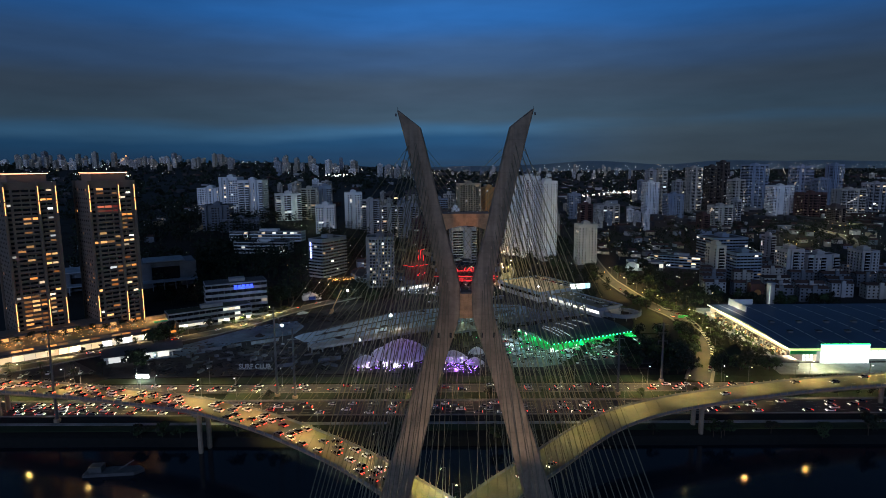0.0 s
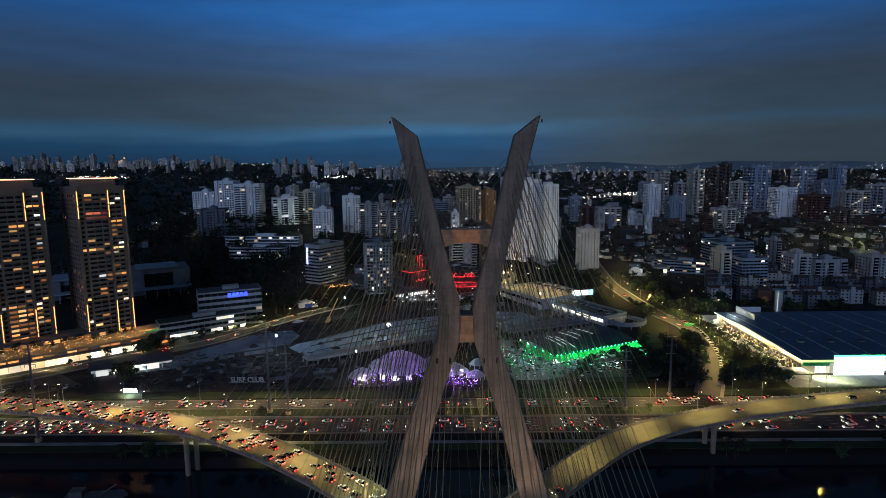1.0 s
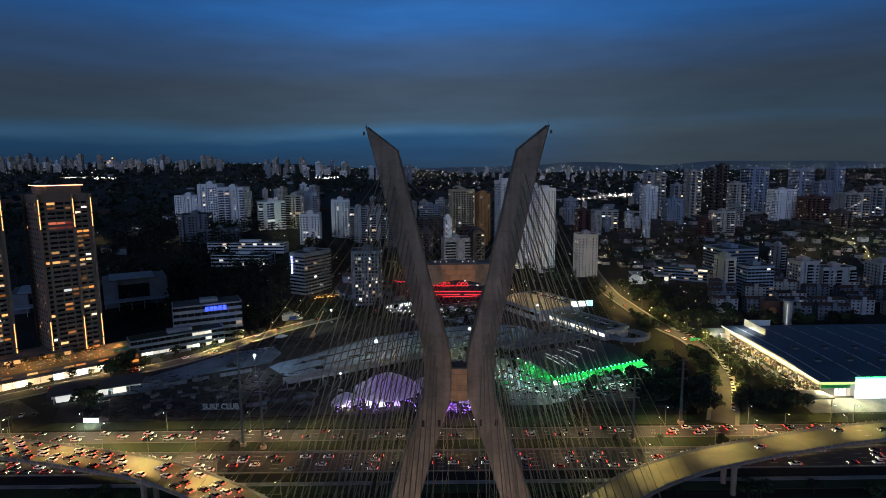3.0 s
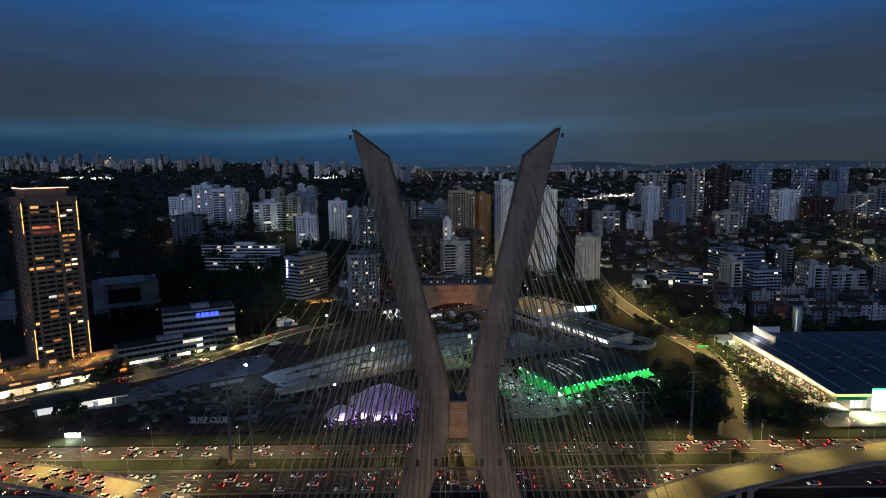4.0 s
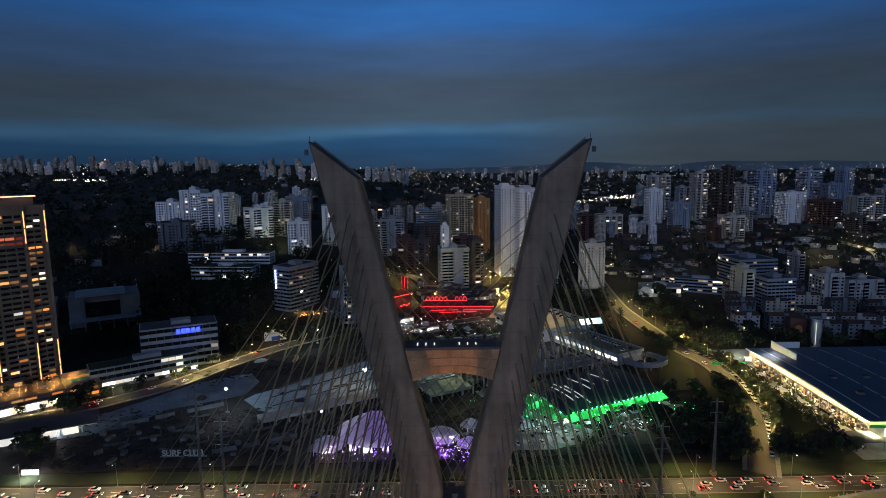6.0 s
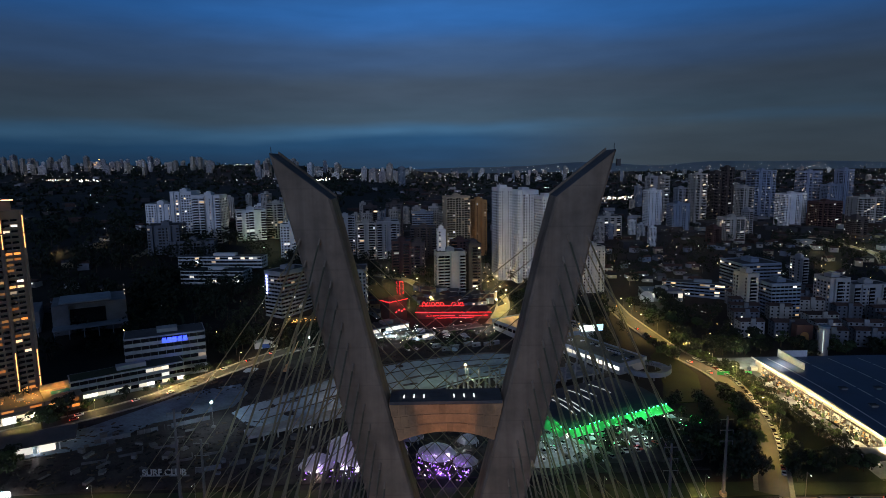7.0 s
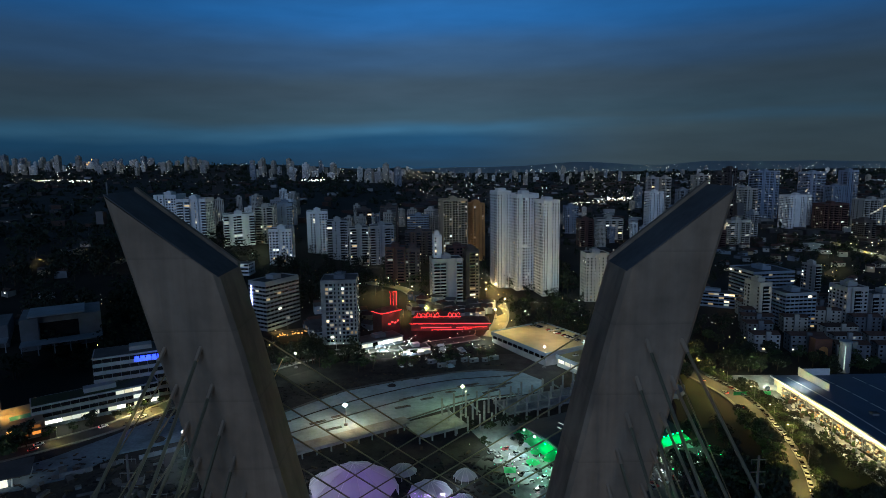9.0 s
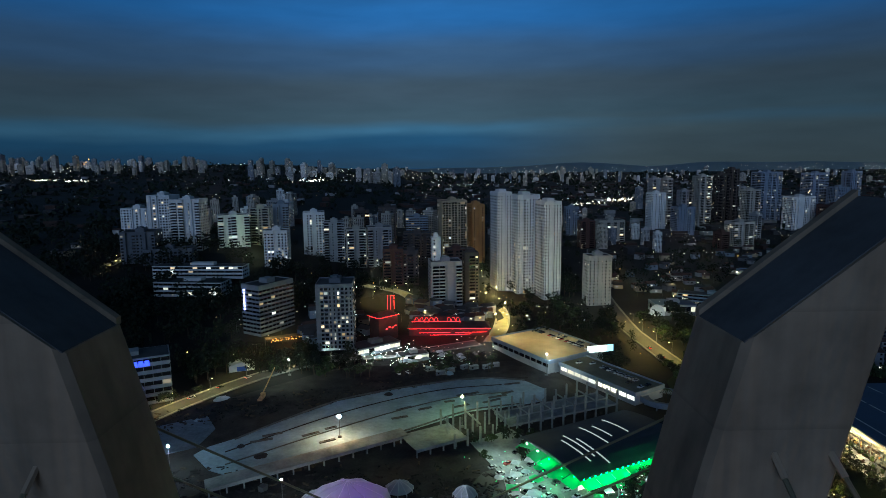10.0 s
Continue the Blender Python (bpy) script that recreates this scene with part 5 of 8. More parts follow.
def clutter():
    """Huts, pipes, spoil heaps and stacked material on the site."""
    r = random.Random(31)
    for i in range(34):
        x, y = r.uniform(-165, -60), r.uniform(326, 372)
        s = thing("material_stack", x, y, 5.5, r.uniform(0, 180), "stack of building material under a sheet", "stack", "site clutter")
        k = Kit()
        w, d, h = r.uniform(2, 6), r.uniform(1.2, 3), r.uniform(0.6, 2.2)
        k.prism([(-w / 2, -d / 2), (w / 2, -d / 2), (w / 2, d / 2), (-w / 2, d / 2)], 0, h, r.choice((DARKCONC, DIRT, STEEL, DULL)))
        part("load", k, s)
        k = Kit()
        k.box(-w / 2 - 0.1, w / 2 + 0.1, -d / 2 - 0.1, d / 2 + 0.1, h + 0.004, h + 0.12, DARKCONC)
        part("sheet", k, s)
    for i in range(9):
        x, y = r.choice(((-112, 384), (-70, 398), (-20, 470), (20, 500), (-95, 452))) if i < 5 else (r.uniform(-160, -80), r.uniform(380, 470))
        x, y = x + r.uniform(-6, 6), y + r.uniform(-5, 5)
        k = Kit()
        R, H, n = r.uniform(2.5, 5), r.uniform(1.2, 2.8), 14
        ring = [[(x + R * q * math.cos(a * math.tau / n) * r.uniform(0.85, 1.15), y + R * q * math.sin(a * math.tau / n) * r.uniform(0.85, 1.15), 5.4 + H * (1 - q) ** 0.8 * r.uniform(0.85, 1.1)) for a in range(n)] for q in (1, 0.7, 0.4, 0.15)]
        k.add([p for row in ring for p in row], [(j * n + i2, j * n + (i2 + 1) % n, (j + 1) * n + (i2 + 1) % n, (j + 1) * n + i2) for j in range(3) for i2 in range(n)] + [tuple(3 * n + q for q in range(n))], SANDM if i % 2 else DIRT)
        tagged(part("earth_mound", k), "heap of excavated earth on the building site", "heap", "spoil heaps")
    for i in range(7):
        x, y = 4 + i * 7.5 + r.uniform(-2, 2), 500 + i * 2.2 + r.uniform(-6, 6)
        h = thing("site_hut", x, y, land(x, y) + 0.6, r.uniform(10, 40), "grey portable site cabin with flat roof", "cabin", "site cabins")
        k = Kit()
        k.box(-3, 3, -1.3, 1.3, 0, 2.6, DULL)
        part("body", k, h)
        k = Kit()
        k.box(-3.1, 3.1, -1.4, 1.4, 2.604, 2.75, PALEROOF)
        part("roof", k, h)
        k = Kit()
        k.box(-2, -1, -1.36, -1.304, 1.0, 2.0, GLASS)
        part("window", k, h)
    for i in range(26):
        palm(r.uniform(-55, 55), r.uniform(488, 520), r.uniform(0.8, 1.2))
    # a small crane
    c = thing("mobile_crane", -93, 462, 5.5, 0, "small mobile crane with a raised jib", "crane")
    k = Kit()
    k.box(-1.3, 1.3, -4, 4, 0.7, 1.8, COFFER)
    k.box(-1.2, 1.2, 2, 3.8, 1.804, 3.0, COFFER)
    part("chassis", k, c)
    for sx in (-1.1, 1.1):
        for sy in (-3, 0, 3):
            k = Kit()
            k.tube((sx - 0.2, sy, 0.6), (sx + 0.2, sy, 0.6), 0.6, RUBBER, 8)
            part("wheel", k, c)
    k = Kit()
    k.tube((0, -1, 2), (9, -2, 20), 0.45, COFFER, 6, 0.25)
    part("jib", k, c)


clutter()


def rubble():
    r = random.Random(88)
    k = Kit()
    for i in range(1900):
        if i % 3 == 0:
            x, y = r.uniform(-185, -70), r.uniform(322, 385)
        elif i % 3 == 1:
            t = r.random()
            x, y = -150 + 190 * t + r.uniform(-14, 14), 425 + 88 * t + r.uniform(-14, 14)
        else:
            x, y = r.uniform(-70, 40), r.uniform(352, 372) + 0.35 * (r.uniform(-70, 40))
        a, w, d, h = r.uniform(0, 3.14), r.uniform(0.3, 1.9), r.uniform(0.2, 0.7), r.uniform(0.1, 0.7)
        c, s = math.cos(a), math.sin(a)
        k.prism([(x + c * u - s * v, y + s * u + c * v) for u, v in ((-w, -d), (w, -d * 0.8), (w * 0.8, d), (-w, d * 0.7))], 5.45, 5.55 + h, r.choice((DIRT, DIRT, DIRT, WOODY, GROUNDM)))
    tagged(part("rubble", k), "rubble, timber and ruts strewn over the building site", "rubble", "", "stuff")


rubble()


def plaza():
    """Shade tents, trees and parked cars before the lit shops."""
    r = random.Random(41)
    for i in range(12):
        x, y = r.uniform(-40, 34), r.uniform(514, 536)
        z = land(x, y) + 0.1
        s = thing("market_stall", x, y, z, r.uniform(10, 50), "small market stall under a pale peaked awning", "stall", "market stalls")
        w, d = r.uniform(1.8, 4.2), r.uniform(1.6, 2.6)
        k = Kit()
        k.add([(-w, -d, 2.6), (w, -d, 2.6), (w, d, 2.6), (-w, d, 2.6), (-w * 0.4, 0, 3.9), (w * 0.4, 0, 3.9)], [(3, 2, 1, 0), (0, 1, 5, 4), (2, 3, 4, 5), (1, 2, 5), (3, 0, 4)], r.choice((PALEROOF, WHITEP, BLUEG, TILE)))
        part("awning", k, s)
        for sx in (-w, w):
            for sy in (-d, d):
                k = Kit()
                k.tube((sx * 0.96, sy * 0.96, -0.3), (sx * 0.96, sy * 0.96, 2.58), 0.05, STEEL, 5)
                part("post", k, s)
        k = Kit()
        k.box(-w * 0.8, w * 0.8, -d * 0.3, d * 0.3, 0, 0.9, WOODY)
        part("counter", k, s)
    for row in range(3):
        for i in range(11):
            if r.random() < 0.62:
                x, y = -22 + i * 6.0 + row * 5, 498 + row * 11 + i * 1.8
                car(x, y, land(x, y) + 0.62, r.choice((25, 205)), False)
    for i in range(16):
        tree(r.uniform(-66, 30), r.uniform(500, 545), r.uniform(0.35, 0.6))
    k = Kit()
    for i in range(110):
        x, y = r.uniform(-70, 50), r.uniform(505, 560)
        k.gem((x, y, land(x, y) + r.uniform(2.5, 6)), r.uniform(0.1, 0.3), SPARK)
    for i in range(70):
        k.gem((r.uniform(-50, 4), r.uniform(522, 546), land(-25, 535) + r.uniform(1.5, 5)), r.uniform(0.10, 0.28), LAMPW)
    tagged(part("plaza_lights", k), "scatter of small lamps before the shops", "lights", "", "stuff")
    for x, y, w in ((-44, 528, 7600), (-12, 519, 6200), (18, 528, 6200), (-62, 540, 5000), (44, 548, 7000)):
        lamp("plaza_light", (x, y, land(x, y) + 6), w, (0.95, 0.97, 0.9), 0.4, 150)


def hillside_letters():
    """White standing letters on the slope by the road."""
    cu = bpy.data.curves.new("letters", "FONT")
    cu.body, cu.size, cu.extrude, cu.align_x = "SURF CLUB", 4.1, 0.15, "CENTER"
    cu.offset = 0.09
    tmp = bpy.data.objects.new("letters", cu)
    scene.collection.objects.link(tmp)
    me = bpy.data.meshes.new_from_object(tmp.evaluated_get(bpy.context.evaluated_depsgraph_get()))
    bpy.data.objects.remove(tmp)
    me.materials.clear()
    me.materials.append(BANNER)
    s = thing("letter_sign", -112.5, 331, 6.2, 0, "row of large white standing letters", "sign")
    o = part("letters", me, s)
    o.rotation_euler = (radians(90), 0, 0)
    o.scale = (0.92, 1, 1)
    k = Kit()
    k.box(-10.5, 10.5, 0.2, 0.4, -0.9, -0.05, STEEL)
    part("stand", k, s)


hillside_letters()


# ---- violet marquee ----
def marquee(x, y, R, H, label, mat, turn=0):
    b = thing("marquee", x, y, 5.5, turn, label, "tent")
    n = 10
    k = Kit()
    rings = [(1.0, 0.0), (1.0, 0.30), (0.74, 0.56), (0.40, 0.80)]
    v = [(R * q * math.cos(i * math.tau / n), R * q * math.sin(i * math.tau / n), H * z) for q, z in rings for i in range(n)] + [(0, 0, H)]
    f = [(j * n + i, j * n + (i + 1) % n, (j + 1) * n + (i + 1) % n, (j + 1) * n + i) for j in range(1, 3) for i in range(n)]
    f += [(3 * n + i, 3 * n + (i + 1) % n, 4 * n) for i in range(n)]
    f += [(i, (i + 1) % n, n + (i + 1) % n, n + i) for i in (0, 1, 3)]
    k.add(v, f, mat)
    part("membrane", k, b)
    for i in range(n):
        k = Kit()
        for a, c in zip((0, 1, 2), (1, 2, 3)):
            k.tube(Vector(v[a * n + i]) * 1.004, Vector(v[c * n + i]) * 1.004, 0.14, WHITEP, 5)
        k.tube(Vector(v[3 * n + i]) * 1.004, Vector(v[4 * n]) * 1.004, 0.14, WHITEP, 5)
        part("rib", k, b)
    return b


r0x = random.Random(6)
STAGE = glow("violet tent glow", (0.50, 0.30, 1.0), 4.0, (0.95, 0.85, 1.0), 0.4)
marquee(-27, 346, 18, 14, "large white ribbed marquee glowing violet", TENT)
marquee(-48, 336, 8, 7, "small peaked white marquee", TENT, 12)
marquee(-41, 354, 6, 6, "small peaked white marquee", TENT, 20)
marquee(17, 337, 5.5, 5, "small peaked white marquee", TENT, 8)
marquee(19, 357, 5, 5, "small peaked white marquee", TENT, 31)
marquee(-8, 362, 6, 5, "small peaked white marquee", TENT, 16)
lamp("stage_light", (-38, 347, 9), 1100, (0.95, 0.95, 1.0), 0.5)
lamp("stage_light", (14, 348, 9), 1500, (0.85, 0.9, 1.0), 0.5)
marquee(4, 344, 9, 7, "small white marquee with violet light", TENT, 5)
# violet fill inside and before the tents, added to tint the membranes
lamp("violet_stage_light", (-27, 343, 7.0), 1700, (0.42, 0.14, 1.0), 1.0)
lamp("violet_stage_light", (-33, 325, 5), 14000, (0.30, 0.08, 1.0), 0.6)
lamp("violet_stage_light", (-20, 326, 5), 14000, (0.32, 0.09, 1.0), 0.6)
lamp("violet_stage_light", (6, 330, 6), 11000, (0.34, 0.10, 1.0), 0.6)
lamp("stage_light", (-47, 328, 8), 1500, (1, 0.8, 0.6), 0.6)
# glowing panels added to make the tent openings look bright inside
for i, (x, y, w) in enumerate(((-36, 333, 3.0), (-29, 331, 4.0), (-21, 332, 3.0), (-46, 331, 2.2), (3, 338, 2.5), (9, 339, 2.0))):
    sc = thing("stage_screen", x, y, 5.6, r0x.uniform(-20, 20), "added violet glow panel for the bright opening of a marquee", "screen", "stage screens")
    k = Kit()
    k.box(-w / 2, w / 2, -0.1, 0.1, 0.8, 4.2, STAGE)
    part("panel", k, sc)
    k = Kit()
    k.box(-w / 2, w / 2, 0.104, 0.5, 0, 0.796, STEEL)
    part("base", k, sc)
r0 = random.Random(77)
k = Kit()
for i in range(260):
    x = r0.choice((r0.uniform(-52, -8), r0.uniform(-4, 18)))
    k.gem((x, r0.uniform(323, 340), 5.6 + r0.uniform(0.3, 5)), r0.uniform(0.10, 0.34), LEDP if r0.random() < 0.75 else SPARK)
tagged(part("party_lights", k), "scatter of small violet stage lights", "light", "", "stuff")


# ---- hall with green lights ----
def green_hall():
    b = thing("market_hall", 86, 392, 5.2, 26, "broad hall with dark roof and green lamps along its eaves", "building")
    w, d, h = 66.0, 44.0, 6.0
    k = Kit()
    k.box(-w / 2 + 2, w / 2 - 2, -d / 2 + 2, d / 2 - 2, 0, h, DULL)
    part("wall", k, b)
    k = Kit()
    n = 10
    v = []
    for i in range(n + 1):
        u = -d / 2 + d * i / n
        z = h + 2.6 * (1 - (2 * i / n - 1) ** 2)
        v += [(-w / 2, u, z), (w / 2, u, z), (-w / 2, u, z - 0.5), (w / 2, u, z - 0.5)]
    f = []
    for i in range(n):
        a, c = 4 * i, 4 * i + 4
        f += [(a, a + 1, c + 1, c), (a + 2, c + 2, c + 3, a + 3), (a, c, c + 2, a + 2), (a + 1, a + 3, c + 3, c + 1)]
    f += [(0, 2, 3, 1), (4 * n, 4 * n + 1, 4 * n + 3, 4 * n + 2)]
    k.add(v, f, HALLROOF)
    roof = part("roof", k, b)
    for i, (u, a, c) in enumerate(((-21, -14, 6), (-17, -12, 10), (-14, -18, 4), (-4, -6, 14), (2, -2, 12), (12, -2, 16))):
        k = Kit()
        steps = [a + (c - a) * j / 8 for j in range(9)]
        for q0, q1 in zip(steps, steps[1:]):
            z0, z1 = (h + 2.6 * (1 - (2 * q / d) ** 2) + 0.06 for q in (q0, q1))
            v2 = [(x, q, z + e) for e in (0, 0.1) for x, q, z in ((u, q0, z0), (u + 0.8, q0, z0), (u + 0.8, q1 - 0.25, z1), (u, q1 - 0.25, z1))]
            k.add(v2, [(3, 2, 1, 0), (4, 5, 6, 7), (0, 1, 5, 4), (1, 2, 6, 5), (2, 3, 7, 6), (3, 0, 4, 7)], SKYL)
        part("skylight", k, roof)
    for i in range(22):
        u = -w / 2 + 1.5 + i * 3.0
        k = Kit()
        k.tube((u, -d / 2 - 0.4, h - 0.1), (u, -d / 2 - 0.9, h + 0.5), 0.3, LEDG, 6)
        part("green_lamp", k, b)
    for i in range(8):
        u = -w / 2 + 4 + i * 8.3
        k = Kit()
        k.add([(u - 4, -d / 2 + 1.9, h - 0.6), (u + 4, -d / 2 + 1.9, h - 0.6), (u + 4, -d / 2 - 4.5, h - 2.4), (u - 4, -d / 2 - 4.5, h - 2.4)], [(3, 2, 1, 0)], GREENT)
        k.add([(u - 4, -d / 2 + 1.9, h - 0.7), (u + 4, -d / 2 + 1.9, h - 0.7), (u + 4, -d / 2 - 4.5, h - 2.5), (u - 4, -d / 2 - 4.5, h - 2.5)], [(0, 1, 2, 3)], GREENT)
        part("awning", k, b)
        k = Kit()
        k.box(u - 3.4, u + 3.4, -d / 2 + 1.85, -d / 2 + 1.98, 0.4, 3.2, SHOP)
        part("shop_front", k, b)
    for i in range(7):
        p = b.matrix_basis @ Vector((-w / 2 + 4 + i * 9.6, -d / 2 - 2.4, 6.6))
        lamp("green_light", p, 3200, (0.1, 1.0, 0.3), 0.4)
    for i in range(3):
        p = b.matrix_basis @ Vector((-w / 2 - 15, -16 + i * 15, 8))
        lamp("court_light", p, 6500, (0.85, 1.0, 0.9), 0.4, 150)
    for i in range(4):
        p = b.matrix_basis @ Vector((-w / 2 + 8 + i * 16, -d / 2 - 9, 7))
        lamp("court_light", p, 8500, (0.88, 1.0, 0.9), 0.4, 150)
    um = random.Random(12)
    for i in range(5):
        v = -d / 2 + 3 + i * 8.4
        k = Kit()
        k.add([(-w / 2 + 1.9, v - 3.9, h - 0.6), (-w / 2 + 1.9, v + 3.9, h - 0.6), (-w / 2 - 4.5, v + 3.9, h - 2.4), (-w / 2 - 4.5, v - 3.9, h - 2.4)], [(0, 1, 2, 3)], GREENT)
        k.add([(-w / 2 + 1.9, v - 3.9, h - 0.7), (-w / 2 + 1.9, v + 3.9, h - 0.7), (-w / 2 - 4.5, v + 3.9, h - 2.5), (-w / 2 - 4.5, v - 3.9, h - 2.5)], [(3, 2, 1, 0)], GREENT)
        part("awning", k, b)
        k = Kit()
        k.tube((-w / 2 - 0.4, v, h - 0.1), (-w / 2 - 0.9, v, h + 0.5), 0.3, LEDG if i < 3 else LAMPW, 6)
        part("eave_lamp", k, b)
    for i in range(2):
        lamp("green_light", b.matrix_basis @ Vector((-w / 2 - 2.4, -d / 2 + 6 + i * 14, 6.6)), 2600, (0.1, 1.0, 0.35), 0.4)
    for i in range(18):
        q = b.matrix_basis @ Vector((-w / 2 + 2 + (i % 9) * 5.5, -d / 2 - 14 - (i // 9) * 8, 0.45))
        car(q.x, q.y, q.z, 26 + um.choice((0, 180)), False)
    for i in range(6, 34):
        if i < 18:
            q = Vector((-w / 2 - 5 - (i % 4) * 6.5 + um.uniform(-1, 1), -26 + (i // 4) * 8.5 + um.uniform(-1.5, 1.5), 0.3))
        else:
            q = Vector((-w / 2 + 2 + (i - 22) % 9 * 7.2 + um.uniform(-1, 1), -d / 2 - 8 - (i - 22) // 9 * 6.5 + um.uniform(-1, 1), 0.3))
        t = thing("market_umbrella", *(b.matrix_basis @ q), um.uniform(0, 60), "white and green shade sail on a pole", "umbrella", "shade sails")
        k = Kit()
        k.tube((0, 0, 0), (0, 0, 3.4), 0.07, STEEL)
        part("pole", k, t)
        k = Kit()
        n, R2 = um.choice((4, 4, 6)), um.uniform(2.0, 3.6)
        k.add([(R2 * math.cos(a * math.tau / n), R2 * math.sin(a * math.tau / n), 2.6) for a in range(n)] + [(0, 0, 3.5), (0, 0, 3.35)],
              [(a, (a + 1) % n, n) for a in range(n)] + [((a + 1) % n, a, n + 1) for a in range(n)], um.choice((TENT, GREENT, GREENT, PALEROOF)))
        part("canopy", k, t)
    k = Kit()
    for i in range(90):
        q = b.matrix_basis @ (Vector((-w / 2 - um.uniform(2, 30), um.uniform(-30, 22), um.uniform(2.5, 5))) if i % 2 else Vector((um.uniform(-w / 2, w / 2 + 4), -d / 2 - um.uniform(3, 22), um.uniform(1.5, 5))))
        k.gem(q, um.uniform(0.12, 0.32), um.choice((LEDG, LEDG, SPARK, SPARK)))
    tagged(part("court_lamps", k), "strings of small white and green lamps in the market court", "lights", "", "stuff")
    slab("market_court", [(38, 333), (56, 333), (84, 345), (58, 372), (64, 384), (46, 418), (24, 404), (36, 372)], 5.62, SLAB, "grey paved market court", "pavement")
    for i in range(22):
        q = b.matrix_basis @ Vector((-w / 2 - 4 - (i % 3) * 8 + um.uniform(-1, 1), -24 + (i // 3) * 6 + um.uniform(-0.5, 0.5), 0.43))
        car(q.x, q.y, q.z, 26 + um.choice((90, 270)), False)
    for i in range(16):
        q = b.matrix_basis @ Vector((um.uniform(-w / 2 - 8, w / 2 + 8), -d / 2 - um.uniform(12, 26), 0.2))
        tree(q.x, q.y, um.uniform(0.35, 0.6))


slab("car_park", [(20, 333), (122, 338), (150, 372), (128, 384), (68, 352), (44, 384), (28, 376), (14, 352)], 5.55, ASPHALT, "asphalt car park around the market hall", "car park")
cr = random.Random(8)
for row in range(4):
    for i in range(15):
        if cr.random() < 0.55:
            car(40 + i * 5.6 + row * 2, 338 + row * 7.2 + i * 0.9, 5.56, 8 + 180 * cr.randrange(2), False)


# ---- retail store ----
def big_store():
    b = thing("retail_store", 203.5, 338, 5.2, 0, "very large retail store with blue-grey roof and glowing sign wall", "building")
    W, D, H = 190.0, 112.0, 8.8
    k = Kit()
    k.box(2.4, W, 3, D, 0, H - 0.6, BEIGE)
    part("wall", k, b)
    k = Kit()
    n = 8
    v = []
    for i in range(n + 1):
        y = D * i / n
        z = H + 1.5 * (1 - (2 * i / n - 1) ** 2)
        v += [(0, y, z), (W, y, z), (0, y, z - 0.55), (W, y, z - 0.55)]
    f = []
    for i in range(n):
        a, c = 4 * i, 4 * i + 4
        f += [(a, a + 1, c + 1, c), (a + 2, c + 2, c + 3, a + 3), (a, c, c + 2, a + 2), (a + 1, a + 3, c + 3, c + 1)]
    k.add(v, f + [(0, 2, 3, 1), (4 * n, 4 * n + 1, 4 * n + 3, 4 * n + 2)], BLUEROOF)
    roof = part("roof", k, b)

    def top(y):
        return H + 1.5 * (1 - (2 * y / D - 1) ** 2)
    for i in range(10):
        u = 7 + i * 18.5
        k = Kit()
        for j in range(8):
            y0, y1 = 4 + j * 13, 4 + j * 13 + (13 if i == 0 else 11)
            k.add([(u, y0, top(y0) + 0.1), (u + 0.9, y0, top(y0) + 0.1), (u + 0.9, y1, top(y1) + 0.1), (u, y1, top(y1) + 0.1)], [(0, 1, 2, 3)], MARK)
        part("roof_seam", k, roof)
    for i in range(9):
        for y in (30, 52):
            k = Kit()
            u = 16 + i * 18.5
            k.box(u, u + 3, y, y + 2.4, top(y) - 0.2, top(y) + 1.0, DULL)
            k.box(u - 0.3, u + 3.3, y - 0.3, y + 2.7, top(y) + 1.004, top(y) + 1.2, ROOFM)
            part("roof_vent", k, roof)
    k = Kit()
    k.box(-0.25, W, -0.3, -0.02, H - 1.0, H + 0.25, FASCIA)
    part("front_fascia", k, b, "glowing pale green fascia")
    k = Kit()
    k.box(-0.3, -0.02, -0.3, D, H - 0.7, H + 0.2, WHITEP)
    part("side_fascia", k, b)
    for i in range(12):
        k = Kit()
        k.box(46.4 + i * 12, 58.2 + i * 12, 2.7, 2.98, 1.6, H - 1.4, SIGNW)
        part("front_panel", k, b, "glowing pale front panel")
    k = Kit()
    k.box(18, 46, -1.6, -0.32, 0.4, H + 2.6, SIGNW)
    part("sign_wall", k, b, "glowing white sign wall")
    k = Kit()
    k.box(17.7, 46.3, -1.7, -0.4, H + 2.604, H + 3.1, LEDG)
    part("sign_edge", k, b, "green sign edge")
    k = Kit()
    k.box(2, 17.6, 2.6, 2.98, 4.6, 6.4, GREENT)
    k.box(2, 60, 2.7, 2.96, 6.404, 7.0, GREENT)
    part("green_band", k, b)
    for i in range(4):
        k = Kit()
        k.box(9.5 + i * 2.2, 11.3 + i * 2.2, 2.84, 2.99, 0.3, 4.4, SHOP)
        part("entrance_glass", k, b)
    for i in range(15):
        k = Kit()
        k.tube((0.6, 2 + i * 7, 0), (0.6, 2 + i * 7, H - 0.6), 0.16, STEEL, 8)
        part("column", k, b)
        k = Kit()
        k.gem((1.2, 4 + i * 6.6, H - 1.2), 0.42, LAMPY)
        part("eave_lamp", k, b)
        if i % 2 == 0:
            lamp("eave_light", b.matrix_basis @ Vector((-2.6, 4 + i * 6.6, H - 2.0)), 6500, (1, 0.76, 0.36), 0.4)
    rr = random.Random(3)
    for i in range(48):
        g = thing("garden_stock", *(b.matrix_basis @ Vector((rr.uniform(-6.5, 1.4), rr.uniform(4, 96), 0.15))), rr.uniform(-8, 8), "pallet of garden goods on display under the eaves", "goods", "garden goods")
        k = Kit()
        k.box(-0.9, 0.9, -1.1, 1.1, 0, 0.15, WOODY)
        part("pallet", k, g)
        k = Kit()
        hh = rr.uniform(0.8, 3.2)
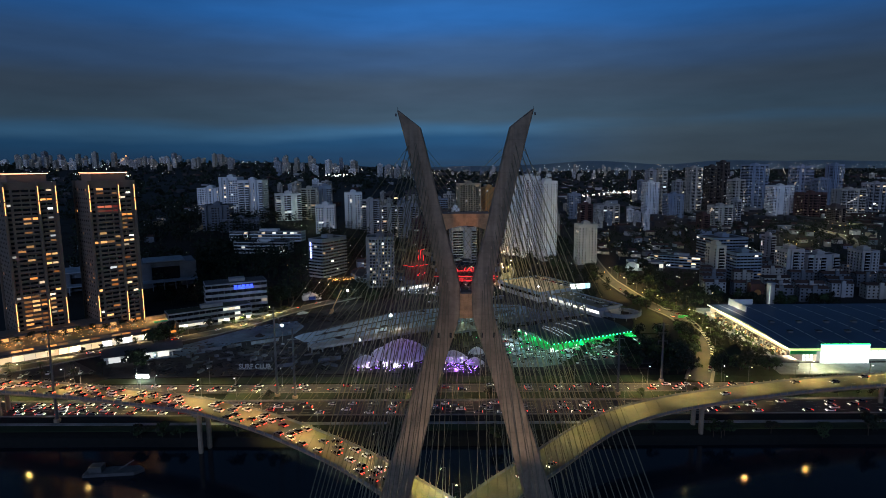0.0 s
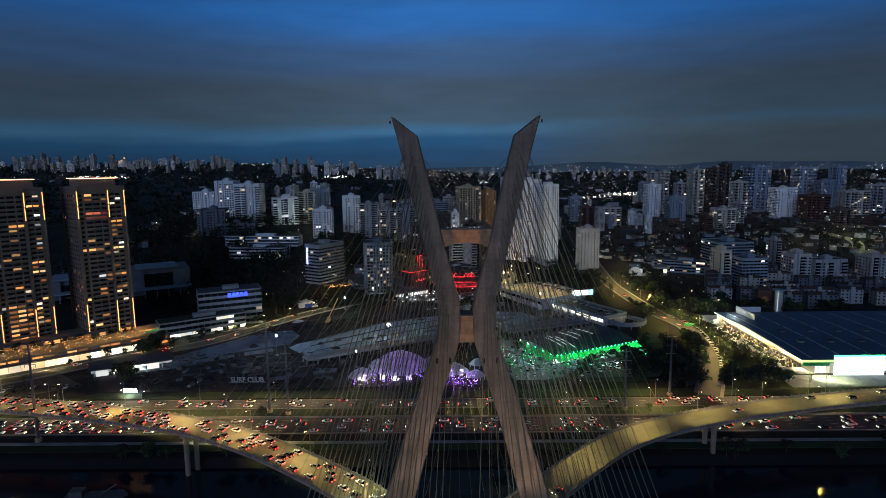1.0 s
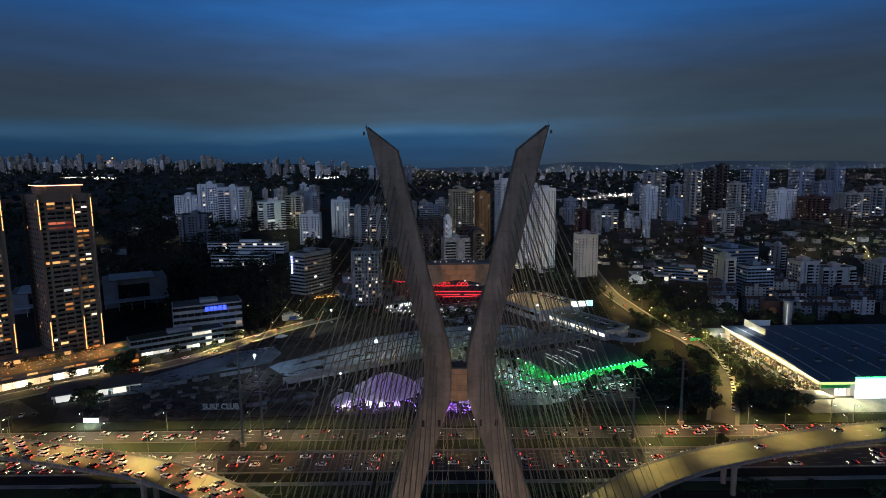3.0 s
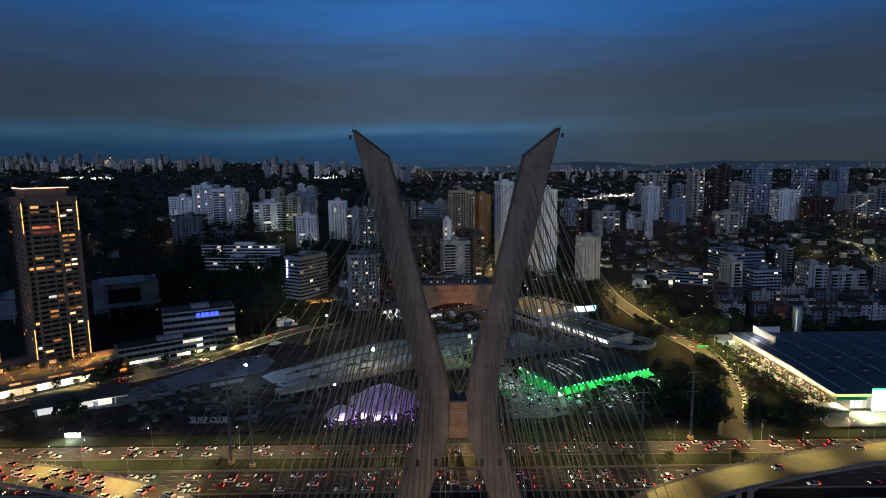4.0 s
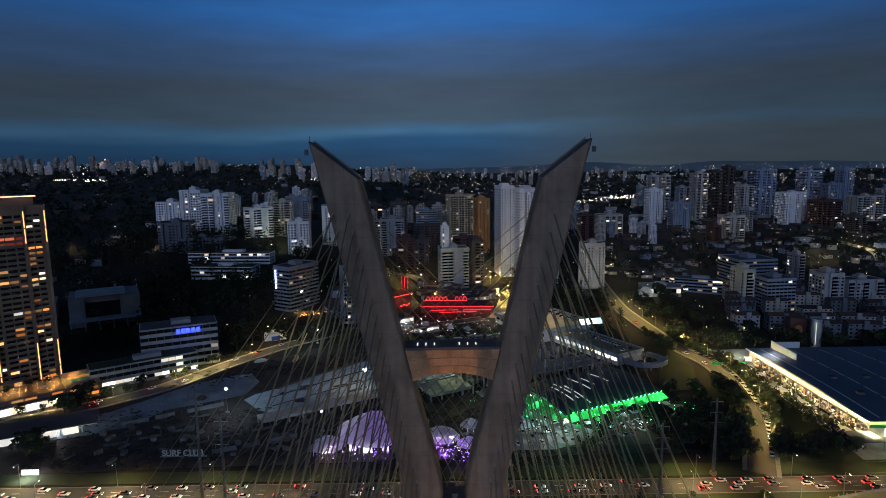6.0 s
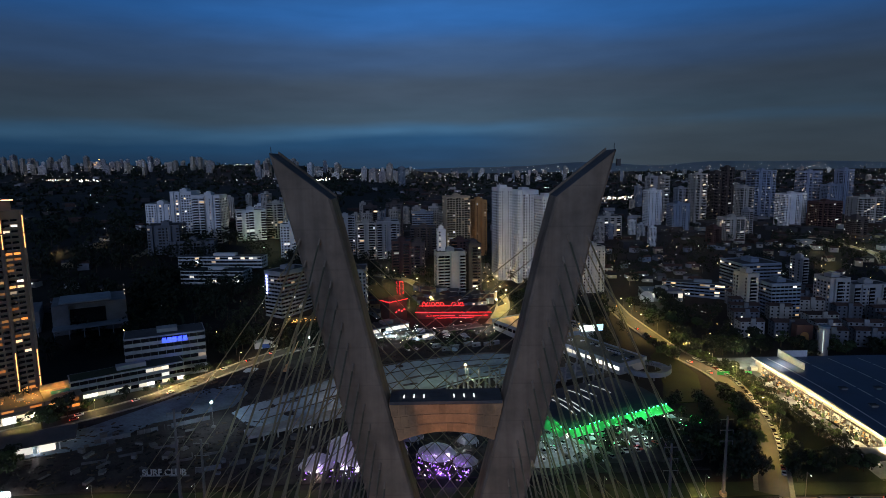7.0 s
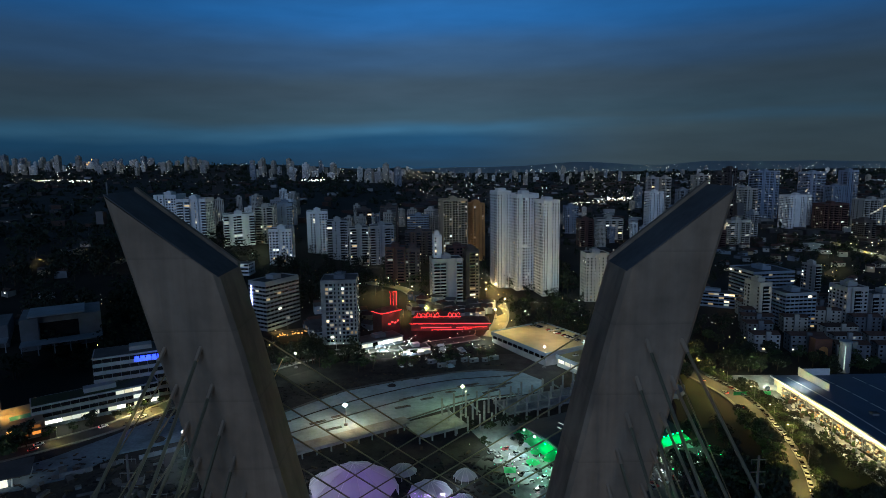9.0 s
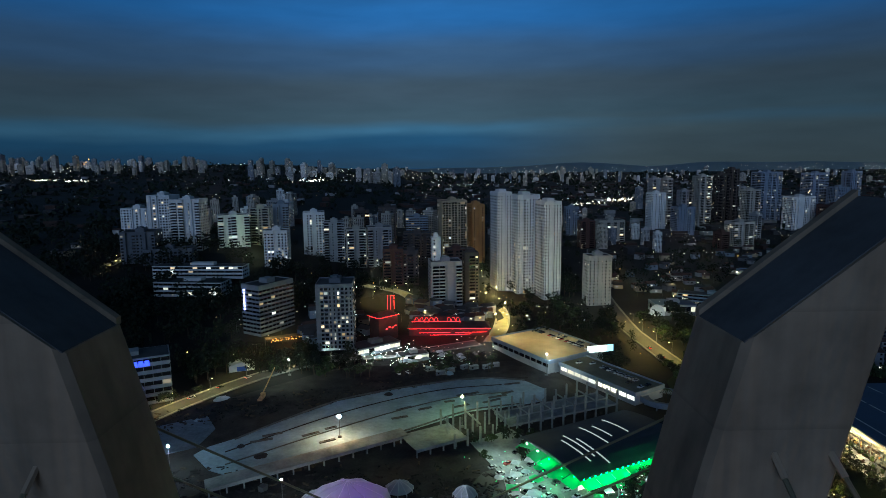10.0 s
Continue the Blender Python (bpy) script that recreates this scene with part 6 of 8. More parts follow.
        m = rr.choice((TILE, DULL, LEAF, LEAF, LEAF2, GREYP, WOODY))
        for q in range(6):
            k.gem((rr.uniform(-0.6, 0.6), rr.uniform(-0.8, 0.8), rr.uniform(0.5, hh)), rr.uniform(0.35, 0.7), m)
        k.prism([(0.7 * math.cos(a * math.tau / 8), 0.85 * math.sin(a * math.tau / 8)) for a in range(8)], 0.154, hh * 0.6, m)
        part("load", k, g, "", "stuff")
    for i in range(24):
        g = thing("storage_rack", *(b.matrix_basis @ Vector((1.5, 6 + i * 4.1, 0.1))), 0, "tall dark steel rack stacked with goods", "rack", "storage racks")
        for z in (0.3, 2.0, 3.7, 5.2):
            k = Kit()
            k.box(-0.7, 0.7, -1.9, 1.9, z, z + 0.12, DARKCONC)
            part("shelf", k, g)
        k = Kit()
        for z in (0.424, 2.124, 3.824):
            for q in range(4):
                if rr.random() < 0.75:
                    k.box(-0.6, 0.5, -1.8 + q * 0.92, -1.0 + q * 0.92, z, z + rr.uniform(0.5, 1.4), rr.choice((WOODY, TILE, DULL, BEIGE, DARKCONC, COFFER)))
        part("shelf_load", k, g, "", "stuff")
    lamp("entrance_light", b.matrix_basis @ Vector((-2, -5, 7)), 34000, (1, 0.80, 0.36), 0.6, 150)
    lamp("entrance_light", b.matrix_basis @ Vector((12, -9, 7)), 16000, (1, 0.92, 0.50), 0.6, 150)
    k = Kit()
    k.box(-14, -0.35, -12, -0.5, 4.6, 5.1, ROOFM)
    part("canopy", k, b)
    for u, v2 in ((-13, -11), (-1, -11), (-13, -1.5)):
        k = Kit()
        k.tube((u, v2, 0), (u, v2, 4.596), 0.2, STEEL, 8)
        part("canopy_post", k, b)
    k = Kit()
    k.box(15.5, 16.0, 84, 111, H + 0.2, H + 5.2, WHITEP)
    k.box(16.004, 34, 110.5, 111, H + 0.2, H + 4.2, WHITEP)
    part("roof_screen", k, b, "tall white plant screen")
    slab("store_forecourt", [(186, 318), (400, 318), (400, 338), (203, 338), (203, 440), (193, 440), (191, 360)], 5.35, SLAB, "pale concrete forecourt of the store", "pavement")
    slab("loading_yard", [(196, 440), (219, 440), (219, 474), (186, 474)], 5.4, SLAB, "pale concrete loading yard", "pavement")
    lamp("yard_light", (206, 452, 12), 14000, (0.9, 1.0, 0.8), 0.4)
    lamp("yard_light", (212, 434, 20), 8000, (0.95, 1.0, 0.95), 0.4, 150)
    fence = thing("site_fence", 186, 442, 5.4, 0, "bright green sheet fence round the yard", "fence")
    for i in range(9):
        k = Kit()
        k.box(i * 2.4 - 8, i * 2.4 - 5.7, -0.05, 0.05, 0, 2.2, GREENT)
        part("panel", k, fence)
    v = thing("delivery_van", 204, 448, 5.4, 80, "white and blue delivery lorry parked in the yard", "lorry")
    k = Kit()
    k.box(-1.1, 1.1, -4.5, 1.8, 0.7, 3.2, WHITEP)
    part("box_body", k, v)
    k = Kit()
    k.add([(sx * 1.05, y, z) for sx in (-1, 1) for y, z in ((1.85, 0.6), (3.7, 0.6), (3.7, 1.5), (3.2, 2.5), (1.85, 2.5))], [(4, 3, 2, 1, 0), (5, 6, 7, 8, 9), (0, 1, 6, 5), (1, 2, 7, 6), (2, 3, 8, 7), (3, 4, 9, 8), (4, 0, 5, 9)], BLUEROOF)
    part("cab", k, v)
    for sx in (-0.95, 0.95):
        for sy in (-3, 2.7):
            k = Kit()
            k.tube((sx - 0.15, sy, 0.5), (sx + 0.15, sy, 0.5), 0.5, RUBBER, 8)
            part("wheel", k, v)


big_store()


# ---- streets ----
def street(name, pts, wide, z, mat, label, kerb=True, category="street"):
    line = spline([(x, y, max(z, land(x, y) + 0.3) if z else land(x, y) + 0.35) for x, y in pts], 6)
    h = wide / 2
    st = tagged(part(name, sweep(line, [(-h, -0.6), (-h, 0), (h, 0), (h, -0.6)], mat)), label, category, "", "structure")
    if kerb:
        for s in (-1, 1):
            part("kerb", sweep(line, [(s * h, -0.3), (s * (h + 0.02), 0.16), (s * (h + 1.8), 0.16), (s * (h + 1.8), -0.3)], KERB), st)
    return line


AVENUE = street("avenue", [(138, 309), (151, 335), (163, 361), (172, 391), (178, 425), (178, 447), (172, 475), (169, 500), (164, 560), (163, 600), (172, 700), (190, 800), (230, 950)], 11, 5.6, ASPHALT, "broad asphalt avenue with parked cars")
SIDE_ST = street("side_street", [(-360, 260), (-300, 308), (-258, 334), (-212, 374), (-166, 411), (-136, 458), (-117, 486), (-98, 508), (-62, 524), (-20, 538), (40, 560)], 10, 5.7, ASPHALT, "side street between towers and building site")
# the hill streets take the yellowed surface, which carries painted lamplight
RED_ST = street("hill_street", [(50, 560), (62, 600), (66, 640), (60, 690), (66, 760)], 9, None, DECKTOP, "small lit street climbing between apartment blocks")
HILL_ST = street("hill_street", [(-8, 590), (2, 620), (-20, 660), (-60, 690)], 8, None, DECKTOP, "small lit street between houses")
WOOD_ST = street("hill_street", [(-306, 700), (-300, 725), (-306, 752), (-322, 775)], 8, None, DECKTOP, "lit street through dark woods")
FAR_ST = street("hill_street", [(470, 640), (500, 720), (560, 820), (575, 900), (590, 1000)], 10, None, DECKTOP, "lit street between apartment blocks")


def light_street(line, gap, side, watts, colour, high=8.5, mat=LAMPY, keep=None, cone=142):
    run, nxt = 0.0, 12.0
    fr = frames_of(line)
    for (p, d, r), (q, _, _) in zip(fr, fr[1:]):
        L = (q - p).length
        while run + L >= nxt:
            c = p + (q - p) * ((nxt - run) / L) + r * side
            nxt += gap
            if keep is None or keep(c):
                s = -1 if side > 0 else 1
                lamp_post(c.x, c.y, c.z, high, math.degrees(math.atan2(-r.x * s, r.y * s)), mat, watts, colour, cone=cone)
        run += L


light_street(AVENUE, 24, 6.5, 12500, (1.0, 0.70, 0.22), cone=0, keep=lambda c: 330 < c.y < 600)
light_street(SIDE_ST, 36, -6, 7000, (1.0, 0.62, 0.22), 6.5, keep=lambda c: c.x < -160)
light_street(SIDE_ST, 26, -6, 20000, (1.0, 0.70, 0.24), 7.0, keep=lambda c: -160 < c.x < -90)
light_street(RED_ST, 30, 5.5, 22000, (1.0, 0.74, 0.28), 6)
light_street(HILL_ST, 34, 5, 10000, (1.0, 0.82, 0.42))
light_street(WOOD_ST, 34, 3, 9000, (1.0, 0.76, 0.34), 5.5)
light_street(FAR_ST, 36, 4, 24000, (1.0, 0.72, 0.26), 6)
traffic(AVENUE, (-3.4,), 14, 0.5, 1, lambda c: 330 < c.y < 560)
for j, (p, d, r) in enumerate(frames_of(AVENUE)[:36]):
    if p.y > 325:
        c = p + r * 4.4
        car(c.x, c.y, c.z + 0.02, math.degrees(math.atan2(-d.x, d.y)), False)
traffic(SIDE_ST, (-2.5, 2.5), 22, 0.55, 1, lambda c: -260 < c.x < -20)


# ---- parking decks ----
def parking_deck(x, y, w, d, top, turn, label, lit_side):
    b = thing("parking_deck", x, y, 5.2, turn, label, "car park building")
    k = Kit()
    k.box(-w / 2 + 0.5, w / 2 - 0.5, -d / 2 + 0.5, d / 2 - 0.5, 0, top - 0.8, GREYP)
    part("body", k, b)
    k = Kit()
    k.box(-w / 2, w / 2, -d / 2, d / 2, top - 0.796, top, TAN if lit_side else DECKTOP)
    part("deck", k, b)
    for x0, x1, y0, y1 in ((-w / 2, w / 2, -d / 2 - 0.3, -d / 2 - 0.004), (-w / 2, w / 2, d / 2 + 0.004, d / 2 + 0.3), (-w / 2 - 0.3, -w / 2 - 0.004, -d / 2, d / 2), (w / 2 + 0.004, w / 2 + 0.3, -d / 2, d / 2)):
        k = Kit()
        k.box(x0, x1, y0, y1, top - 1.6, top + 1.0, BLUEG)
        part("parapet", k, b)
    n = int(d / 6)
    for i in range(n):
        k = Kit()
        v = -d / 2 + 1.0 + i * (d - 2) / n
        k.box(-w / 2 + 0.35, -w / 2 + 0.496, v, v + 5.0, top - 4.2, top - 2.0, SHOP if not lit_side else GLASS)
        part("opening", k, b)
    r = random.Random(int(x))
    for j in range(2):
        for i in range(int(d * 0.3)):
            if r.random() < (0.7 if j else 0.15):
                p = b.matrix_basis @ Vector((w / 2 - 5 - j * 6 if lit_side else -2 + j * 6, -d / 2 + 5 + i * 2.9, top))
                car(p.x, p.y, p.z + 0.01, turn + 90, False)
    return b


pd = parking_deck(86, 535, 50, 62, 8.6, 30, "low parking block with tan roof deck", True)
for i in range(3):
    lamp("deck_light", pd.matrix_basis @ Vector((-10 + (i % 2) * 22, -20 + i * 20, 19)), 9000, (1, 0.72, 0.36), 0.4, 150)
pd2 = parking_deck(113, 477, 24, 62, 7.0, 30, "long parking block with lit openings", False)
for i in range(2):
    lamp("deck_light", pd2.matrix_basis @ Vector((-15, -14 + i * 30, 8)), 1100, (1, 0.86, 0.55), 0.4, 150)
bb = thing("billboard", 119, 515, 12.5, 12, "glowing white and blue billboard on a roof edge", "billboard")
k = Kit()
k.box(-10, 4, -0.2, 0.2, 1, 5.5, SIGNW)
part("panel", k, bb)
k = Kit()
k.box(4.004, 9, -0.2, 0.2, 1, 5.5, glow("pale blue panel", (0.35, 0.75, 1.0), 2.0))
part("panel", k, bb, "pale blue panel")
for u in (-8, 0, 7):
    k = Kit()
    k.tube((u, 0.4, -0.5), (u, 0.4, 1.3), 0.15, STEEL)
    part("leg", k, bb)


def spiral_ramp():
    b = thing("ramp", 136, 446, 5.2, 0, "round concrete car ramp with lit rim", "ramp")
    k = Kit()
    n, R, r2 = 40, 14.0, 9.0
    v, f = [], []
    for i in range(n + 1):
        a, z = i * math.tau / n, 3.0 + 2.2 * i / n
        for q, dz in ((R, 0), (R, -0.5), (r2, -0.5), (r2, 0)):
            v.append((q * math.cos(a), q * math.sin(a), z + dz))
    for i in range(n):
        for j in range(4):
            f.append((4 * i + j, 4 * i + (j + 1) % 4, 4 * i + 4 + (j + 1) % 4, 4 * i + 4 + j))
    k.add(v, f, SLAB)
    part("ramp_slab", k, b)
    k = Kit()
    for i in range(n):
        a0, a1 = i * math.tau / n, (i + 1) * math.tau / n
        z0, z1 = 3.0 + 2.2 * i / n, 3.0 + 2.2 * (i + 1) / n
        k.add([(R * math.cos(a), R * math.sin(a), z) for a, z in ((a0, z0 - 1.9), (a1, z1 - 1.9), (a1, z1 + 1.1), (a0, z0 + 1.1))] + [((R + 0.25) * math.cos(a), (R + 0.25) * math.sin(a), z) for a, z in ((a0, z0 - 1.9), (a1, z1 - 1.9), (a1, z1 + 1.1), (a0, z0 + 1.1))],
              [(0, 1, 2, 3), (7, 6, 5, 4), (3, 2, 6, 7)], BLUEG)
    part("rim_wall", k, b)
    for i in range(8):
        a = i * math.tau / 8
        k = Kit()
        k.tube((11.5 * math.cos(a), 11.5 * math.sin(a), 0), (11.5 * math.cos(a), 11.5 * math.sin(a), 2.6), 0.4, SLAB, 8)
        part("column", k, b)
    lamp("ramp_light", (136, 446, 9.5), 2500, (0.8, 0.9, 1.0), 0.4, 150)
    palm(136, 446, 1.2)


spiral_ramp()
slab("verge", [(128, 400), (152, 402), (166, 442), (166, 500), (150, 480), (140, 430)], 5.5, GRASS, "sloping grass verge by the avenue", "lawn")


# ---- red neon restaurant ----
def neon_edge(b, a, c, r=0.16, mat=NEONR):
    k = Kit()
    k.tube(a, c, r, mat, 5)
    return part("neon_tube", k, b, "red neon tube")


def neon_house():
    b = thing("neon_restaurant", 16, 585, land(16, 585), -2, "dark red restaurant with neon-lined roofs", "building")
    k = Kit()
    k.box(-28, 34, -8, 10, 0, 6, REDBR)
    part("wall", k, b)
    for x0, x1, z, y0 in ((-29, 35, 6, -9.5), (-26, 12, 10.4, -5)):
        k = Kit()
        k.add([(x0, y0, z), (x1, y0, z), (x1, 11, z), (x0, 11, z), (x0 + 4, 1, z + 3.2), (x1 - 4, 1, z + 3.2)], [(3, 2, 1, 0), (0, 1, 5, 4), (2, 3, 4, 5), (1, 2, 5), (3, 0, 4)], TILE)
        part("roof", k, b)
        neon_edge(b, (x0, y0 - 0.2, z), (x1, y0 - 0.2, z), 0.15)
    k = Kit()
    k.box(-25, 11, -3, 6, 8.2, 10.39, REDBR)
    part("upper_wall", k, b)
    for x0 in (-22, -18.2, -14.4, -10.6, -6.8, 3, 6.4, 9.8):
        pts = [(x0 + 1.4 * math.cos(math.pi * i / 6), -5.4, 11.2 + 2.6 * math.sin(math.pi * i / 6)) for i in range(7)]
        k = Kit()
        for p, q in zip(pts, pts[1:]):
            k.tube(p, q, 0.11, NEONR, 5)
        k.tube((x0 + 1.4, -5.4, 10.5), pts[0], 0.14, NEONR, 5)
        k.tube((x0 - 1.4, -5.4, 10.5), pts[-1], 0.14, NEONR, 5)
        part("neon_arch", k, b, "red neon arch")
    for x0, x1, z in ((-20, 4, 3.0), (8, 32, 3.2), (-12, 10, 1.2), (10, 20, 1.6)):
        neon_edge(b, (x0, -10.5, z), (x1, -10.5, z + 0.4), 0.14)
    for x0 in (-20, -2, 16, 30):
        lamp("neon_light", b.matrix_basis @ Vector((x0, -12, 4)), 780, (1, 0.06, 0.05), 0.5)
    lamp("neon_light", b.matrix_basis @ Vector((-10, -7, 13)), 720, (1, 0.06, 0.05), 0.5)
    t = thing("neon_pavilion", -31, 572, land(-31, 572), 42, "red pavilion with neon-edged tower", "building")
    t.scale = (0.64, 0.64, 1.0)
    k = Kit()
    k.box(-14, 14, -9, 9, 0, 19, REDBR)
    part("wall", k, t)
    k = Kit()
    k.add([(-15.5, -10.5, 19), (15.5, -10.5, 19), (15.5, 10.5, 19), (-15.5, 10.5, 19), (-9, 0, 22.2), (9, 0, 22.2)], [(3, 2, 1, 0), (0, 1, 5, 4), (2, 3, 4, 5), (1, 2, 5), (3, 0, 4)], TILE)
    part("roof", k, t)
    for a, c in (((-15.5, -10.7, 19), (15.5, -10.7, 19)), ((-15.7, -10.5, 19), (-15.7, 10.5, 19)), ((15.6, -10.5, 19), (15.6, 10.5, 19))):
        neon_edge(t, a, c, 0.17)
    k = Kit()
    k.box(9, 14.4, -2, 3.4, 19, 33, REDBR)
    tw = part("tower", k, t)
    for u, v in ((9, -2.2), (14.4, -2.2), (8.8, 3.4)):
        k = Kit()
        k.tube((u, v, 22), (u, v, 33), 0.16, NEONR, 5)
        part("neon_tube", k, tw)
    k = Kit()
    k.tube((9, -2.2, 33), (14.4, -2.2, 33), 0.16, NEONR, 5)
    part("neon_tube", k, tw)
    for i in range(4):
        k = Kit()
        k.box(-4 + i * 4.4, -1.6 + i * 4.4, -9.1, -9.004, 9 + (i % 2), 10.0 + (i % 2), NEONR)
        part("red_window", k, t)
    lamp("neon_light", t.matrix_basis @ Vector((0, -14, 17)), 900, (1, 0.06, 0.05), 0.5)
    lamp("neon_light", t.matrix_basis @ Vector((12, -8, 28)), 720, (1, 0.06, 0.05), 0.5)


neon_house()


# ---- shops, hotel details, offices ----
def long_building(name, x, y, w, d, h, turn, wall, label, floors, lit, litmat=LIT, z=None, seed=1, roof=ROOFM):
    """A low slab with ribbon windows on each floor, each window an object of its own on the front."""
    r = random.Random(seed)
    b = thing(name, x, y, (land(x, y) if z is None else z) - 0.4, turn, label, "building")
    fl = (h - 0.8) / floors
    k = Kit()
    shell(k, plan_outline(w, d), floors, fl, h, wall, 0.35)
    part("wall", k, b)
    bays = int(w / 4.2)
    meshes = {}
    for m in (GLASS, litmat):
        k = Kit()
        hw = (w - 4.6) / max(1, bays - 1) / 2 - 0.09
        k.box(-hw, hw, -0.1, 0.02, 0, fl * 0.5, m)
        meshes[m] = k.mesh("window")
    for f in range(floors):
        for i in range(bays):
            m = litmat if r.random() < (lit[f] if f < len(lit) else 0.1) else GLASS
            o = part("window", meshes[m], b)
            o.location = (-w / 2 + 2.3 + i * (w - 4.6) / max(1, bays - 1), -d / 2 - 0.004, 1.2 + f * fl + fl * 0.28)
    kd = Kit()
    for f in range(floors):
        for i in range(int(d / 4.2)):
            for sx in (-1, 1):
                v = -d / 2 + 2.2 + i * 4.2
                a, c = (-w / 2 - 0.06, -w / 2 + 0.02) if sx < 0 else (w / 2 - 0.02, w / 2 + 0.06)
                kd.box(a, c, v - 1.2, v + 1.2, 1.2 + f * fl + fl * 0.28, 1.2 + f * fl + fl * 0.75, GLASS)
    part("side_window", kd, b, "dark side windows", "stuff")
    k = Kit()
    k.box(-w / 2 - 0.3, w / 2 + 0.3, -d / 2 - 0.3, d / 2 + 0.3, h + 0.004, h + 0.5, wall)
    part("parapet", k, b)
    k = Kit()
    k.box(-w / 2 + 0.3, w / 2 - 0.3, -d / 2 + 0.3, d / 2 - 0.3, h + 0.504, h + 0.56, roof)
    part("roof", k, b)
    k = Kit()
    k.box(-w * 0.1, w * 0.16, -d * 0.2, d * 0.22, h + 0.564, h + 3.0, wall)
    part("roof_house", k, b)
    return b


off = long_building("office_building", -170, 463, 46, 20, 28, 26, OFFICE, "pale grey office building with a blue roof sign", 6, [0.1, 0.1, 0.05, 0.12, 0.05, 0.15], seed=2)
for i in range(5):
    k = Kit()
    k.box(-2 + i * 3.0, 0.4 + i * 3.0, -11.0, -10.6, 23.6, 26.6, LEDB)
    part("blue_sign", k, off, "blue glowing sign bars")
lamp("sign_light", off.matrix_basis @ Vector((4, -13, 25)), 900, (0.08, 0.12, 1.0), 0.4)
long_building("office_building", -181, 436, 60, 14, 13, 35, OFFICE, "low grey office row with bright ground floor", 3, [0.75, 0.04, 0.3], SHOP, seed=3, roof=GRASS)
lamp("shop_light", (-165, 430, 9), 1100, (0.95, 1.0, 0.95), 0.6, 150)
lamp("shop_light", (-185, 416, 9), 1000, (0.95, 1.0, 0.95), 0.6, 150)


def hall(x, y, w, d, h, turn, label):
    """A plain windowless hall with a deep portal and a projecting sheet roof."""
    b = thing("exhibition_hall", x, y, land(x, y) - 0.3, turn, label, "building", "exhibition halls")
    k = Kit()
    k.prism([(-w / 2, -d / 2), (-w * 0.28, -d / 2), (-w * 0.28, -d / 2 + 3), (w * 0.22, -d / 2 + 3), (w * 0.22, -d / 2), (w / 2, -d / 2), (w / 2, d / 2), (-w / 2, d / 2)], 0, h, DULL)
    part("wall", k, b)
    k = Kit()
    k.box(-w * 0.27, w * 0.21, -d / 2 + 2.9, -d / 2 + 2.99, 2, h - 4, GLASS)
    part("glazing", k, b)
    k = Kit()
    k.box(-w * 0.4, w * 0.3, -d / 2 - 2, d * 0.3, h + 1.2, h + 2.0, PALEROOF)
    k.box(-w * 0.36, w * 0.26, -d / 2, d * 0.26, h + 0.004, h + 1.196, DULL)
    part("roof_slab", k, b)
    k = Kit()
    k.box(-w / 2, w / 2, -d / 2 - 14, -d / 2 - 0.1, 6.5, 7.2, PALEROOF)
    part("porch_roof", k, b)
    for i in range(6):
        k = Kit()
        k.box(-w / 2 + 1 + i * (w - 2) / 5 - 0.3, -w / 2 + 1 + i * (w - 2) / 5 + 0.3, -d / 2 - 13.4, -d / 2 - 12.8, -0.5, 6.496, PALEROOF)
        part("porch_post", k, b)
    return b


hall(-262, 540, 48, 36, 22, 30, "large grey hall with a flat sheet roof")
hall(-330, 535, 56, 40, 16, 30, "broad low hall with a pale roof")
long_building("institute_building", -201.0, 640, 60, 20, 12, -6, WHITEP, "long white institute building with lit floors", 3, [0.6, 0.12, 0.06], SHOP, seed=5)
long_building("institute_building", -207.2, 676, 84, 16, 11, -4, WHITEP, "long low white institute building", 3, [0.1, 0.1, 0.3], seed=6)
long_building("shop_row", -36, 546, 34, 16, 6, 34, DULL, "bright white-lit row of shops", 1, [0.6], SHOP, seed=7)
for u in (-9, 0, 9):
    lamp("shop_light", (-28 + u * 0.83, 532 + u * 0.56, 10), 8000, (0.92, 0.97, 1.0), 0.5, 150)
long_building("shop_row", -8, 528, 20, 10, 5, 20, GREYP, "small white pavilion with lit front", 1, [0.8], SHOP, seed=8)
long_building("school_building", 255, 640, 60, 14, 13, -28, BLUEG, "long pale school building with open galleries", 4, [0.2, 0.15, 0.15, 0.12], seed=9)
long_building("community_hall", 214, 632, 34, 22, 9, -4, GREYP, "low hall with an arched bright end", 1, [0.5], SHOP, seed=10, roof=BLUEROOF)
k = Kit()
pts = [(196 + 7 * math.cos(math.pi * i / 10), 10 + 10 * math.sin(math.pi * i / 10)) for i in range(11)]
k.add([(x, 619, z) for x, z in pts] + [(x, 618, z) for x, z in pts], [tuple(range(11)), tuple(range(11, 22))[::-1]] + [(i, i + 1, 12 + i, 11 + i) for i in range(10)], TENT)
tagged(part("arched_gable", k), "white arched gable lit by a lamp", "gable")
lamp("gable_light", (197, 612, 13), 4000, (0.85, 1.0, 0.95), 0.4)
lamp("court_flood", (-186, 752, land(-186, 752) + 3), 12000, (0.85, 1.0, 0.65), 0.5)
lamp("court_flood", (131, 640, 20), 9000, (0.85, 1.0, 0.85), 0.5)
lamp("court_flood", (560, 850, 40), 30000, (0.85, 1.0, 0.9), 0.5)

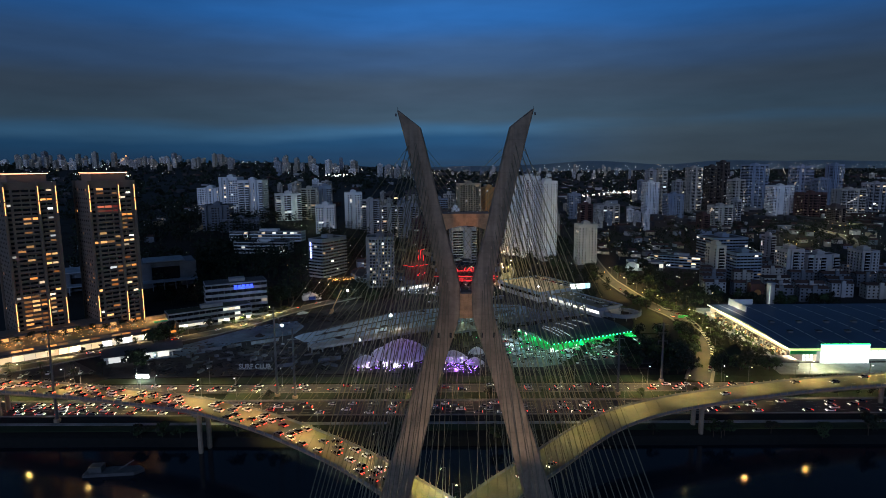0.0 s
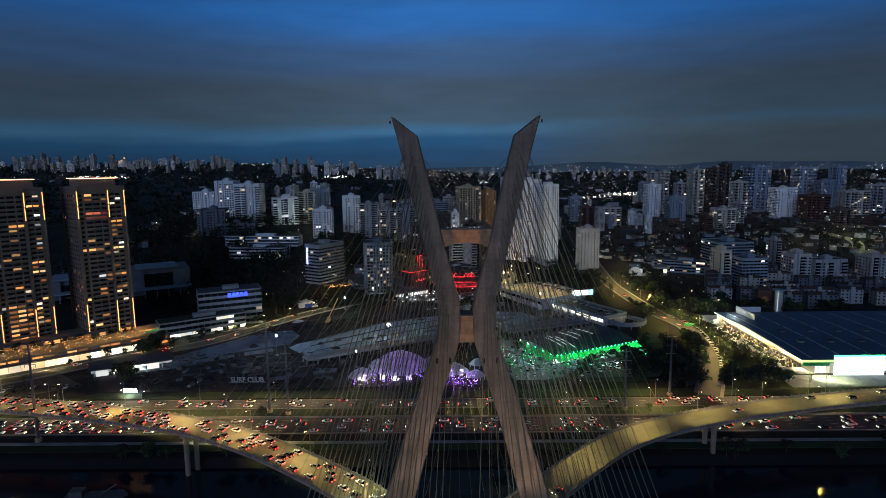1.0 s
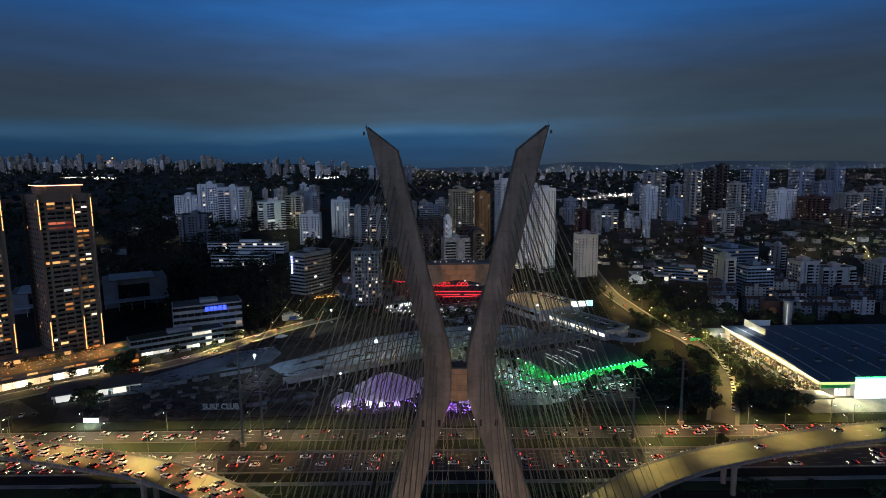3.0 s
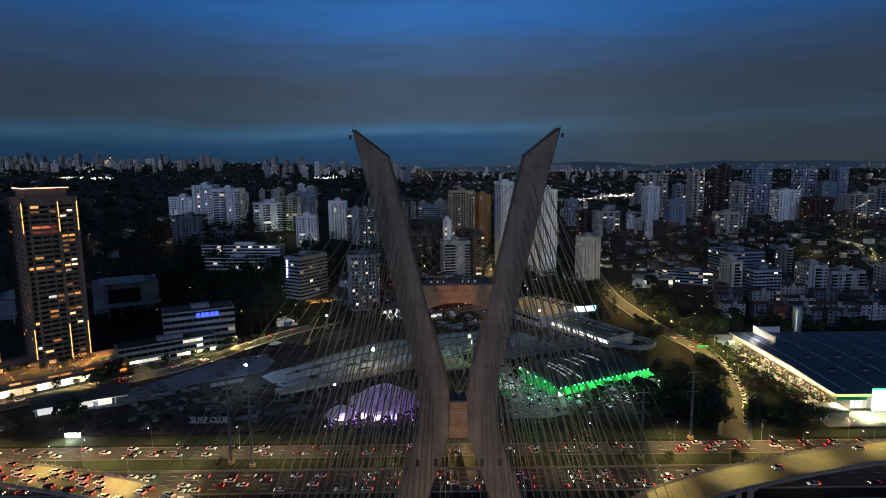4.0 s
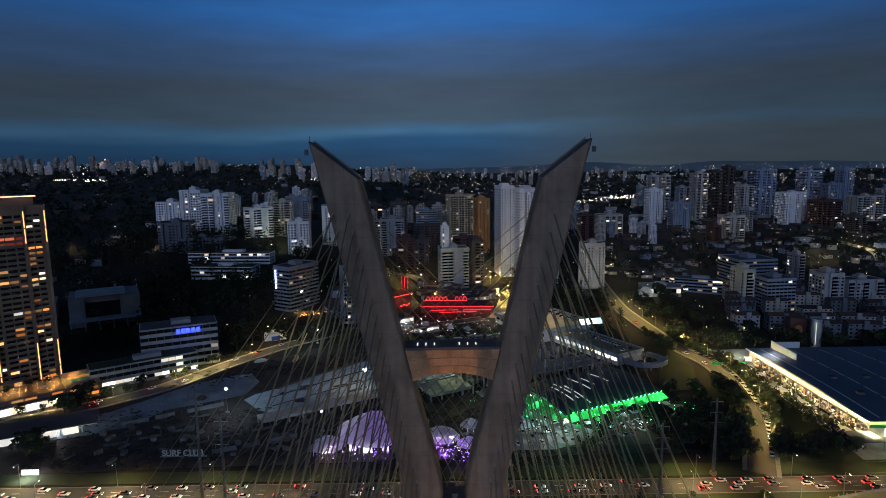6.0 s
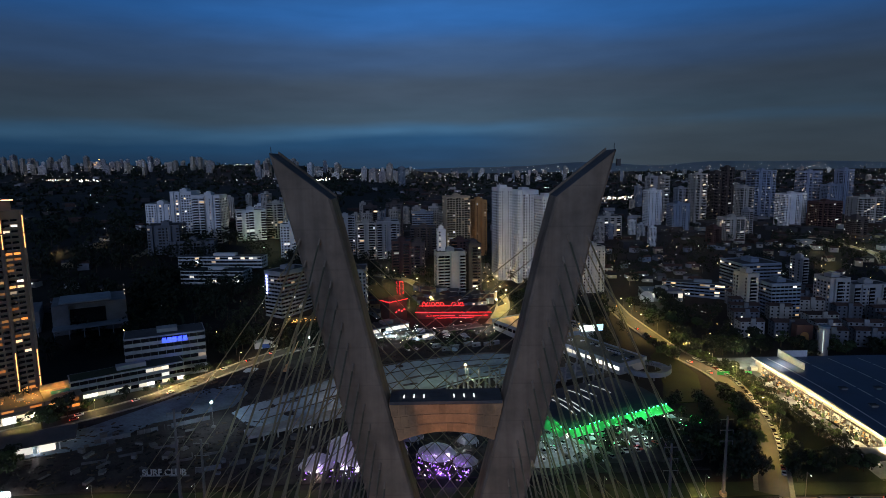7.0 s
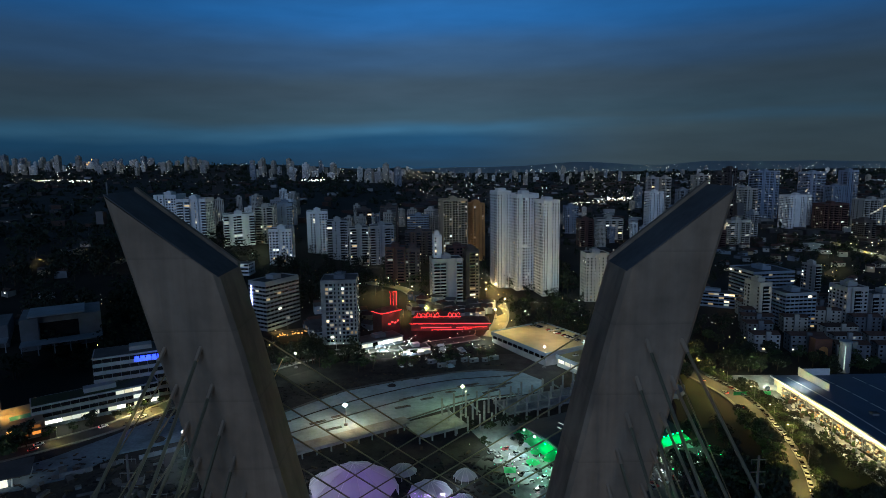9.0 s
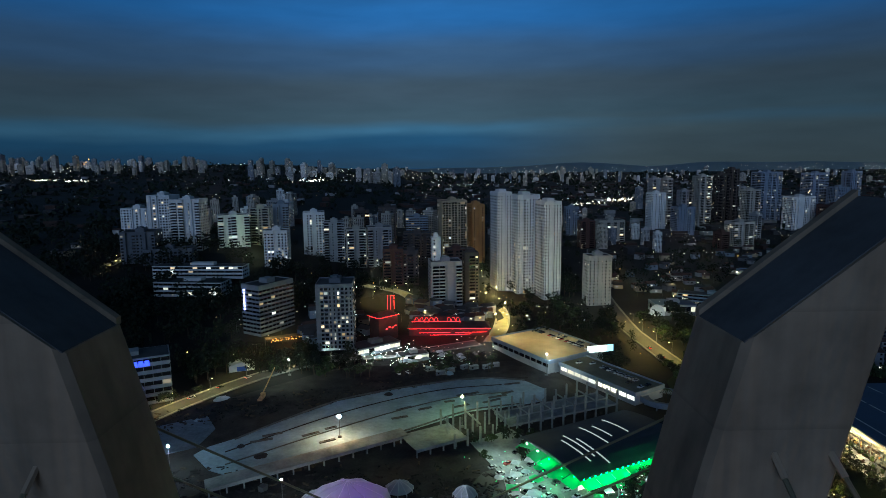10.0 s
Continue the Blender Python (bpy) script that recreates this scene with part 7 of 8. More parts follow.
HX, HY, HZ = hotel.matrix_basis @ Vector((-17.1, 5.6, hotel_top - 18))
hotel_sign = thing("hotel_sign", HX, HY, HZ, -32, "vertical blue-white light sign of plain bars on a hotel wall", "sign")
for i in range(7):
    k = Kit()
    k.box(-0.8, 0.8, -0.5, -0.1, i * 2.3, i * 2.3 + 1.6, glow("sign bar", (0.35, 0.4, 1.0), 5) if i == 0 else bpy.data.materials["sign bar"])
    part("sign_bar", k, hotel_sign)
ter = thing("hotel_terrace", -96, 541, land(-96, 541) + 0.2, 26, "low terrace roof hung with orange lamps", "terrace")
k = Kit()
k.box(-16, 16, -4, 4, 3.0, 3.4, WOODY)
part("roof", k, ter)
k = Kit()
for i in range(60):
    k.gem((r0.uniform(-16, 16), r0.uniform(-5, -3.5), r0.uniform(1.6, 3.8)), r0.uniform(0.15, 0.4), STRIP)
part("string_lights", k, ter, "strings of orange lamps", "stuff")
for u in (-15, -5, 5, 15):
    k = Kit()
    k.tube((u, -3.6, -0.5), (u, -3.6, 3.0), 0.12, WOODY)
    part("post", k, ter)
lamp("terrace_lamp", ter.matrix_basis @ Vector((0, -7, 3.5)), 2600, (1, 0.5, 0.15), 0.5, 150)

# service shed, and a glowing board shaped as a roadside lamp's lens glare
shed = thing("service_shed", -190, 354, 5.5, 27, "white service shed with dark roof and lit bays", "shed")
k = Kit()
k.box(-22, 22, 4, 9, 0, 4.2, WHITEP)
part("wall", k, shed)
k = Kit()
k.add([(-23, -5, 4.3), (23, -5, 4.3), (23, 10, 5.6), (-23, 10, 5.6), (-23, -5, 4.7), (23, -5, 4.7), (23, 10, 6.0), (-23, 10, 6.0)], [(3, 2, 1, 0), (4, 5, 6, 7), (0, 1, 5, 4), (1, 2, 6, 5), (2, 3, 7, 6), (3, 0, 4, 7)], ROOFM)
part("roof", k, shed)
for i in range(5):
    k = Kit()
    k.box(-20 + i * 9, -19.5 + i * 9, -4.5, -4, 0, 4.3, WHITEP)
    part("post", k, shed)
for i in range(4):
    k = Kit()
    k.box(-19 + i * 9, -12.4 + i * 9, -3.9, -3.78, 0.3, 3.7, SHOP)
    part("bay_light", k, shed)
lamp("shed_light", shed.matrix_basis @ Vector((6, -1, 3.6)), 4500, (0.95, 1, 1), 0.5)
lamp("shed_light", shed.matrix_basis @ Vector((-10, -1, 3.6)), 900, (0.95, 1, 1), 0.5)
disp = thing("display_board", -171, 316, 5.2, 0, "very bright white board standing for a lamp glare, on two posts", "display")
k = Kit()
k.box(-3.6, 3.6, -0.2, 0.2, 1.2, 3.2, glow("lamp glare panel", (0.85, 0.93, 1.0), 12))
part("screen", k, disp)
for u in (-2, 2):
    k = Kit()
    k.tube((u, 0.3, -0.3), (u, 0.3, 1.4), 0.15, STEEL)
    part("post", k, disp)
lamp("display_glow", (-171, 314, 8), 2600, (0.85, 0.93, 1.0), 0.8)
small = thing("corner_shed", -121, 514, land(-121, 514) - 0.3, 20, "small white shed with a blue door", "shed")
k = Kit()
k.add([(x, y, z) for y in (-5, 5) for x, z in ((-8, 0), (8, 0), (8, 4), (0, 6), (-8, 4))], [(0, 1, 2, 3, 4), (9, 8, 7, 6, 5), (0, 5, 6, 1), (1, 6, 7, 2), (2, 7, 8, 3), (3, 8, 9, 4), (4, 9, 5, 0)], WHITEP)
part("body", k, small)
k = Kit()
k.box(-3, 3, -5.12, -5.004, 0.1, 3.2, paint("blue door", (0.05, 0.12, 0.45)))
part("door", k, small)


# ---- housing estate ----
def estate_block(x, y, w, turn, h=12.5, wall=BEIGE):
    b = thing("estate_block", x, y, land(x, y) - 0.5, turn, "plain four-storey rendered housing block with shallow roof", "building", "housing estate")
    d = 11.0
    k = Kit()
    shell(k, plan_outline(w, d), 4, 3.0, h, wall, 0.08)
    part("wall", k, b)
    k = Kit()
    k.add([(-w / 2 - 0.4, -d / 2 - 0.4, h), (w / 2 + 0.4, -d / 2 - 0.4, h), (w / 2 + 0.4, d / 2 + 0.4, h), (-w / 2 - 0.4, d / 2 + 0.4, h), (-w / 2 - 0.4, 0, h + 1.8), (w / 2 + 0.4, 0, h + 1.8)], [(3, 2, 1, 0), (0, 1, 5, 4), (2, 3, 4, 5), (1, 2, 5), (3, 0, 4)], TILE)
    part("roof", k, b)
    k, kl = Kit(), Kit()
    n = int(w / 3.6)
    for f in range(4):
        for i in range(n):
            u = -w / 2 + 1.8 + i * (w - 3.6) / max(1, n - 1)
            t = kl if rnd.random() < 0.06 else k
            pane_box(t, 0, u, 1.9 + f * 2.9, w, d, 1.3, 1.2, LIT if t is kl else GLASS, 0.1)
        for v in (-2.5, 2.5):
            for face in (1, 3):
                pane_box(k, face, v, 1.9 + f * 2.9, w, d, 1.1, 1.1, GLASS, 0.1)
    part("window", k, b, "dark windows", "stuff")
    if kl.v:
        part("lit_window", kl, b, "lit windows", "stuff")
    k = Kit()
    k.box(-1.6, 1.6, -d / 2 - 1.6, -d / 2 - 0.1, 0, h + 2.6, wall)
    part("stair_tower", k, b)


for row in range(7):
    y = 505 + row * 21
    for i in range(9):
        x = 232 + i * 27 + row * 9
        if rnd.random() < 0.82 and not (i == 0 and row == 0):
            estate_block(x, y + rnd.uniform(-3, 3) - i * 3.0, rnd.uniform(17, 24), rnd.uniform(-12, 0), wall=rnd.choice((BEIGE, GREYP, DULL, DULL)))

kiosk = thing("red_gatehouse", 268, 500, land(268, 500) - 0.3, -6, "red-brown gatehouse with an arched recess", "building")
k = Kit()
k.box(-5.5, 5.5, 0, 8, 0, 15, REDBR)
part("wall", k, kiosk)
k = Kit()
k.add([(3 * math.cos(math.pi * i / 10), -0.15, 7 + 3 * math.sin(math.pi * i / 10)) for i in range(11)] + [(-3, -0.15, 1), (3, -0.15, 1)], [tuple(range(13))], ORANGEP)
part("arch_panel", k, kiosk)
tank = thing("water_tower", 267, 478, 5.5, 0, "round pale water tower with a lit ladder strip", "water tower")
k = Kit()
k.tube((0, 0, -0.5), (0, 0, 18.5), 3.2, GREYP, 18)
part("drum", k, tank)
k = Kit()
k.tube((0, 0, 18.504), (0, 0, 20), 3.6, BLUEG, 18)
part("cap", k, tank)
k = Kit()
k.box(-2.2, -1.9, -3.0, -2.7, 2, 17.5, glow("ladder strip", (0.8, 1.0, 0.95), 0.8))
part("ladder_strip", k, tank)


# ---- small houses ----
def house(x, y, s=1.0):
    w, d, h = rnd.uniform(7, 12) * s, rnd.uniform(7, 10) * s, rnd.uniform(3.5, 7)
    b = thing("house", x, y, land(x, y) - 0.4, rnd.uniform(-40, 40), "small rendered city house with tiled roof", "house", "small houses")
    wall = rnd.choice((BEIGE, GREYP, DULL, BLUEG, TAN))
    k = Kit()
    k.box(-w / 2, w / 2, -d / 2, d / 2, 0, h, wall)
    part("wall", k, b)
    k = Kit()
    k.add([(-w / 2 - 0.4, -d / 2 - 0.4, h + 0.004), (w / 2 + 0.4, -d / 2 - 0.4, h + 0.004), (w / 2 + 0.4, d / 2 + 0.4, h + 0.004), (-w / 2 - 0.4, d / 2 + 0.4, h + 0.004), (-w / 2 - 0.4, 0, h + 2.2), (w / 2 + 0.4, 0, h + 2.2)], [(3, 2, 1, 0), (0, 1, 5, 4), (2, 3, 4, 5), (1, 2, 5), (3, 0, 4)], rnd.choice((TILE, TILE, ROOFM, ROOFM)))
    part("roof", k, b)
    for u in (rnd.uniform(-w * 0.25, w * 0.25),):
        k = Kit()
        k.box(u - 1.0, u + 1.0, -d / 2 - 0.07, -d / 2 - 0.004, h - 2.2, h - 1.0, LIT if rnd.random() < 0.3 else GLASS)
        part("window", k, b)


for _ in range(34):
    house(rnd.uniform(-14, 56), rnd.uniform(606, 645))
for _ in range(16):
    house(rnd.uniform(-90, -45), rnd.uniform(575, 620))
for _ in range(22):
    house(rnd.uniform(-86, -46), rnd.uniform(535, 560))
for _ in range(56):
    y = rnd.uniform(680, 900)
    house(rnd.uniform(180, 200 + (y - 620) * 1.2), y)
for _ in range(50):
    y = rnd.uniform(690, 980)
    house(rnd.uniform(380, 760), y)
for _ in range(18):
    house(rnd.uniform(-420, -290), rnd.uniform(560, 900))

# ---- planting ----
for p, d, r in frames_of(SIDE_ST)[16:34]:
    tree(p.x - 7.5 + tree_rnd.uniform(-1, 1), p.y + 6 + tree_rnd.uniform(-2, 2), tree_rnd.uniform(0.35, 0.6))
plaza()
green_hall()
for _ in range(26):
    tree(tree_rnd.uniform(100, 140), tree_rnd.uniform(322, 352), 0.95)
for _ in range(14):
    tree(tree_rnd.uniform(158, 190), tree_rnd.uniform(320, 338), 0.6)
for p, d, r in frames_of(AVENUE)[4:44]:
    if 322 < p.y < 600:
        tree(p.x + 8.6 + tree_rnd.uniform(-0.8, 0.8), p.y + tree_rnd.uniform(-3, 3), tree_rnd.uniform(0.4, 0.65))
        tree(p.x + d.x * 4 + r.x * 8.2, p.y + d.y * 4 + r.y * 8.2, tree_rnd.uniform(0.35, 0.6))
        tree(p.x - d.x * 4 + r.x * 9.0, p.y - d.y * 4 + r.y * 9.0, tree_rnd.uniform(0.3, 0.5))
        if not 410 < p.y < 470:
            tree(p.x + d.x * 4 - r.x * 8.6, p.y + d.y * 4 - r.y * 8.6, tree_rnd.uniform(0.4, 0.65))
            tree(p.x - 9.0 + tree_rnd.uniform(-1.5, 1.5), p.y + tree_rnd.uniform(-3, 3), tree_rnd.uniform(0.55, 0.85))
for i in range(12):
    q = pose(-245, 372, 5, 0, 0, 40) @ Vector((-56 + i * 8.6, 8 + (i % 3) * 2, 8.5))
    tree(q.x, q.y, 0.42, q.z)
slab("parking_lot", [(-290, 312), (-232, 312), (-206, 330), (-232, 350), (-262, 328)], 5.4, ASPHALT, "open parking lot beside the service shed", "car park")
for row in range(3):
    for i in range(9):
        if cr.random() < 0.7:
            car(-268 + i * 6.2 + row * 6, 314.5 + row * 5.6 + (i > 6) * 0.5, 5.41, cr.choice((0, 180)) + 20, False)
for i in range(8):
    palm(-262 + i * 9, 313 + (i % 2) * 12, 1.0)
slab("store_verge", [(150, 318), (188, 318), (192, 360), (193, 440), (180, 440), (166, 385)], 5.42, GRASS, "grass verge between avenue and store", "lawn")
for i in range(12):
    tree(190 + tree_rnd.uniform(-2, 3), 346 + i * 5.4, 0.42)
for i in range(10):
    tree(tree_rnd.uniform(84, 125), tree_rnd.uniform(346, 372), 0.55)
for i in range(6):
    lamp_post(52 + i * 14, 344 + i * 4, 5.5, 8, 180, LAMPW, 2600, (0.9, 1.0, 0.92))
grove(26, 172, 250, 478, 505, 0.9)
grove(20, 250, 330, 470, 492, 0.8)
grove(18, 175, 215, 540, 620, 1.0)
grove(10, 20, 60, 378, 410, 0.5)
wood(120, -270, -125, 486, 640, 1.2, "dense dark wood of tall city trees")
wood(110, -380, -215, 570, 760, 1.3, "dense dark wood on the hillside")
wood(60, -160, -60, 610, 720, 1.1, "dark trees between hotel and apartments")
wood(120, -700, -380, 520, 900, 1.4, "dark wooded hill beyond the towers")
wood(46, 70, 160, 560, 680, 0.75, "dark trees below the white towers")
wood(26, -70, 10, 640, 700, 0.8, "dark trees behind small houses")
wood(30, -60, 90, 690, 800, 0.9, "dark trees between apartment towers")
wood(130, 180, 420, 690, 900, 0.8, "dark trees among small houses")
wood(110, 420, 800, 620, 1000, 0.9, "dark trees among the far blocks")
wood(30, -345, -270, 690, 790, 0.9, "dark trees hugging a hill street")
wood(70, 440, 640, 640, 1000, 0.8, "dark trees round the far street")
wood(70, -260, -60, 690, 860, 1.0, "dark wood below the apartment slabs")
wood(34, 186, 195, 345, 438, 0.4, "bushes and small trees between avenue and store")
wood(22, 196, 216, 478, 500, 0.8, "trees behind the loading yard")
wood(40, 182, 240, 505, 640, 0.8, "trees along the avenue")
wood(26, 118, 156, 500, 600, 0.6, "trees beside the parking block")
wood(16, 130, 150, 352, 400, 0.6, "trees between market hall and avenue")
wood(50, 60, 160, 690, 900, 0.8, "dark trees behind the white towers")
wood(36, 240, 470, 520, 640, 0.55, "dark trees among the housing blocks")
wood(16, -88, -46, 505, 526, 0.95, "dark trees by the small shops")
wood(24, -124, -76, 503, 526, 0.85, "dark trees before the hotel")
grove(5, -208, -192, 376, 396, 1.0)
grove(6, -190, -182, 330, 350, 0.9)
grove(10, -100, -60, 492, 515, 0.9)
grove(12, 66, 130, 595, 660, 1.0)
grove(14, 95, 150, 560, 600, 0.9)
grove(10, 130, 150, 690, 760, 1.2)
for _ in range(16):
    tree(tree_rnd.uniform(-210, 230), 290 + tree_rnd.uniform(-2, 2), 0.35, 5.2)
for _ in range(22):
    tree(tree_rnd.uniform(-160, 200), tree_rnd.uniform(246, 252), 0.6, 3.0)
grove(8, -60, 130, 311, 318, 0.55)


# bare sodium lamps added along the hill streets to gild nearby tower bases
for x, y, s in ((58, 606, 0.9), (70, 640, 0.7), (56, 672, 0.6), (68, 696, 0.8), (0, 612, 0.5), (-14, 648, 0.5)):
    flood_light(x, y, land(x, y), 8, 7000, (1.0, 0.68, 0.24), LAMPY, s)
gold = random.Random(14)
for x0, x1, y0, y1, n, w in ((-60, 60, 600, 680, 9, 9000), (180, 330, 650, 820, 12, 8500), (330, 640, 640, 900, 16, 10000), (-150, -60, 500, 560, 8, 9000), (-420, -260, 560, 860, 7, 7000), (-90, 60, 700, 860, 8, 12000), (150, 400, 830, 1050, 10, 9000)):
    for _ in range(n):
        x, y = gold.uniform(x0, x1), gold.uniform(y0, y1)
        lamp_post(x, y, land(x, y), 8, gold.uniform(0, 360), LAMPY if gold.random() < 0.7 else LAMPW, w, (1.0, 0.70, 0.26) if gold.random() < 0.7 else (0.9, 1.0, 0.9))
k = Kit()
for _ in range(220):
    y = 480 * (1500 / 480) ** gold.random()
    x = gold.uniform(-0.45, 0.72) * y
    if x < -100 and gold.random() < 0.5 or (-120 < x < 140 and y < 545):
        continue
    k.gem((x, y, land(x, y) + gold.uniform(6, 9)), gold.uniform(0.18, 0.42) * (0.6 + y / 1500), SPARKY)
tagged(part("sodium_lights", k), "scattered golden street lights among trees and houses", "lights", "", "stuff")


# ---- far city, woods and lights ----
def far_woods():
    r = np.random.RandomState(12)
    k = Kit()
    for _ in range(2600):
        y = r.uniform(760, 4200)
        x = r.uniform(-1, 1) * (y * 0.8 + 100)
        if -260 < x < 900 and y < 1350 and r.rand() < 0.75:
            continue
        z, s = land(x, y), r.uniform(5, 9) * (1 + y / 3500)
        for _ in range(9):
            p = np.array((x, y, z + s * 0.3)) + r.normal(0, 0.5, 3) * s
            p[2] = max(p[2], z + 0.5)
            n = r.normal(size=3)
            n[2] = abs(n[2])
            n /= np.linalg.norm(n)
            a = np.cross(n, r.normal(size=3))
            a /= np.linalg.norm(a)
            b = np.cross(n, a)
            q = s * r.uniform(0.35, 0.6)
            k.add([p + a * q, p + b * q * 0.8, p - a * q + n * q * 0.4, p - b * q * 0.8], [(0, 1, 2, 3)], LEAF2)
    tagged(part("far_woods", k), "dark wooded slopes between the city districts", "woods", "", "stuff")


far_woods()
FAR = []
for i, (m, w, d, h) in enumerate(((WHITEP, 20, 18, 55), (GREYP, 24, 18, 48), (BEIGE, 18, 20, 62), (BLUEG, 22, 22, 75), (BEIGE, 20, 20, 58), (WHITEP, 34, 16, 40), (BEIGE, 22, 20, 66), (GREYP, 30, 18, 52))):
    st = (m, 3.0, 3.6, 1.9, 1.6, 0.16, False)
    fr2 = random.Random(i)
    k = Kit()
    shell(k, plan_outline(w, d), int(h / 9), 9.0, h, m, 0.4)
    k2, k3 = Kit(), Kit()
    for face, u, z, f, bb2 in window_spots(w, d, h, st):
        if face == 2:
            continue
        hot = fr2.random() < 0.05
        pane_box(k3 if hot else k2, face, u, z, w, d, 1.9, 1.6, LIT if hot else GLASS, 0.1)
    k.box(-w * 0.2, w * 0.2, -d * 0.2, d * 0.25, h - 0.5, h + 4.5, m)
    whole = Kit()
    for q in (k, k2, k3):
        base = len(whole.v)
        whole.v += q.v
        whole.f += [tuple(t + base for t in f) for f in q.f]
        whole.m += [whole.slot(q.mats[t]) for t in q.m]
    FAR.append((k.mesh("wall"), k2.mesh("window"), k3.mesh("lit_window"), whole.mesh("far_tower")))
far_rnd = random.Random(99)


def far_tower(x, y, s):
    i = far_rnd.randrange(len(FAR))
    b = tagged(new("far_tower", FAR[i][3 if y > 1400 else 0]), "distant apartment tower with a few lit windows", "building", "distant towers")
    b.matrix_basis = pose(x, y, land(x, y) - 3, 0, 0, far_rnd.uniform(-25, 25))
    b.scale = (s, s, s * far_rnd.uniform(0.75, 1.2))
    if y > 1400:
        return
    part("window", FAR[i][1], b, "", "stuff")
    part("lit_window", FAR[i][2], b, "", "stuff")


def far_cluster(n, a0, a1, y0, y1, s0=0.8, s1=1.2):
    """Towers between two bearings, given as sideways metres for each metre ahead."""
    for _ in range(n):
        y = far_rnd.uniform(y0, y1)
        far_tower(far_rnd.uniform(a0, a1) * y, y, far_rnd.uniform(s0, s1))


far_cluster(100, -0.78, -0.36, 2700, 4100, 0.6, 1.1)
far_cluster(34, -0.29, -0.15, 2500, 3600, 0.7, 1.15)
far_cluster(10, -0.12, -0.05, 2300, 2600, 0.9, 1.1)
far_cluster(40, 0.1, 0.75, 2600, 4300, 0.5, 0.8)
far_cluster(34, -0.1, 0.3, 3000, 4600, 0.5, 0.9)
far_cluster(14, 0.3, 0.8, 1500, 2200, 0.4, 0.65)
far_cluster(14, 0.16, 0.34, 900, 1400, 0.35, 0.6)
far_cluster(16, -0.12, 0.04, 860, 1150, 0.45, 0.75)
far_cluster(12, 0.10, 0.2, 820, 1150, 0.4, 0.7)
far_cluster(14, -0.32, -0.18, 860, 1300, 0.4, 0.7)


def city_lights():
    r = random.Random(55)
    k = Kit()
    for _ in range(4200):
        y = 950 * (4600 / 950) ** r.random()
        x = r.uniform(-0.8, 0.8) * y
        if (x < -0.02 * y and y < 2200 and r.random() < 0.85) or noise.noise((x / 130, y / 420, 3.0)) < r.uniform(-0.6, 0.2):
            continue
        k.gem((x, y, land(x, y) + r.uniform(5, 14)), y * 0.00026 * r.uniform(0.5, 1.7), SPARK)
    for _ in range(1100):
        y = r.uniform(2400, 4700)
        k.gem((r.uniform(-0.8, 0.8) * y, y, land(0, y) + r.uniform(10, 45)), y * 0.00026 * r.uniform(0.5, 1.5), SPARK)
    for dx in (0, 14, -9):
        k.gem((-0.545 * 3000 + dx, 3000, land(-1635, 3000) + 42 + dx), 4.0, STRIP)
    for a, y, s in ((0.28, 1700, 1), (0.30, 1750, 1), (-0.6, 2300, 1), (-0.55, 2250, 1), (0.25, 1600, 1), (-0.19, 2300, 1)):
        for _ in range(22):
            k.gem((a * y + r.uniform(-45, 45), y + r.uniform(-20, 20), land(a * y, y) + r.uniform(8, 14)), y * 0.0009, SPARK)
    tagged(part("city_lights", k), "countless small street and window lights of the far city", "lights", "", "stuff")
    k = Kit()
    for _ in range(520):
        y = r.uniform(560, 1100)
        x = r.uniform(-0.5, 0.75) * y
        if x < -60 and r.random() < 0.5:
            continue
        k.gem((x, y, land(x, y) + r.uniform(5, 11)), r.uniform(0.16, 0.42), SPARK)
    tagged(part("street_lights", k), "scattered small street lights among trees and houses", "lights", "", "stuff")


city_lights()

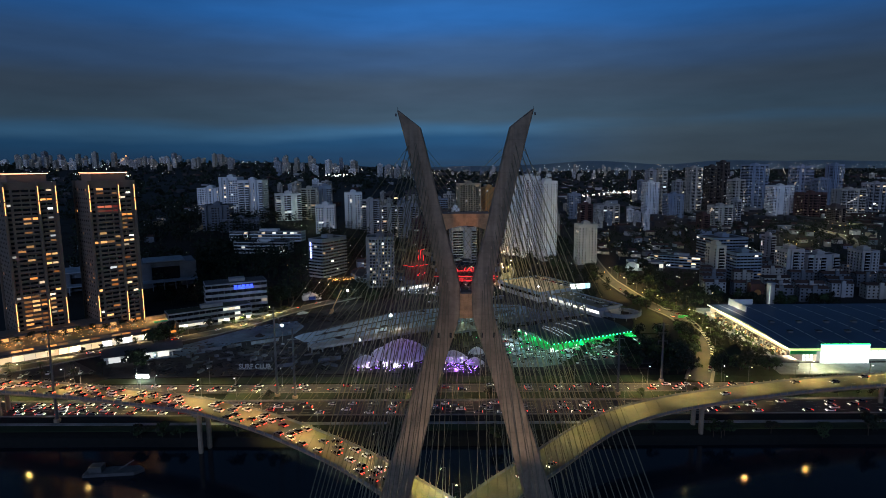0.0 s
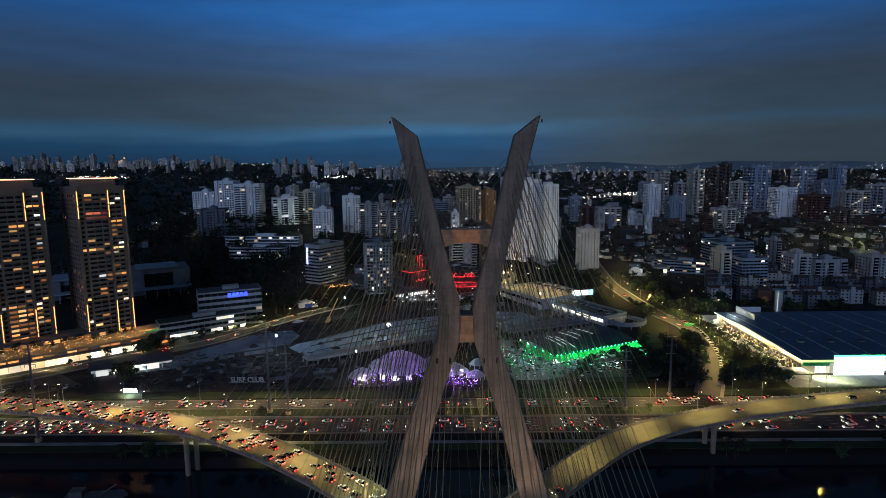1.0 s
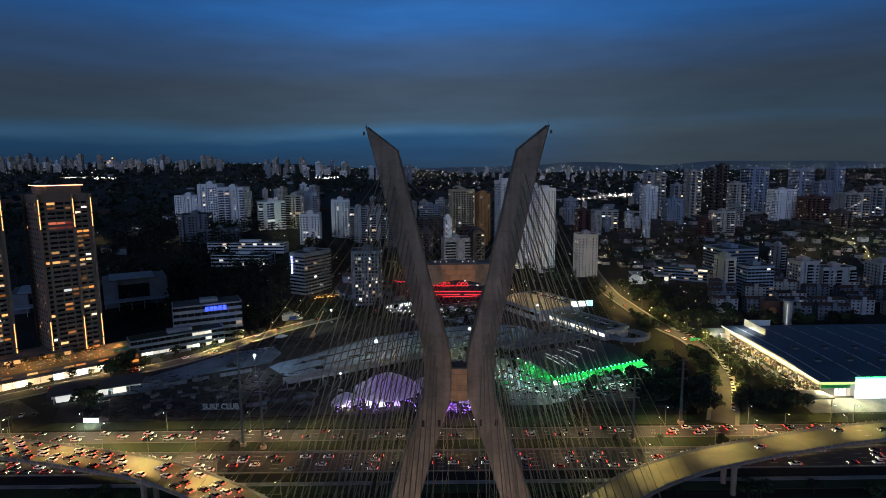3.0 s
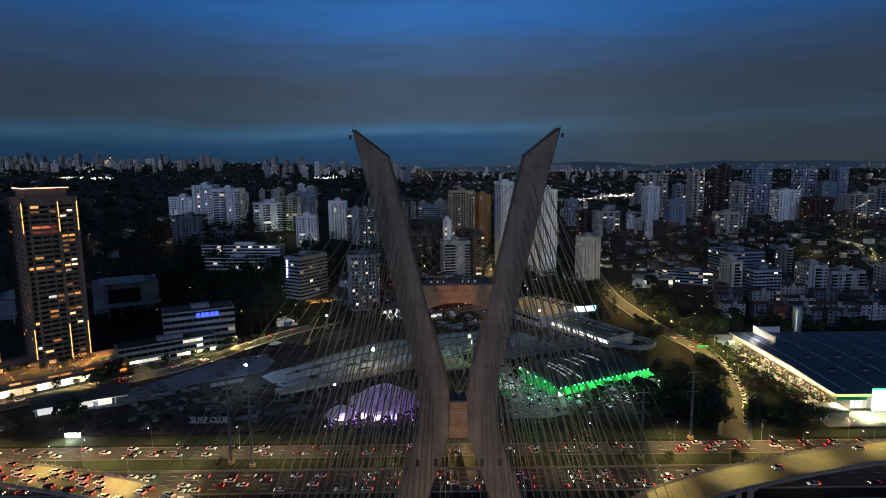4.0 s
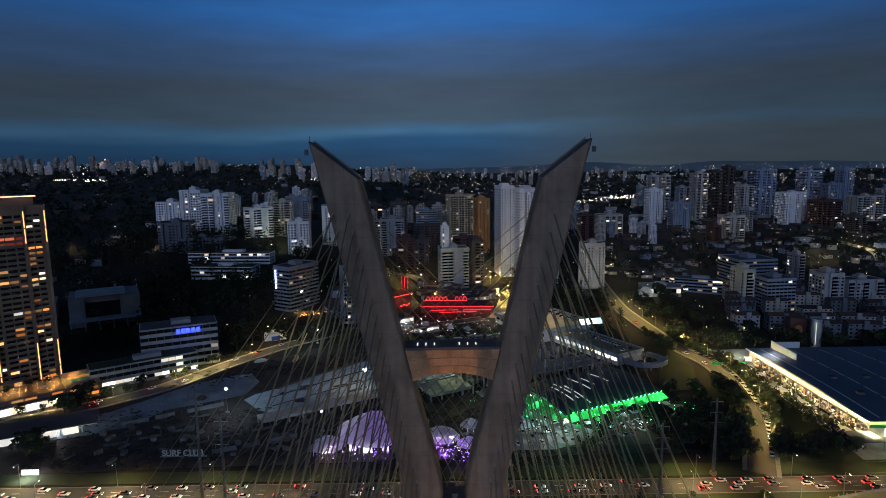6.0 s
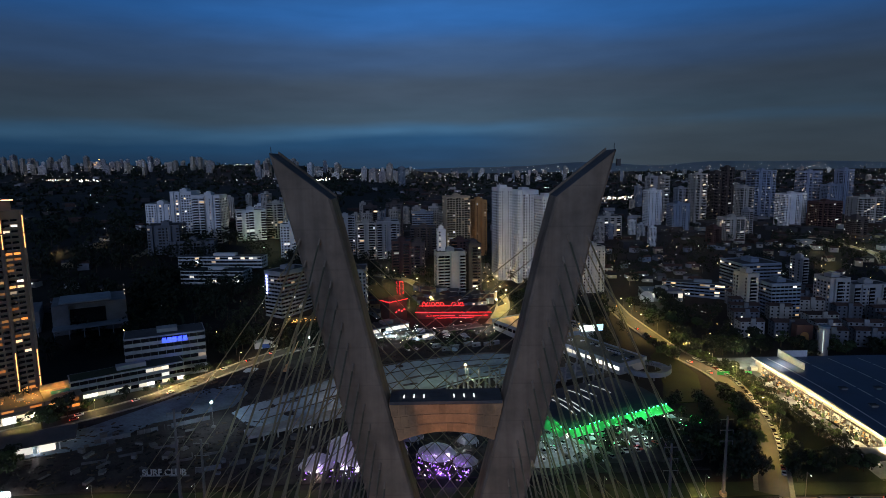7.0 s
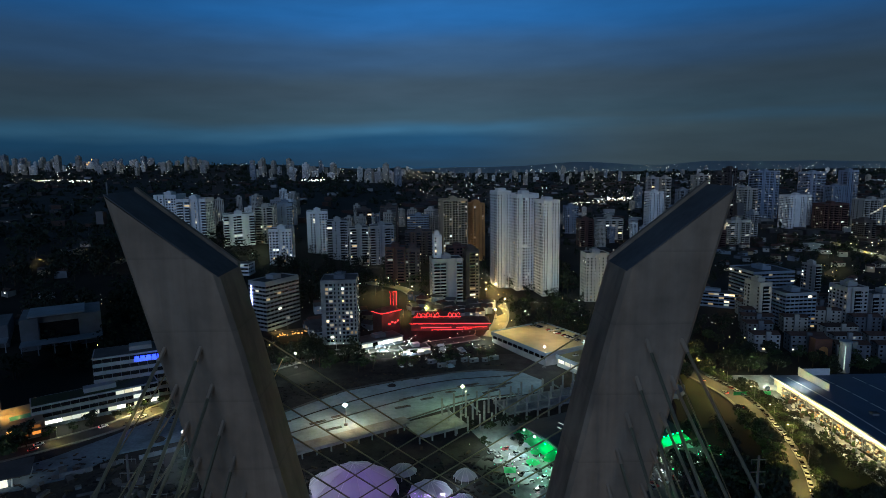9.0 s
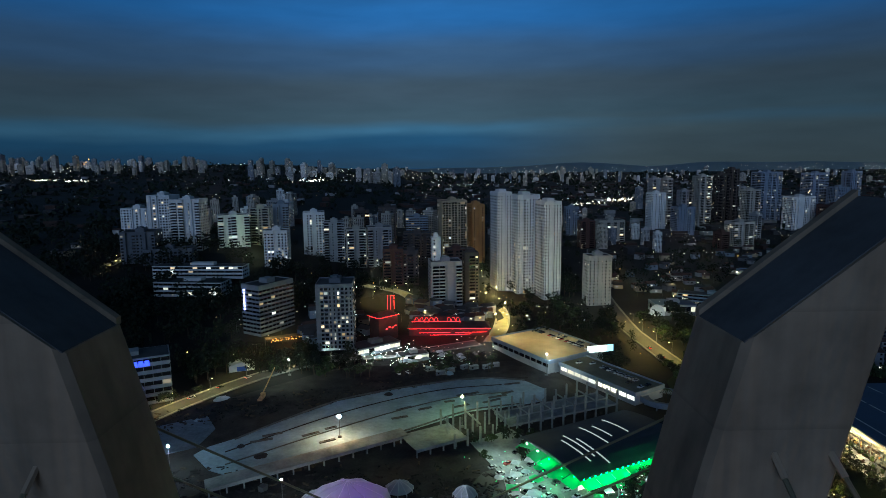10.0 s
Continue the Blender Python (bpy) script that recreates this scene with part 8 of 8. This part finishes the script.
# far low roofs
k = Kit()
fr3 = random.Random(66)
for _ in range(1500):
    y = fr3.uniform(900, 3200)
    x = fr3.uniform(-0.75, 0.8) * y
    if x < -100 and fr3.random() < 0.7:
        continue
    z, w, d, h = land(x, y) - 1, fr3.uniform(5, 14), fr3.uniform(5, 12), fr3.uniform(4, 10)
    k.box(x - w, x + w, y - d, y + d, z, z + h, fr3.choice((GREYP, TILE, TILE, BROWN, ROOFM, ROOFM)))
tagged(part("low_roofs", k), "carpet of low houses in the far city", "houses", "", "stuff")


# distant ridge
def ridge(name, y, base, amp, x0, x1, seed, label):
    k, n = Kit(), 90
    v = []
    for i in range(n + 1):
        x = x0 + (x1 - x0) * i / n
        f = i / n
        env = math.sin(math.pi * f) ** 0.6
        h = base + amp * env * (0.6 + 0.8 * noise.noise((x / 700 + seed, seed, 0)))
        v += [(x, y, 0), (x, y + 60, h), (x, y + 140, 0)]
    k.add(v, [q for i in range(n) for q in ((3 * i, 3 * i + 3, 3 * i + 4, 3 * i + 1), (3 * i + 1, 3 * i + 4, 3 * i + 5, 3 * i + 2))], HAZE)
    tagged(part(name, k), label, "hills", "", "structure")


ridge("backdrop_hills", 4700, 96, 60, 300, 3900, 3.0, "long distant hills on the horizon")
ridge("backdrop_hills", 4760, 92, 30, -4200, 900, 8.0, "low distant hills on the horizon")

# ---- river barge ----
barge = thing("barge", -136, 224, 0, 6, "moored dredging barge with a small cabin", "boat")
k = Kit()
k.prism([(-11, -3), (9, -3), (12, 0), (9, 3), (-11, 3)], -0.3, 1.3, DARKCONC)
part("hull", k, barge)
k = Kit()
k.box(-9, -4, -2, 2, 1.304, 3.8, DARKCONC)
part("cabin", k, barge)
k = Kit()
k.tube((2, 0, 1.3), (8, 0, 5), 0.3, DARKCONC)
part("boom", k, barge)
for lit, label in ((True, "dense far traffic with lights on along the riverside road"), (False, "rows of parked cars round the market and shops")):
    if CAR_REST[lit].v:
        tagged(part("far_traffic" if lit else "parked_cars", CAR_REST[lit]), label, "cars", "", "stuff")
tagged(part("far_trees", TREE_REST), "scattered dark city trees among streets and blocks", "trees", "", "stuff")
